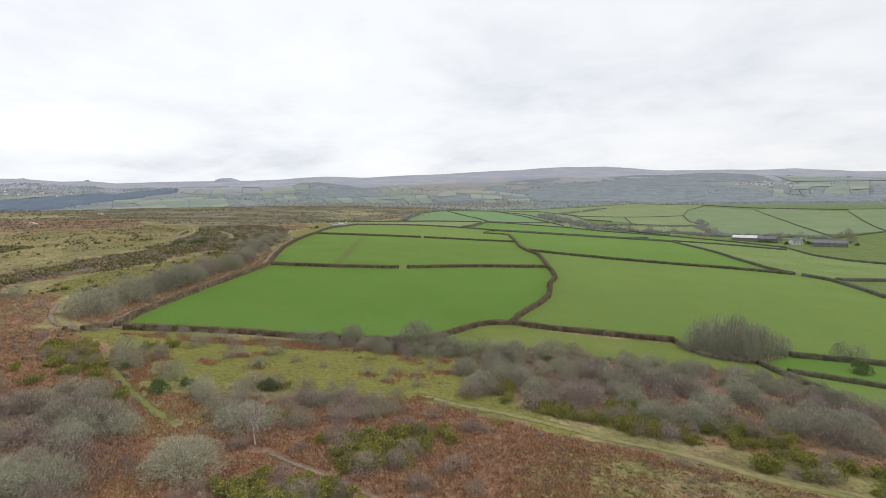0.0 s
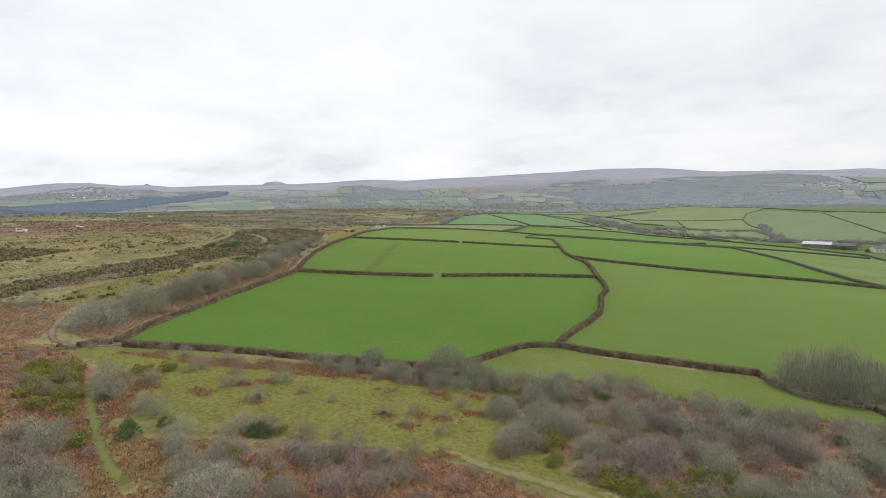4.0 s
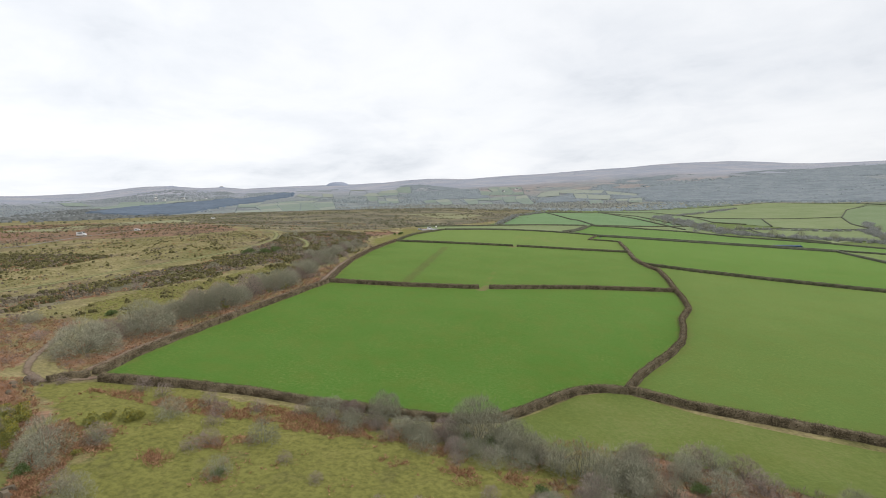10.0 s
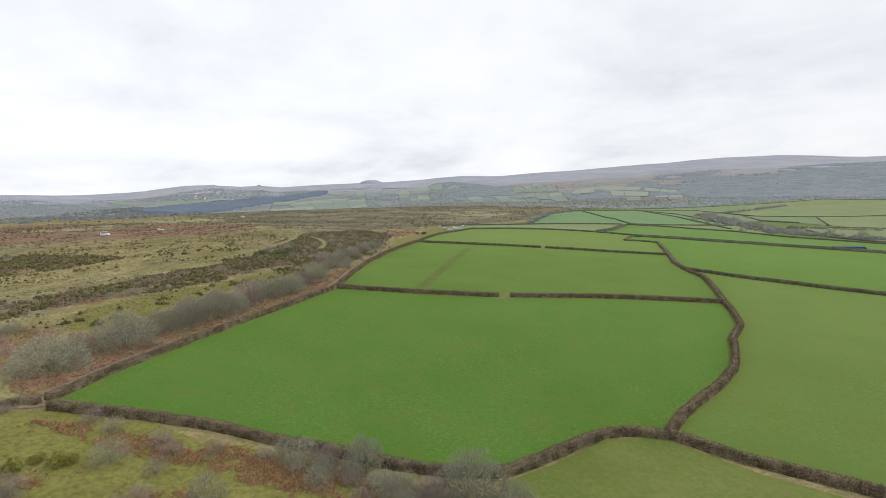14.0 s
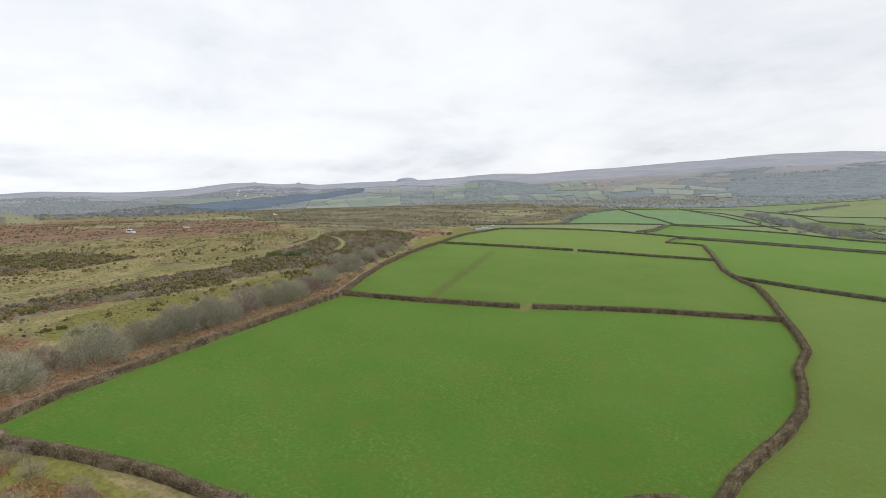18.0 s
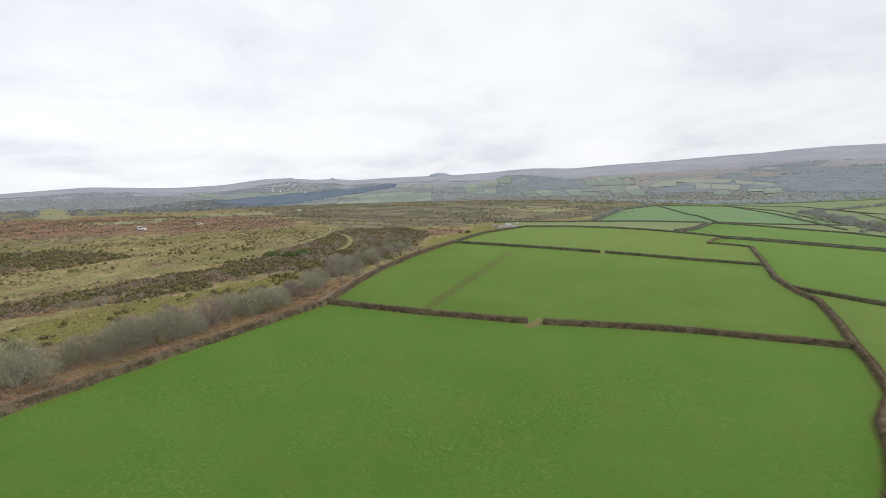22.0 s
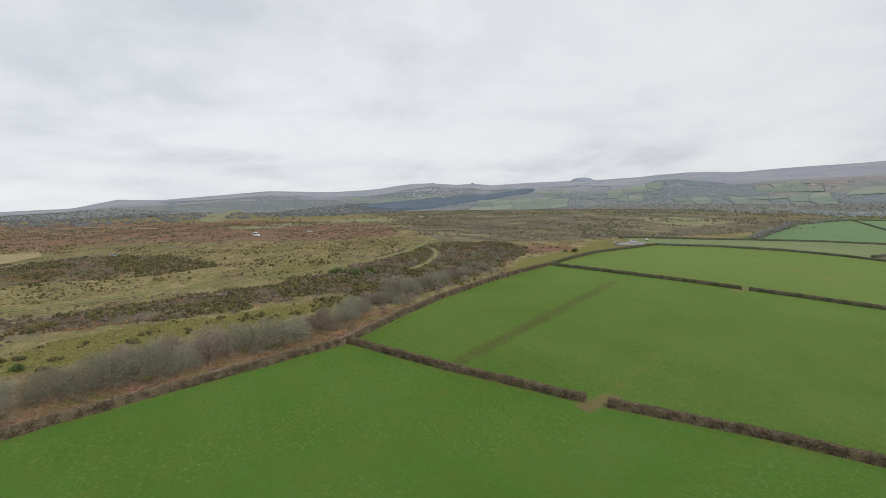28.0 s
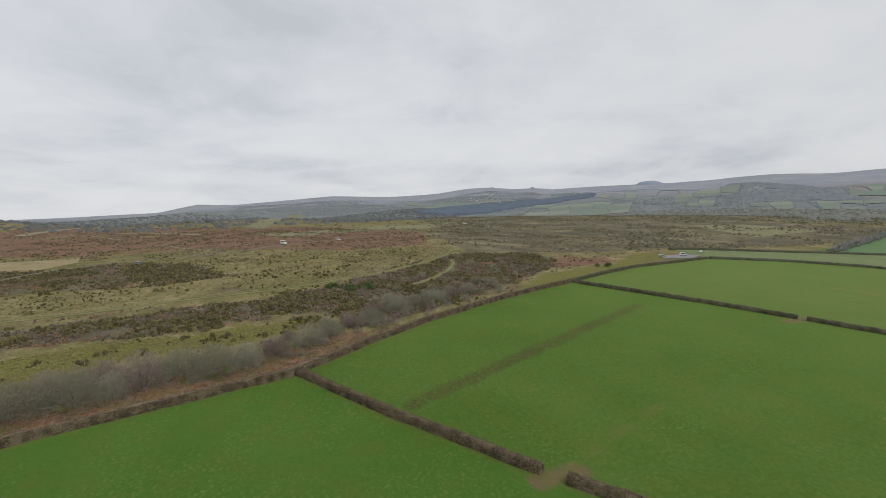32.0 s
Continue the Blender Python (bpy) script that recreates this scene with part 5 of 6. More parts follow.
hedge(WIND[:10], 1.6, 1.6, 140, label="winding brown hedgerow on an earth bank")
hedge(WIND[9:14], 1.6, 1.7, 110, label="winding brown hedgerow on an earth bank")
hedge(WIND[13:], 1.7, 2.2, 16, label="winding brown hedgerow on an earth bank")
hedge(JOG[:4], 1.5, 2.2, 8, twig=M_BANK_OLIVE)
hedge(JOG[3:], 1.4, 2.0, 14)
hedge(EAST, 1.7, 2.4, 8, twig=M_BANK_OLIVE)
hedge([(57, 152), (58.5, 144), (62, 138.5), (68, 136.5), (74, 136)], 1.2, 1.7, 30, label="low bank below the clump of trees")
hedge(RIGHT_A, 1.6, 2.0, 8, twig=M_BANK_OLIVE)
hedge(RIGHT_B, 1.3, 1.8, 8)
hedge(RIGHT_C, 1.4, 1.8, 8)
for line in (BACK, STRIP, LANE_FAR, LANE_SIDE, LOWER, LOWER_NEAR, UPPER, EDGE_E, EDGE_F, [(189, 286), (220, 294), (250, 310)],
             [(-137, 640), (-150, 837), (-120, 960), (-22, 1065), (41, 1001), (102, 795)], [(-22, 728), (25, 751), (102, 795)], [(-120, 960), (-58, 811), (-51, 812), (-22, 728)],
             [(-28, 1083), (79, 1159), (166, 1031), (293, 1082), (392, 1094)], [(392, 1094), (454, 1240), (522, 1326)], [(392, 1094), (358, 966), (344, 853), (300, 712)],
             [(167, 805), (254, 856), (351, 872)], [(263, 1072), (228, 883)], [(177, 778), (180, 692), (220, 653)], [(579, 1180), (512, 928), (439, 703), (424, 659)],
             [(702, 1064), (618, 896), (543, 743)], [(-28, 1083), (39, 920), (91, 734)], [(147, 1038), (153, 911), (199, 901)],
             [(-30, 1143), (168, 1389), (379, 1481), (538, 1368), (624, 1213), (733, 1112), (786, 1086)], [(424, 659), (543, 743), (700, 600)]):
    hedge(line, 1.9, 2.1, 0, True, "dark hedgerow between far fields")

# ---- trees and bushes ----
def dome_kinds(name, label, category, group, count, seed, mats, *shape, **more):
    return [tree_thing(name, label, category, group, dome_meshes(seed + k, *shape, **more), mats) for k in range(count)]


DOMES = dome_kinds("bare_tree", "broad leafless tree with a grey domed crown of fine twigs", "tree", "bare trees", 3, 100, (M_LICHEN, M_CROWN), 6.0, 6.0, 9200, 12, girth=0.015)
BROWNS = dome_kinds("bare_tree", "broad leafless tree with a purple-brown domed crown", "tree", "bare trees", 2, 110, (M_BARK, M_CROWN_DARK), 6.0, 5.4, 8200, 11, girth=0.015)
TREES = dome_kinds("bare_tree", "leafless grey rounded tree", "tree", "bare trees", 3, 120, (M_LICHEN, M_CROWN), 5.6, 3.7, 4200, 8, 3, upward=0.08)
SHRUBS = dome_kinds("thorn_bush", "leafless purple-grey thorn bush", "bush", "bare bushes", 4, 200, (M_BARK, M_CROWN_DARK), 2.6, 1.9, 1500, 6, 2, fan=0.5, length=(0.08, 0.2), width=(0.0045, 0.009))
SALLOWS = dome_kinds("sallow_bush", "leafless purple-brown sallow bush in the thicket", "bush", "bare bushes", 3, 230, (M_BARK, M_CROWN_DARK), 2.9, 2.3, 2000, 7, 2, fan=0.5, length=(0.08, 0.2), width=(0.0042, 0.0085))
GREYS = dome_kinds("willow_bush", "leafless pale lichen-grey bush", "bush", "bare bushes", 3, 300, (M_LICHEN, M_CROWN), 3.2, 2.5, 2200, 7, 3, fan=0.45, length=(0.07, 0.18), width=(0.004, 0.0078))
TALLS = dome_kinds("bare_tree", "tall leafless tree in a clump", "tree", "bare trees", 3, 400, (M_LICHEN, M_CROWN), 8.6, 4.6, 3400, 14, 3, girth=0.02, upward=0.16, core=0.3, fan=0.45, length=(0.05, 0.13), width=(0.002, 0.0042))
COPPICE = dome_kinds("coppice_tree", "upright leafless tree grown out of an old hedge", "tree", "bare trees", 3, 420, (M_LICHEN, M_CROWN), 5.6, 2.6, 2000, 8, 2, upward=0.3, core=0.35, fan=0.4, length=(0.09, 0.2), width=(0.003, 0.006))


def gorse_thing(seed, bloom):
    ob = thing("gorse_bush", "dark green gorse bush with yellow flowers" if bloom else "dark green gorse bush", "bush", "gorse bushes")
    tagged(part("foliage", tri_mesh("foliage", leaf_dome(seed, 800, 1.25, 1.35, 0.19)), M_GORSE, ob), kind="stuff")
    if bloom:
        tagged(part("blossom", tri_mesh("blossom", leaf_dome(seed, 240, 1.3, 1.4, 0.13)), M_BLOOM, ob, "yellow gorse flowers"), kind="stuff")
    return ob


GORSE = [gorse_thing(500 + k, k != 1) for k in range(4)]
holly = thing("evergreen_bush", "dense dark evergreen bush", "bush", "evergreen bushes")
tagged(part("foliage", tri_mesh("foliage", leaf_dome(600, 1700, 1.6, 1.9, 0.2)), M_EVERGREEN, holly), kind="stuff")
USED = set()


def put(kinds, x, y, scale, rng, flat=1.0):
    """A plant of one of the kinds; the first of each kind stands there itself."""
    ob = kinds[rng.randrange(len(kinds))]
    turn = rng.uniform(0, 6.28)
    if ob.name in USED and on_track(x, y, 0.9 * scale):
        return None
    if ob.name not in USED:
        USED.add(ob.name)
        ob.matrix_basis = Matrix.LocRotScale((x, y, z_at(x, y) - 0.05), Euler((0, 0, turn)), Vector((scale, scale, scale * flat)))
        return ob
    return plant(ob, x, y, turn, scale, 0.0, flat)


rnd = random.Random(4)
# the row along the lane: place, reach and height of each crown
for kinds, x, y, r, h in ((DOMES, -121, 120, 7.6, 6.6), (DOMES, -124.5, 139.5, 7.6, 7.2), (BROWNS, -128, 130, 5, 4.2), (DOMES, -128.5, 152, 5, 5.2), (DOMES, -127.5, 160.5, 6, 6.2), (DOMES, -127, 170.5, 6.6, 6.8), (DOMES, -125.5, 178, 3.6, 4.8), (BROWNS, -128, 184, 6, 6.6),
                          (BROWNS, -133, 176, 5.5, 5.5), (DOMES, -129.5, 192, 5.2, 5.8), (DOMES, -126.5, 199, 5.8, 6), (BROWNS, -134, 166, 5, 5), (DOMES, -127.5, 207, 4.6, 4.6), (BROWNS, -129, 215, 4.4, 4.2), (DOMES, -131, 225, 5, 4.8), (DOMES, -135, 233, 4.2, 4), (BROWNS, -139, 242, 3.6, 3.2), (DOMES, -146, 262, 4.4, 3.8), (DOMES, -150.5, 280, 4.4, 3.8), (BROWNS, -145, 254, 3.2, 2.8), (DOMES, -142, 249, 3.6, 3.4), (DOMES, -148, 271, 3.8, 3.4), (BROWNS, -153, 290, 3.6, 3.2), (DOMES, -154.5, 299, 3.6, 3.2)):
    put(kinds, x, y, 1.15 * r / 6.0, rnd, 1.2 * h / r)
for x, y in spread([(-121, 126), (-128, 145), (-124, 150), (-123, 205), (-126, 240), (-142, 290), (-156, 290), (-142, 235), (-136, 200), (-138, 160), (-134, 130)], 62, 69, 1.5):
    put(SHRUBS if rnd.random() < 0.45 else SALLOWS if rnd.random() < 0.4 else GORSE, x, y, rnd.uniform(0.6, 1.15), rnd)
for x, y in spread([(-127, 216), (-132, 240), (-141, 275), (-151, 322), (-168, 322), (-162, 275), (-150, 238), (-140, 216)], 34, 67, 2):
    kinds = GREYS if rnd.random() < 0.5 else TREES if rnd.random() < 0.5 else SALLOWS
    put(kinds, x, y, rnd.uniform(0.9, 1.4) if kinds is not TREES else rnd.uniform(0.55, 0.85), rnd)
for x, y, s in ((-110, 103, 0.9), (-106, 106, 0.7)):
    put(SHRUBS, x, y, s, rnd)
# single bushes in the meadow
BUSH_SPOTS = [(-66.7, 94.6), (-65.5, 94.2), (-75.3, 92.5), (-77, 92), (-58.8, 105.8), (-61.6, 101.4), (-62.5, 103), (-69.4, 79.2), (-71.1, 81.4), (-47.3, 79.7), (-65.2, 74), (-20.5, 111.5), (-22, 112), (-11, 103.7), (-12.5, 103.2), (-21.1, 99.1),
              (-22.5, 93.6), (-17, 99.2), (-7.2, 113.5), (-13, 113.1), (-4.3, 89), (-13.6, 84.1), (8, 99.1), (-26.3, 116.4), (-28, 97), (-54, 94.6), (-79, 97), (-72, 112)]
for kinds, x, y, s in ((GREYS, -79.8, 87.5, 1.45), (GREYS, -78, 85, 1.1), ([holly], -76.5, 83, 0.7), (GREYS, -75.7, 106, 1.0), (SHRUBS, -77.6, 94, 1.05), (GORSE, -84, 97, 1.1), (GORSE, -84, 100.5, 0.9), (GORSE, -81.2, 101.4, 1.1), (GORSE, -79.8, 102.6, 1.0), (GREYS, -55.4, 106.7, 1.05), ([holly], -53.8, 95.3, 0.55), (GREYS, -53.9, 95.4, 0.75),
                       (SHRUBS, -62.2, 101.5, 0.95), (SHRUBS, -63.5, 99, 0.75), (SHRUBS, -67.5, 107.6, 0.85), (SHRUBS, -48, 103, 0.6), (SHRUBS, -40, 100, 0.55), ([holly], -28, 97.4, 0.4), (SHRUBS, -28.3, 97.8, 0.65), (SHRUBS, -23.3, 100.2, 0.6), (SHRUBS, -17.1, 99.8, 0.5), (SHRUBS, -22.9, 93.7, 0.5),
                       (SHRUBS, -15.8, 92.4, 0.6), (SHRUBS, -14.8, 105.9, 0.75), (SHRUBS, -22.6, 114, 0.7), ([holly], -7.4, 109.6, 0.85), ([holly], -43.7, 82, 1.15), (GORSE, -41, 83.5, 0.8), ([holly], -61, 73.6, 1.2), ([holly], -60.3, 79.6, 0.75), (GREYS, -64.5, 82, 0.95), (SHRUBS, -67.8, 82.5, 1.05), (SHRUBS, -32, 85, 0.6), (SHRUBS, -28, 84.9, 0.7), (SHRUBS, -18, 84, 0.7),
                       (GORSE, -96.4, 90, 1.1), (GORSE, -100.9, 89, 1.1), (GORSE, -82.9, 79.2, 1.1), (GORSE, -81.6, 75.6, 1.1), (GORSE, -73.6, 76, 1.0), (GORSE, -63.6, 67.9, 1.0), (GORSE, -1.4, 95, 1.1), (GORSE, 1.4, 91.8, 1.0), (GORSE, 2.7, 97.2, 1.1),
                       (SHRUBS, -70, 112, 0.9), (SHRUBS, -74, 113, 1.0), (SHRUBS, -64.8, 116, 0.8), (SHRUBS, -90.5, 111.7, 0.95), (SHRUBS, -85, 112, 0.9)):
    put(kinds, x, y, 1.2 * s if kinds in (SHRUBS, GREYS) else s, rnd, 1.15)
# bushes along the front hedge and the belt below it
for k in range(26):
    f = k / 25
    x, y = -56 + 46 * f + rnd.uniform(-1.5, 1.5), 120 - 0.5 * f + rnd.uniform(-3.5, 3)
    put(GREYS if rnd.random() < 0.4 else SHRUBS, x, y, rnd.uniform(0.85, 1.3), rnd)
for kinds, x, y, r, h in ((DOMES, -40.5, 123.5, 3.9, 5.0), (DOMES, -21.5, 123, 5.8, 6.8), (DOMES, -31.5, 119, 3.0, 3.4), (BROWNS, -27, 121, 3.2, 3.6), (DOMES, -15, 122.5, 3.6, 4.8), (BROWNS, -47, 122, 3.0, 3.0)):
    put(kinds, x, y, 1.1 * r / 6.0, rnd, 1.2 * h / r)
for k in range(12):
    put(COPPICE, -16 + 2.1 * k + rnd.uniform(-0.8, 0.8), 119.5 - 0.18 * k + rnd.uniform(-1, 1), rnd.uniform(0.9, 1.15), rnd)
belt = spread(BELT, 200, 71, 3, keep_out=[[(-8, 80), (16, 70), (80, 40), (80, 76), (47, 78), (14, 88), (0, 96)]])
for k, (x, y) in enumerate(belt):
    deep = y > 100 + 0.12 * x
    kinds = TREES if deep and rnd.random() < 0.3 else COPPICE if deep and rnd.random() < 0.25 else DOMES if rnd.random() < 0.12 else GREYS if rnd.random() < 0.5 else SALLOWS
    put(kinds, x, y, rnd.uniform(0.6, 0.9) if kinds in (TREES, COPPICE) else rnd.uniform(0.5, 0.75) if kinds is DOMES else rnd.uniform(0.9, 1.5), rnd)
for poly, count in zip(GORSE_SPOTS, (46, 125, 30, 60, 30)):
    for x, y in spread(poly, count, 160 + count, 1.5):
        put(GORSE if rnd.random() < (0.96 if count == 60 else 0.8) else SHRUBS, x, y, rnd.uniform(0.8, 1.35), rnd)
for x, y, s in ((42, 121, 1.0), (47, 120, 1.0), (-19, 122, 1.1), (-11, 121, 0.8), (28, 117, 0.9), (33, 112, 0.8), (14, 121, 0.8), (55, 112, 0.9), (-24, 123, 0.9)):
    put([holly], x, y, s, rnd)
put(DOMES, -37.5, 48, 0.95, rnd, 0.82)
put(DOMES, -38.5, 63, 0.88, rnd, 0.75)
# scrub at the near left
for x, y in spread(SCRUB_LEFT, 80, 72, 3):
    put(GREYS if rnd.random() < 0.5 else SALLOWS, x, y, rnd.uniform(0.85, 1.45), rnd)
for x, y, s in ((-44, 66, 0.8), (-50, 71, 0.7), (-56, 50, 0.8), (-30, 66, 0.7), (-64, 56, 0.8)):
    put(TREES, x, y, s, rnd)
for x, y in spread(BRACKEN_LEFT, 42, 73, 3, keep_out=[MEADOW, SCRUB_LEFT]):
    put(GORSE if rnd.random() < 0.5 else SHRUBS, x, y, rnd.uniform(0.6, 1.2), rnd)
for x, y in spread(BRACKEN_MID, 95, 74, 3, patch=(14, 0.6), keep_out=[[(-5, 20), (60, 20), (60, 70), (4, 77)]]):
    put(SHRUBS if rnd.random() < 0.85 else GORSE, x, y, rnd.uniform(0.5, 1.0), rnd)
for x, y in spread([(-58, 80), (-44, 84), (-26, 84), (-12, 80), (-18, 70), (-34, 64), (-46, 66), (-56, 74)], 36, 78, 2):
    put(GREYS if rnd.random() < 0.45 else SALLOWS, x, y, rnd.uniform(0.6, 1.15), rnd)
for x, y in spread(THICKET, 26, 79, 1.5):
    put(GORSE if rnd.random() < 0.35 else SHRUBS if rnd.random() < 0.6 else GREYS, x, y, rnd.uniform(0.55, 1.1), rnd)
# clump in the field corner
for x, y, s in ((60, 145, 1.0), (63, 141, 0.9), (67, 139, 0.9), (71, 138, 1.0), (77, 141, 1.0), (83, 145, 0.9), (88, 149, 0.8), (65, 152, 1.0), (69, 149, 1.1), (75, 149, 1.1), (83, 152, 0.9), (64, 147, 1.0), (71, 145, 1.1), (79, 147, 1.0), (73, 142, 1.0), (67, 144, 1.0)):
    put(TALLS, x, y, s * (1.2 - 0.028 * abs(x - 73)), rnd, 1.15)
for x, y, s in ((60, 143, 1.0), (66, 137, 1.0), (73, 137, 1.0), (80, 142, 1.0), (86, 147, 0.9), (70, 141, 1.2), (76, 144, 1.2)):
    put(SHRUBS, x, y, s, rnd)
for x, y, s in ((102, 146.5, 0.8), (107, 146.5, 0.75)):
    put(TREES, x, y, s, rnd, 1.5)
put([holly], 100, 134, 1.5, rnd, 1.3)
# bushes on the moor
for x, y, s in ((-149, 146, 1.0), (-190, 252, 1.8), (-184, 260, 1.6), (-181, 266, 1.9), (-169, 407, 1.3), (-172, 402, 0.9)):
    put([holly], x, y, s, rnd)
for poly, count, seed in ((GORSE_A, 90, 75), (BRACKEN_WEST, 25, 76)):
    for x, y in spread(poly, count, seed, 5, (25, 0.6), [FIELD_SIDE]):
        put(SHRUBS if rnd.random() < 0.55 else GREYS, x, y, rnd.uniform(0.6, 1.2), rnd)
for x, y in ((95, 869), (165, 789), (352, 870), (315, 748), (213, 716), (180, 700), (120, 760), (75, 830), (60, 860), (300, 735), (240, 700), (400, 690), (140, 740), (110, 790)):
    put(TREES, x, y, rnd.uniform(1.3, 1.9), rnd)
scrub = []
for a, b, count, wide in (((84, 1020), (104, 871), 130, 20), ((104, 871), (142, 715), 190, 22), ((90, 1030), (202, 1237), 60, 9), ((202, 1237), (280, 1364), 50, 9), ((150, 705), (300, 690), 130, 13), ((330, 850), (300, 700), 80, 8), ((300, 700), (420, 660), 110, 16), ((160, 790), (345, 860), 40, 4), ((-140, 650), (-152, 835), 40, 4), ((-152, 835), (-124, 960), 30, 4), ((386, 990), (340, 850), 50, 5)):
    for k in range(count):
        f = (k + rnd.random()) / count
        scrub.append((a[0] + (b[0] - a[0]) * f + rnd.gauss(0, 0.5) * wide, a[1] + (b[1] - a[1]) * f + rnd.gauss(0, 0.5) * wide))
stuff("valley_scrub", scrub, (2.4, 5.2), 130, M_SCRUB, "leafless grey scrub along the valley stream", "scrub", 0.05, 1.0, 170, 0.3)
for k in range(30):
    f = (k + rnd.random()) / 30
    put(GREYS if rnd.random() < 0.7 else SHRUBS, -215 + 65 * f + rnd.uniform(-7, 7), 565 + 150 * f + rnd.uniform(-9, 9), rnd.uniform(0.6, 1.3), rnd)
birch = tree_thing("birch_tree", "slender white-barked birch, leafless", "tree", "", tree_meshes(700, 5.6, 1.2, 1, 500, 0.45), (M_BIRCH, M_CROWN_DARK))
birch.matrix_basis = Matrix.Translation((-33.2, 57.5, z_at(-33.2, 57.5)))
plant(birch, 66, 75, 1.0, 0.8)

# ---- countless small plants ----
stuff("brushwood", np.concatenate([spread(BELT, 1500, 131, 2, keep_out=[[(-8, 80), (16, 70), (80, 40), (80, 76), (47, 78), (14, 88), (0, 96)]]), spread(SCRUB_LEFT, 900, 132, 3, (12, 0.75)), spread(BRACKEN_WEST, 600, 133, 2, (10, 0.75), [FIELD_SIDE]), spread(BRACKEN_MID, 350, 134, 3, (14, 0.5))]),
      (0.6, 1.3), 34, M_CROWN_DARK, "tangled leafless purple-grey brushwood", "brushwood", 0.035, 1.0, 9, 0.6)
stuff("dead_bracken", np.concatenate([spread(BRACKEN_MID, 17000, 81, 4, (9, 0.8), [[(9, 18), (62, 18), (62, 52), (44, 59), (30, 63), (16, 66), (12, 44)]]), spread(TUSSOCKS, 2300, 106, 6, (6, 0.5)), spread(BRACKEN_LEFT, 12000, 82, 4, (9, 0.8)), spread([(-66, 66), (-60, 74), (-48, 78), (-36, 72), (-34, 56), (-36, 40), (-50, 40), (-60, 54)], 4500, 107, 3, (8, 0.8)), spread([(2, 20), (30, 20), (40, 40), (30, 60), (8, 70), (-2, 40)], 3500, 108, 6, (6, 0.6)), spread(BRACKEN_WEST, 7500, 83, 3, (9, 0.85), [FIELD_SIDE]), spread(BELT, 4000, 84, 3, (9, 0.55)), spread(THICKET, 4500, 110, 2, (7, 0.8)), spread(FRONT_FOOT, 2600, 111, 1.5, (6, 0.6)), spread(MEADOW, 500, 85, 2, (5, 0.35)), spread(HEDGE_FOOT, 1000, 105, 2, (5, 0.5)), np.concatenate([np.random.RandomState(k).normal(size=(70, 2)) * [1.3, 0.9] + c for k, c in enumerate(BUSH_SPOTS)])]),
      (0.3, 0.75), 8, M_BRACKEN, "rust-brown dead bracken fronds", "bracken", 0.16, 0.8)
lumps("moor_gorse", np.concatenate([spread(GORSE_A, 6500, 86, 6, (13, 0.5)), spread(GORSE_B, 1900, 87, 6, (16, 0.55)), spread(TAN, 700, 88, 8, (9, 0.35)), spread(MOOR_TURF, 260, 89, 4, (6, 0.4)), spread(RUST, 500, 90, 10, (20, 0.4))]),
      (0.6, 2.0), M_GORSE_LOW, "low dark gorse scattered over the moor", "gorse", 3)
stuff("gorse_spines", np.concatenate([spread(GORSE_A, 2600, 86, 6, (13, 0.5)), spread(GORSE_B, 700, 87, 6, (16, 0.55)), spread(MOOR_TURF, 130, 89, 4, (6, 0.4))]), (0.6, 1.2), 14, M_GORSE_LOW, "spiny shoots on the low gorse", "gorse", 0.22, 0.9)
stuff("gorse_flowers", spread(GORSE_A, 900, 86, 6, (13, 0.5)), (0.55, 1.1), 6, M_BLOOM, "yellow flowers on the low gorse", "gorse", 0.16, 1.0)
lumps("heath", np.concatenate([spread(GORSE_A, 8000, 91, 6, (12, 0.62)), spread(GORSE_B, 1200, 92, 6, (15, 0.55)), spread(RUST, 2600, 93, 10, (26, 0.5)), spread(BRACKEN_LEFT, 300, 94, 4, (12, 0.5))]),
      (0.6, 1.8), M_HEATH, "grey-brown heath and low thorn", "heath", 4, 0.5)
stuff("grass_tussocks", spread(TUSSOCKS, 8500, 101, 4), (0.25, 0.55), 7, M_TUSSOCK, "straw-coloured grass tussocks beside the footpath", "grass", 0.1, 0.8, 12)
lumps("grass_tufts", np.concatenate([spread(MOOR_TURF, 1500, 146, 4), spread(TAN, 3200, 147, 8, (14, 0.7)), spread([(-150, 120), (-300, 90), (-330, 150), (-290, 360), (-180, 350), (-160, 260)], 4200, 148, 8, (12, 0.6)), spread(TUSSOCKS, 1600, 149, 3)]),
      (0.35, 1.1), M_TUFT, "rough olive grass tufts on the moor", "grass", 7, 0.3)
lumps("far_heath", spread(HEATH_FAR, 9000, 95, 30, (60, 0.5)), (1.0, 3.6), M_HEATH_FAR, "dark heath and scrub beyond the road", "heath", 5, 0.42)
lumps("far_gorse", np.concatenate([spread(HEATH_FAR, 11000, 96, 30, (50, 0.5)), spread([(-900, 60), (-600, 60), (-380, 400), (-700, 600)], 400, 97, 10, (40, 0.5))]), (1.0, 3.4), M_GORSE_FAR, "far gorse on the open moor", "gorse", 6, 0.5)
stuff("grass_tussocks", np.concatenate([spread(MEADOW, 1500, 98, 3), spread(TAN, 8000, 99, 5, (20, 0.7)), spread(MOOR_TURF, 3000, 100, 3), spread([(-130, 110), (-300, 90), (-330, 150), (-290, 360), (-160, 350), (-140, 290)], 6000, 109, 5, (16, 0.6)), spread([(-10, 84), (20, 72), (60, 56), (60, 62), (30, 76), (0, 90)], 1500, 102, 2)]),
      (0.15, 0.35), 6, M_TUSSOCK, "straw-coloured grass tussocks", "grass", 0.12, 0.7)


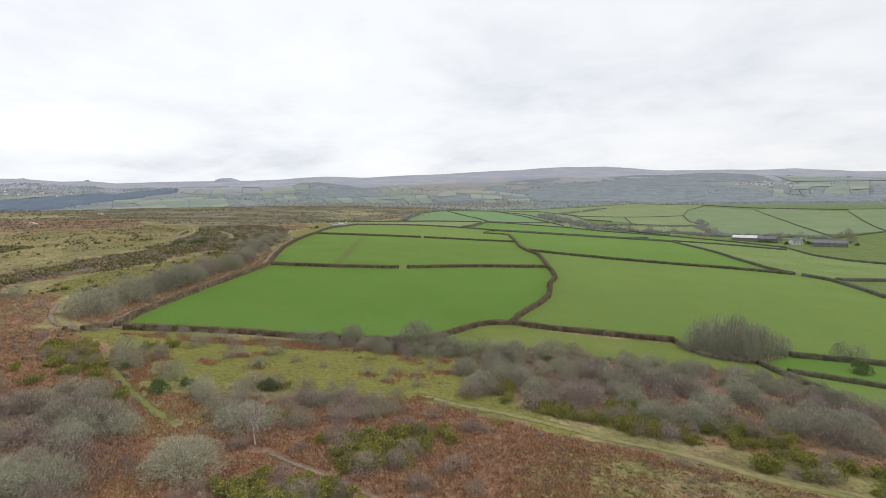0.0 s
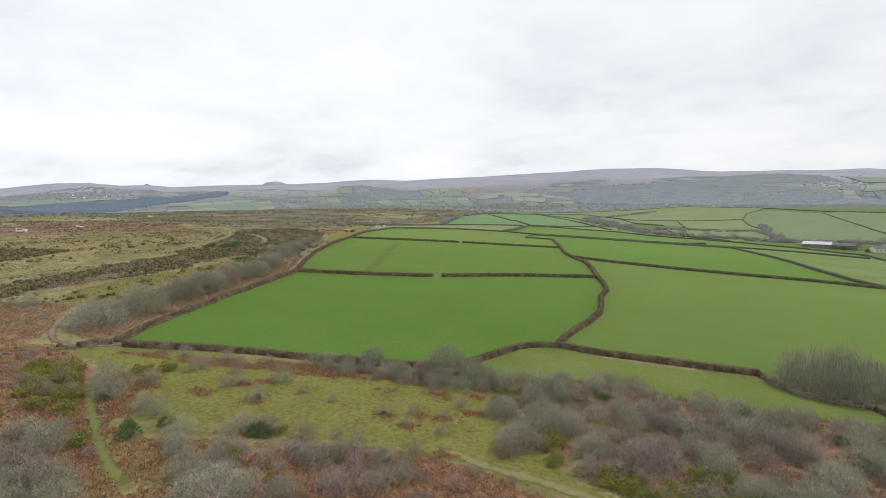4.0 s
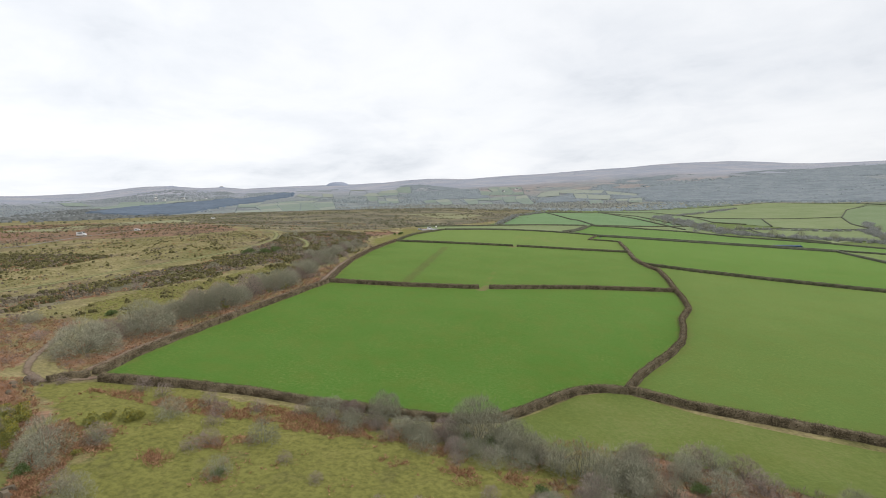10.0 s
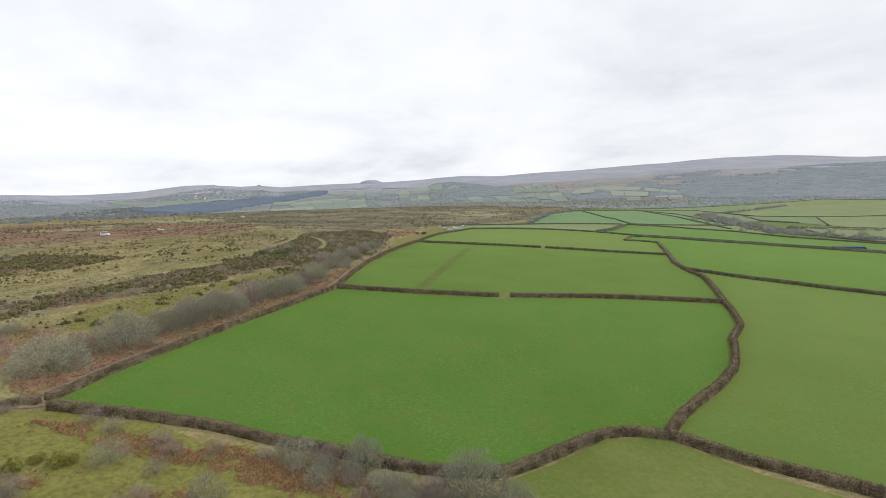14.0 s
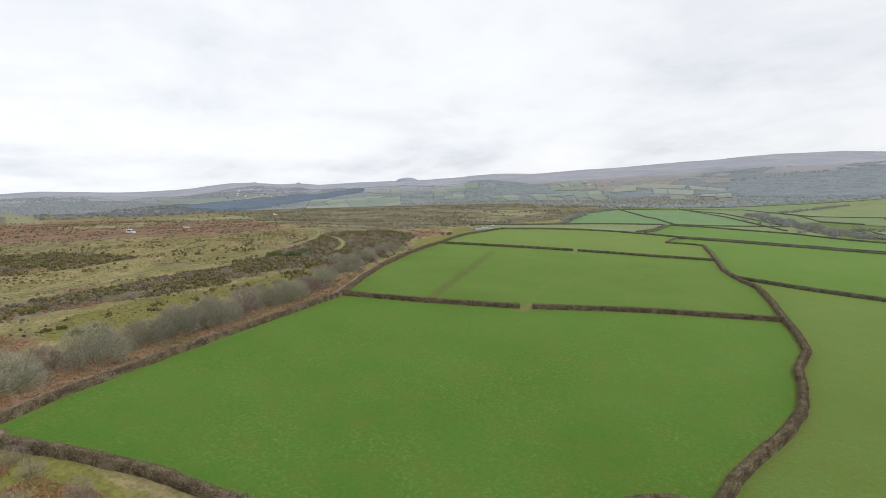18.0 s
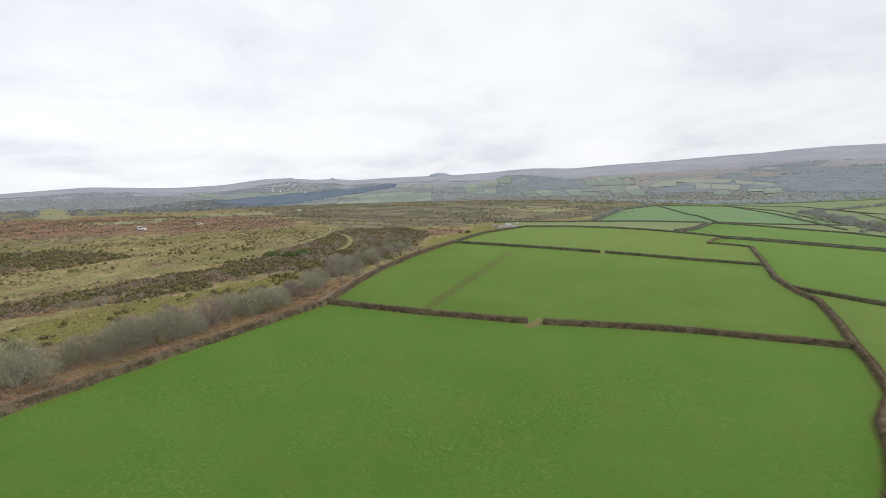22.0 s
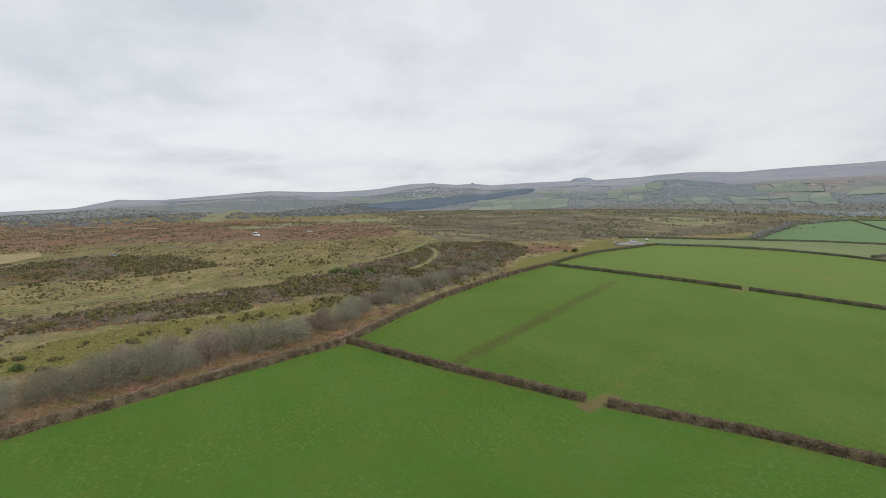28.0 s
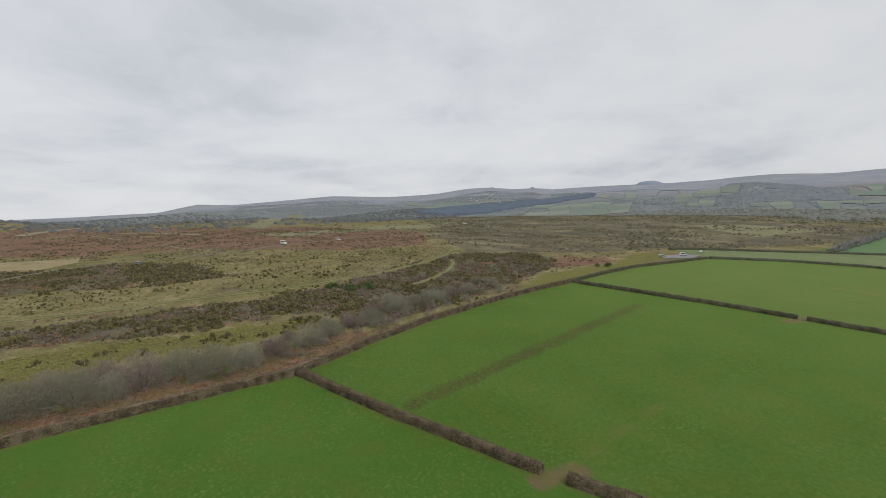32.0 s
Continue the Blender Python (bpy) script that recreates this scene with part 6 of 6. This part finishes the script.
MOOR = [(-130, 110), (-420, 60), (-640, 120), (-560, 330), (-360, 560), (-215, 560), (-200, 480), (-160, 350), (-140, 290)]
lumps("moor_gorse", spread(MOOR, 5200, 141, 10, (17, 0.4), [TURF_END, MOOR_TURF]), (0.4, 1.5), M_GORSE_LOW, "low dark gorse scattered over the moor", "gorse", 15)
lumps("heath", spread(MOOR, 6000, 142, 10, (24, 0.42), [TURF_END, MOOR_TURF]), (0.4, 1.4), M_HEATH, "grey-brown heath and low thorn", "heath", 16, 0.5)
stuff("dead_bracken", np.concatenate([spread(MOOR, 3600, 143, 10, (20, 0.42), [TURF_END, MOOR_TURF]), spread(GORSE_A, 4500, 144, 5, (12, 0.48)), spread(GORSE_B, 1500, 145, 5, (12, 0.5))]), (0.4, 0.9), 10, M_BRACKEN, "rust-brown dead bracken on the moor", "bracken", 0.2, 0.7, 7)


# ---- hills: woods and far fields ----
# the fields on the hillsides: outline, how many each way, seed, share left out
FAR_FIELDS = [
    ([(-1000, 1080), (-1565, 1712), (-1223, 1932), (-918, 1479)], 5, 5, 140, 0.15),
    ([(-1663, 2245), (-1766, 2437), (-1511, 2379), (-1236, 1961)], 2, 3, 141, 0.2),
    ([(-917, 1711), (-1262, 2322), (-1002, 2170), (-810, 1772)], 3, 3, 142, 0.4),
    ([(-1384, 2346), (-1656, 2827), (-1295, 2995), (-981, 2290)], 3, 4, 143, 0.45),
    ([(-650, 1671), (-739, 1858), (-630, 1988), (-502, 1724)], 2, 3, 144, 0.4),
    ([(-502, 1724), (-602, 1972), (-353, 2112), (-251, 1672)], 3, 5, 145, 0.2),
    ([(-577, 2173), (-735, 2685), (-451, 2515), (-369, 2137)], 3, 4, 146, 0.35),
    ([(-298, 2008), (-307, 2200), (-230, 2229), (-203, 2034)], 1, 1, 147, 0.0),
    ([(-129, 1854), (-160, 2136), (-7, 1917), (-10, 1724)], 1, 2, 148, 0.0),
    ([(-305, 2221), (-176, 2340), (-34, 2226), (-43, 2057)], 1, 3, 149, 0.0),
    ([(-19, 1982), (-32, 2193), (87, 1923), (76, 1834)], 1, 2, 150, 0.0),
    ([(-67, 1606), (-81, 1739), (93, 1747), (86, 1617)], 2, 4, 151, 0.5),
    ([(-1740, 1230), (-2040, 1376), (-1760, 1935), (-1870, 1800)], 1, 4, 152, 0.2),
    ([(-2605, 1287), (-2902, 1411), (-2006, 1605), (-1867, 1499)], 1, 6, 153, 0.4),
    ([(911, 1657), (1267, 2270), (1552, 2250), (1068, 1543)], 4, 4, 154, 0.35),
    ([(843, 1620), (989, 1905), (1011, 1778), (852, 1470)], 2, 2, 155, 0.3),
    ([(1300, 2300), (1500, 2900), (2300, 2500), (1900, 1900)], 4, 3, 131, 0.4),
]
VILLAGE = [(900, 1780), (980, 2520), (1360, 2560), (1330, 2050)]
QUADS = [entry[0] for entry in FAR_FIELDS] + [VILLAGE] + CLEARINGS


def wood(poly, count, seed, size, mat, label, roof=0.0, patch=None):
    """A far wood: many crowns, and where it is dense the roof that they make together."""
    if roof:
        closed_canopy("far_woodland", poly, mat[0], label, roof, 14.0, seed, patch, QUADS)
    lumps("far_treetops", spread(poly, count, seed, 25, patch, QUADS), size, mat[1], label, "woodland", seed, 0.32, 0.4, True)


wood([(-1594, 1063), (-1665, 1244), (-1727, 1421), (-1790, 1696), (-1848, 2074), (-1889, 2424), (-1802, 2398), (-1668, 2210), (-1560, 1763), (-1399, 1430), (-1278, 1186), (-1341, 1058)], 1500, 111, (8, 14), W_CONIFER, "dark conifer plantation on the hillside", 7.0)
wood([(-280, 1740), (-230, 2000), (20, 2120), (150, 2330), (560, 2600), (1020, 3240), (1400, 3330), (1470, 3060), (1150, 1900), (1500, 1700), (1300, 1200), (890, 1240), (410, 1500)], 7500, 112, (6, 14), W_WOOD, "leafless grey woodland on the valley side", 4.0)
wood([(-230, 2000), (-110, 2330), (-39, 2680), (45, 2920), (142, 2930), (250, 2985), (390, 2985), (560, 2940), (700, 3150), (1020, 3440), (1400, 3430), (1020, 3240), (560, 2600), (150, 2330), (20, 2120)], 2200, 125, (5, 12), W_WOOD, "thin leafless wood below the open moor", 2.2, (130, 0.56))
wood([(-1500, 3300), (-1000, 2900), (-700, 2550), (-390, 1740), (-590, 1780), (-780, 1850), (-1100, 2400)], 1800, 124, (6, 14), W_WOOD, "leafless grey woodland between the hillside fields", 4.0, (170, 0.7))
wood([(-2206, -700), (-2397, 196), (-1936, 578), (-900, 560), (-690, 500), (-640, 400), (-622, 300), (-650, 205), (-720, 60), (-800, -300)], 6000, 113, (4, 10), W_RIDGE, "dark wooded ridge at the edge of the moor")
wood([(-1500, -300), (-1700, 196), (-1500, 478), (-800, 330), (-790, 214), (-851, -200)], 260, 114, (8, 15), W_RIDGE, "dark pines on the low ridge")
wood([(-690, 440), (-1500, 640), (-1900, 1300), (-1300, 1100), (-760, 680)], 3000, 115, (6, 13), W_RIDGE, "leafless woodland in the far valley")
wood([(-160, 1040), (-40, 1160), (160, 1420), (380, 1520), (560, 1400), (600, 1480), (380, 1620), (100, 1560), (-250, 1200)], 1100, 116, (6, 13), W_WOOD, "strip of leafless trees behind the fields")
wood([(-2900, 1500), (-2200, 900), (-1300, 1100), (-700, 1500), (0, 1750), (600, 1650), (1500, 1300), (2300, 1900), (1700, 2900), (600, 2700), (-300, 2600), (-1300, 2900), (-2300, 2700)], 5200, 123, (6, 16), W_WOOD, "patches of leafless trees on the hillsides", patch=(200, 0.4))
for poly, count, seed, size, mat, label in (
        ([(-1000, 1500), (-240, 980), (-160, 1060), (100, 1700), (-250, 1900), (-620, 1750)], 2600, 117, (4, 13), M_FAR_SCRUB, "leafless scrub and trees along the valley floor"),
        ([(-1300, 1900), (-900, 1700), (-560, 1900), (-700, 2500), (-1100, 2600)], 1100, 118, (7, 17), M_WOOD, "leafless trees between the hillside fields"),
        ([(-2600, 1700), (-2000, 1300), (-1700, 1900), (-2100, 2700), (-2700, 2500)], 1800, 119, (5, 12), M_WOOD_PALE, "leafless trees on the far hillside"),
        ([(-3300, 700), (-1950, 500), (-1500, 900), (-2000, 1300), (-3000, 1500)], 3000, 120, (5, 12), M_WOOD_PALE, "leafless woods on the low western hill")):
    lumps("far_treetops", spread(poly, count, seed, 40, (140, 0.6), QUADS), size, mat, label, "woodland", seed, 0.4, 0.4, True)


def far_fields(quad, nx, ny, seed, skip=0.2):
    """Hillside fields in a net of dark hedges with trees."""
    rng = random.Random(seed)
    grid = {}
    for i in range(nx + 1):
        for j in range(ny + 1):
            u, v = (i + rng.uniform(-0.25, 0.25) * (0 < i < nx)) / nx, (j + rng.uniform(-0.25, 0.25) * (0 < j < ny)) / ny
            a, b, c, d = (Vector(p) for p in quad)
            grid[i, j] = a.lerp(b, u).lerp(d.lerp(c, u), v)
    rows = []
    for i in range(nx):
        for j in range(ny):
            cs = [grid[i, j], grid[i + 1, j], grid[i + 1, j + 1], grid[i, j + 1]]
            for a, b in zip(cs, cs[1:] + cs[:1]):
                m = max(2, int((b - a).length / 11))
                rows.extend(tuple(a.lerp(b, (k + rng.uniform(-0.3, 0.3)) / m)) for k in range(m) if rng.random() < 0.75)
            if rng.random() < skip:
                continue
            mid = sum(cs, Vector((0, 0))) / 4
            poly = [tuple(mid + (c - mid) * 0.965) for c in cs]
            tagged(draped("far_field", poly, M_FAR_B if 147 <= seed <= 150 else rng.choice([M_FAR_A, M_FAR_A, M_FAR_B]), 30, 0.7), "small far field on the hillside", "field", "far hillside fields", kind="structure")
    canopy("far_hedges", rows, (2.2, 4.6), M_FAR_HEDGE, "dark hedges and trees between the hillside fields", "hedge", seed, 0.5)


for entry in FAR_FIELDS:
    far_fields(*entry)


def tor(az, far, wide, tall, seed):
    """A hilltop of bare rock: a grassy mound with piled boulders on its crown."""
    x, y = -far * math.sin(radians(az)), 100 + far * math.cos(radians(az))
    ob = thing("rock_tor", "rocky hilltop outcrop on the skyline", "rock outcrop", "tors on the skyline", at=(x, y, z_at(x, y)))
    rng = np.random.RandomState(seed)
    verts, faces = [(0, 0, tall)], []
    for i in range(1, 9):
        for k in range(20):
            w, r = 2 * math.pi * k / 20, i / 8
            verts.append((wide / 2 * r * math.cos(w) * rng.uniform(0.92, 1.08), wide / 2 * r * math.sin(w) * rng.uniform(0.92, 1.08), tall * (1 - r ** 4) * rng.uniform(0.95, 1.03) - 14 * r * r))
    for k in range(20):
        faces.append((0, 1 + k, 1 + (k + 1) % 20))
        for i in range(7):
            a = 1 + i * 20
            faces.append((a + k, a + 20 + k, a + 20 + (k + 1) % 20, a + (k + 1) % 20))
    me = bpy.data.meshes.new("mound")
    me.from_pydata(verts, [], faces)
    me.polygons.foreach_set("use_smooth", [True] * len(faces))
    part("mound", me, M_HAZED_MOOR, ob)
    for k in range(7):
        bm = bmesh.new()
        bmesh.ops.create_icosphere(bm, subdivisions=2, radius=1)
        s = rng.uniform(2.0, 4.5)
        for v in bm.verts:
            v.co = Vector((v.co.x * s * 1.8, v.co.y * s * 1.5, v.co.z * s * 0.7)) * rng.uniform(0.85, 1.1)
        bmesh.ops.translate(bm, verts=bm.verts, vec=((k - 3) * wide * 0.045, rng.uniform(-6, 6), tall * 0.96))
        part("boulder", bm, M_ROCK, ob)
    return ob


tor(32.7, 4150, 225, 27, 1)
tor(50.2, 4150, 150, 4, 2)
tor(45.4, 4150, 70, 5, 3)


# ---- buildings and vehicles ----
def box(bm, x0, y0, z0, x1, y1, z1, bevel=0.0):
    g = bmesh.ops.create_cube(bm, size=1)["verts"]
    for v in g:
        v.co = Vector((x0 + (v.co.x + 0.5) * (x1 - x0), y0 + (v.co.y + 0.5) * (y1 - y0), z0 + (v.co.z + 0.5) * (z1 - z0)))
    if bevel:
        bmesh.ops.bevel(bm, geom=list({e for v in g for e in v.link_edges}), offset=bevel, segments=2, affect="EDGES")


def one_box(*a, **k):
    bm = bmesh.new()
    box(bm, *a, **k)
    return bm


def gable(l, w, h, rise):
    """Walls with two gable ends."""
    bm = bmesh.new()
    pts = [(-w / 2, 0), (w / 2, 0), (w / 2, h), (0, h + rise), (-w / 2, h)]
    a = [bm.verts.new((-l / 2, y, z)) for y, z in pts]
    b = [bm.verts.new((l / 2, y, z)) for y, z in pts]
    bm.faces.new(a[::-1])
    bm.faces.new(b)
    for i in range(5):
        bm.faces.new((a[i], a[(i + 1) % 5], b[(i + 1) % 5], b[i]))
    return bm


def roof_slope(l, w, h, rise, side, thick=0.15):
    bm = bmesh.new()
    o = 0.4
    e = (side * (w / 2 + o), h - rise * o / (w / 2))
    v = [bm.verts.new((x, y, z + dz)) for dz in (0.02, thick) for x, (y, z) in ((-l / 2 - o, (0, h + rise)), (l / 2 + o, (0, h + rise)), (l / 2 + o, e), (-l / 2 - o, e))]
    for f in ((3, 2, 1, 0), (4, 5, 6, 7), (0, 1, 5, 4), (1, 2, 6, 5), (2, 3, 7, 6), (3, 0, 4, 7)):
        bm.faces.new([v[i] for i in f])
    bmesh.ops.recalc_face_normals(bm, faces=bm.faces)
    return bm


def building(x, y, l, w, h, rise, turn, name, label, category, wall, roof, windows=0, chimney=False, group=""):
    ob = thing(name, label, category, group)
    ob.matrix_basis = Matrix.LocRotScale((x, y, z_at(x, y) - 0.2), Euler((0, 0, radians(turn))), None)
    part("wall", gable(l, w, h, rise), wall, ob)
    for s in (-1, 1):
        part("roof", roof_slope(l, w, h, rise, s), roof, ob)
    for k in range(windows):
        u = -l / 2 + (k + 0.5) * l / windows
        for s in (-1, 1):
            part("window", one_box(u - 0.5, s * w / 2 - 0.06, h * 0.35, u + 0.5, s * w / 2 + 0.06, h * 0.75), M_GLASS, ob)
    if not windows:
        part("door", one_box(l / 2 - 0.06, -w * 0.25, 0.1, l / 2 + 0.08, w * 0.25, h * 0.85), M_BOARD, ob)
    if chimney:
        part("chimney", one_box(l / 2 - 0.9, -0.4, h, l / 2 - 0.1, 0.4, h + rise + 1.0), wall, ob)
    return ob


building(304, 634, 26, 14, 4.5, 2.6, -35, "barn", "long farm barn with a pale sheet roof", "barn", M_BOARD, M_SHEET, group="farm buildings")
building(322, 622, 24, 14, 4.5, 2.6, -35, "barn", "low grey farm shed", "barn", M_BOARD, M_SLATE, group="farm buildings")
building(357, 562, 30, 14, 4.5, 2.6, -30, "barn", "wide farm shed with a grey sheet roof", "barn", M_BOARD, M_SLATE, group="farm buildings")
building(338, 590, 12, 7, 4.5, 2.5, 10, "farmhouse", "small slate-roofed farmhouse among trees", "house", M_RENDER, M_SLATE, 3, True)
for x, y in ((330, 610), (345, 600), (370, 575), (328, 588), (310, 612), (352, 590), (380, 590), (390, 570), (319, 612), (357, 609), (350, 643), (360, 630), (345, 640), (400, 600), (410, 610), (458, 690), (447, 672), (430, 660)):
    put(TREES if rnd.random() < 0.5 else [holly], x, y, rnd.uniform(1.4, 2.0), rnd, 1.2)
for k, (x, y) in enumerate(((1057, 2129), (967, 1868), (1229, 2289), (1076, 1953), (1201, 2134), (1260, 2500), (1120, 2230), (1150, 2330), (1020, 2250), (1090, 2400), (1180, 2420), (1240, 2220), (1300, 2380), (1140, 2060), (1070, 2180), (1105, 2270), (1160, 2270), (1210, 2330), (1130, 2370), (1190, 2220), (1250, 2310), (1060, 2310), (1170, 2160), (1100, 2130),
                            (-2011, 1666), (-1961, 1668), (-1949, 1760), (-1816, 1701), (-2080, 1720), (-2300, 1900), (-1900, 1850), (-450, 2380), (-500, 2300))):
    building(x, y, rnd.uniform(11, 16), 8, 6.5, 3.0, rnd.uniform(0, 180), "house", "white-walled slate-roofed house on the far hillside", "house", M_RENDER, M_SLATE, 3, k % 2 == 0, "hillside village")


def vehicle(x, y, turn, paint, l, w, h, name, label, nose=1.1):
    """A car or van: body with a sloped nose, windows, wheels, lights."""
    ob = thing(name, label, "vehicle", "parked vehicles")
    ob.matrix_basis = Matrix.LocRotScale((x, y, z_at(x, y) + lift_at(x, y, 0.12)), Euler((0, 0, radians(turn))), None)
    bm = bmesh.new()
    pts = [(-l / 2, 0.35), (l / 2, 0.35), (l / 2, h * 0.5), (l / 2 - nose, h * 0.58), (l / 2 - nose - 0.6, h), (-l / 2 + 0.15, h), (-l / 2, h * 0.6)]
    a = [bm.verts.new((u, -w / 2, z)) for u, z in pts]
    b = [bm.verts.new((u, w / 2, z)) for u, z in pts]
    bm.faces.new(a)
    bm.faces.new(b[::-1])
    for i in range(len(pts)):
        bm.faces.new((a[i], b[i], b[(i + 1) % len(pts)], a[(i + 1) % len(pts)]))
    bmesh.ops.recalc_face_normals(bm, faces=bm.faces)
    bmesh.ops.bevel(bm, geom=list(bm.edges), offset=0.08, segments=2, affect="EDGES")
    part("body", bm, paint, ob)
    for s in (-1, 1):
        part("side_window", one_box(-l * 0.3, s * w / 2 - 0.02, h * 0.6, l / 2 - nose - 0.5, s * w / 2 + 0.012, h * 0.88), M_GLASS, ob)
        for u in (-l * 0.32, l * 0.32):
            bm = bmesh.new()
            bmesh.ops.create_cone(bm, cap_ends=True, segments=16, radius1=0.33, radius2=0.33, depth=0.24, matrix=Matrix.Translation((u, s * (w / 2 - 0.1), 0.33)) @ Matrix.Rotation(radians(90), 4, "X"))
            wheel = part("wheel", bm, M_TYRE, ob)
            part("rim", one_box(u - 0.16, s * (w / 2 + 0.02) - 0.02, 0.17, u + 0.16, s * (w / 2 + 0.02) + 0.02, 0.49, bevel=0.015), M_SILVER, wheel)
        part("headlight", one_box(l / 2 - 0.05, s * w * 0.36 - 0.15, h * 0.36, l / 2 + 0.02, s * w * 0.36 + 0.15, h * 0.46), M_GLASS, ob)
    bm = bmesh.new()
    c = [bm.verts.new(p) for p in ((l / 2 - nose - 0.02, -w * 0.42, h * 0.62), (l / 2 - nose - 0.02, w * 0.42, h * 0.62), (l / 2 - nose - 0.52, w * 0.4, h * 0.96), (l / 2 - nose - 0.52, -w * 0.4, h * 0.96))]
    bm.faces.new(c)
    bmesh.ops.solidify(bm, geom=list(bm.faces), thickness=-0.04)
    part("windscreen", bm, M_GLASS, ob)
    return ob


vehicle(-366, 278, 15, M_WHITE, 6.5, 2.3, 2.9, "camper_van", "white camper van parked beside the moorland road")
vehicle(-367, 322, 15, M_WHITE, 4.6, 1.9, 1.8, "car", "white car on the moorland road")
vehicle(-565, 593, 40, M_WHITE, 5.8, 2.2, 2.6, "van", "white van far along the moorland road")
vehicle(-181, 480, 60, M_SILVER, 4.6, 1.9, 1.7, "car", "silver car in the gravel car park")
vehicle(-180, 504, 30, M_WHITE, 5.2, 2.0, 2.2, "van", "white van in the gravel car park")
vehicle(-184, 534, 100, M_WHITE, 4.4, 1.8, 1.6, "car", "white car at the end of the car park")
vehicle(-334, 184, 40, M_SILVER, 4.4, 1.8, 1.5, "car", "grey car on the open moor")

clamp = thing("silage_clamp", "low silage clamp under blue sheeting", "silage clamp", at=(160, 580, z_at(160, 580)))
part("sheet", one_box(-11, -4, -0.5, 11, 4, 1.6, bevel=0.7), M_TARP, clamp)
part("wall", one_box(-11.5, 4, -0.5, 11.5, 4.4, 1.8), M_ROCK, clamp)


trough = thing("water_trough", "small dark stone trough beside the lane hedge", "trough", at=(-11, 553, z_at(-11, 553)))
part("basin", one_box(-1.3, -0.6, -0.2, 1.3, 0.6, 0.9, bevel=0.12), M_ROCK, trough)
part("water", one_box(-1.1, -0.42, 0.8, 1.1, 0.42, 0.91), M_GLASS, trough, "dark water")


# ---- post and rail fence round the clump ----
fence = thing("rail_fence", "weathered post and rail fence round the trees", "fence", at=(66, 134, z_at(66, 134)))
q, n = resample([(56.3, 147), (57, 142), (60.5, 136.8), (66.5, 134.5), (73, 133.8), (80, 140), (87, 145)], 2.0)
places = [Vector((x, y, z_at(x, y))) - fence.location for x, y in q]
for p in places:
    part("post", one_box(p.x - 0.07, p.y - 0.07, p.z - 0.3, p.x + 0.07, p.y + 0.07, p.z + 1.2), M_RAIL, fence)
for a, b in zip(places, places[1:]):
    for h in (0.5, 0.85, 1.12):
        vs, fs = [], []
        tube(vs, fs, a + Vector((0, 0, h)), b + Vector((0, 0, h)), 0.05, 0.05)
        me = bpy.data.meshes.new("rail")
        me.from_pydata(vs, [], fs)
        part("rail", me, M_RAIL, fence)
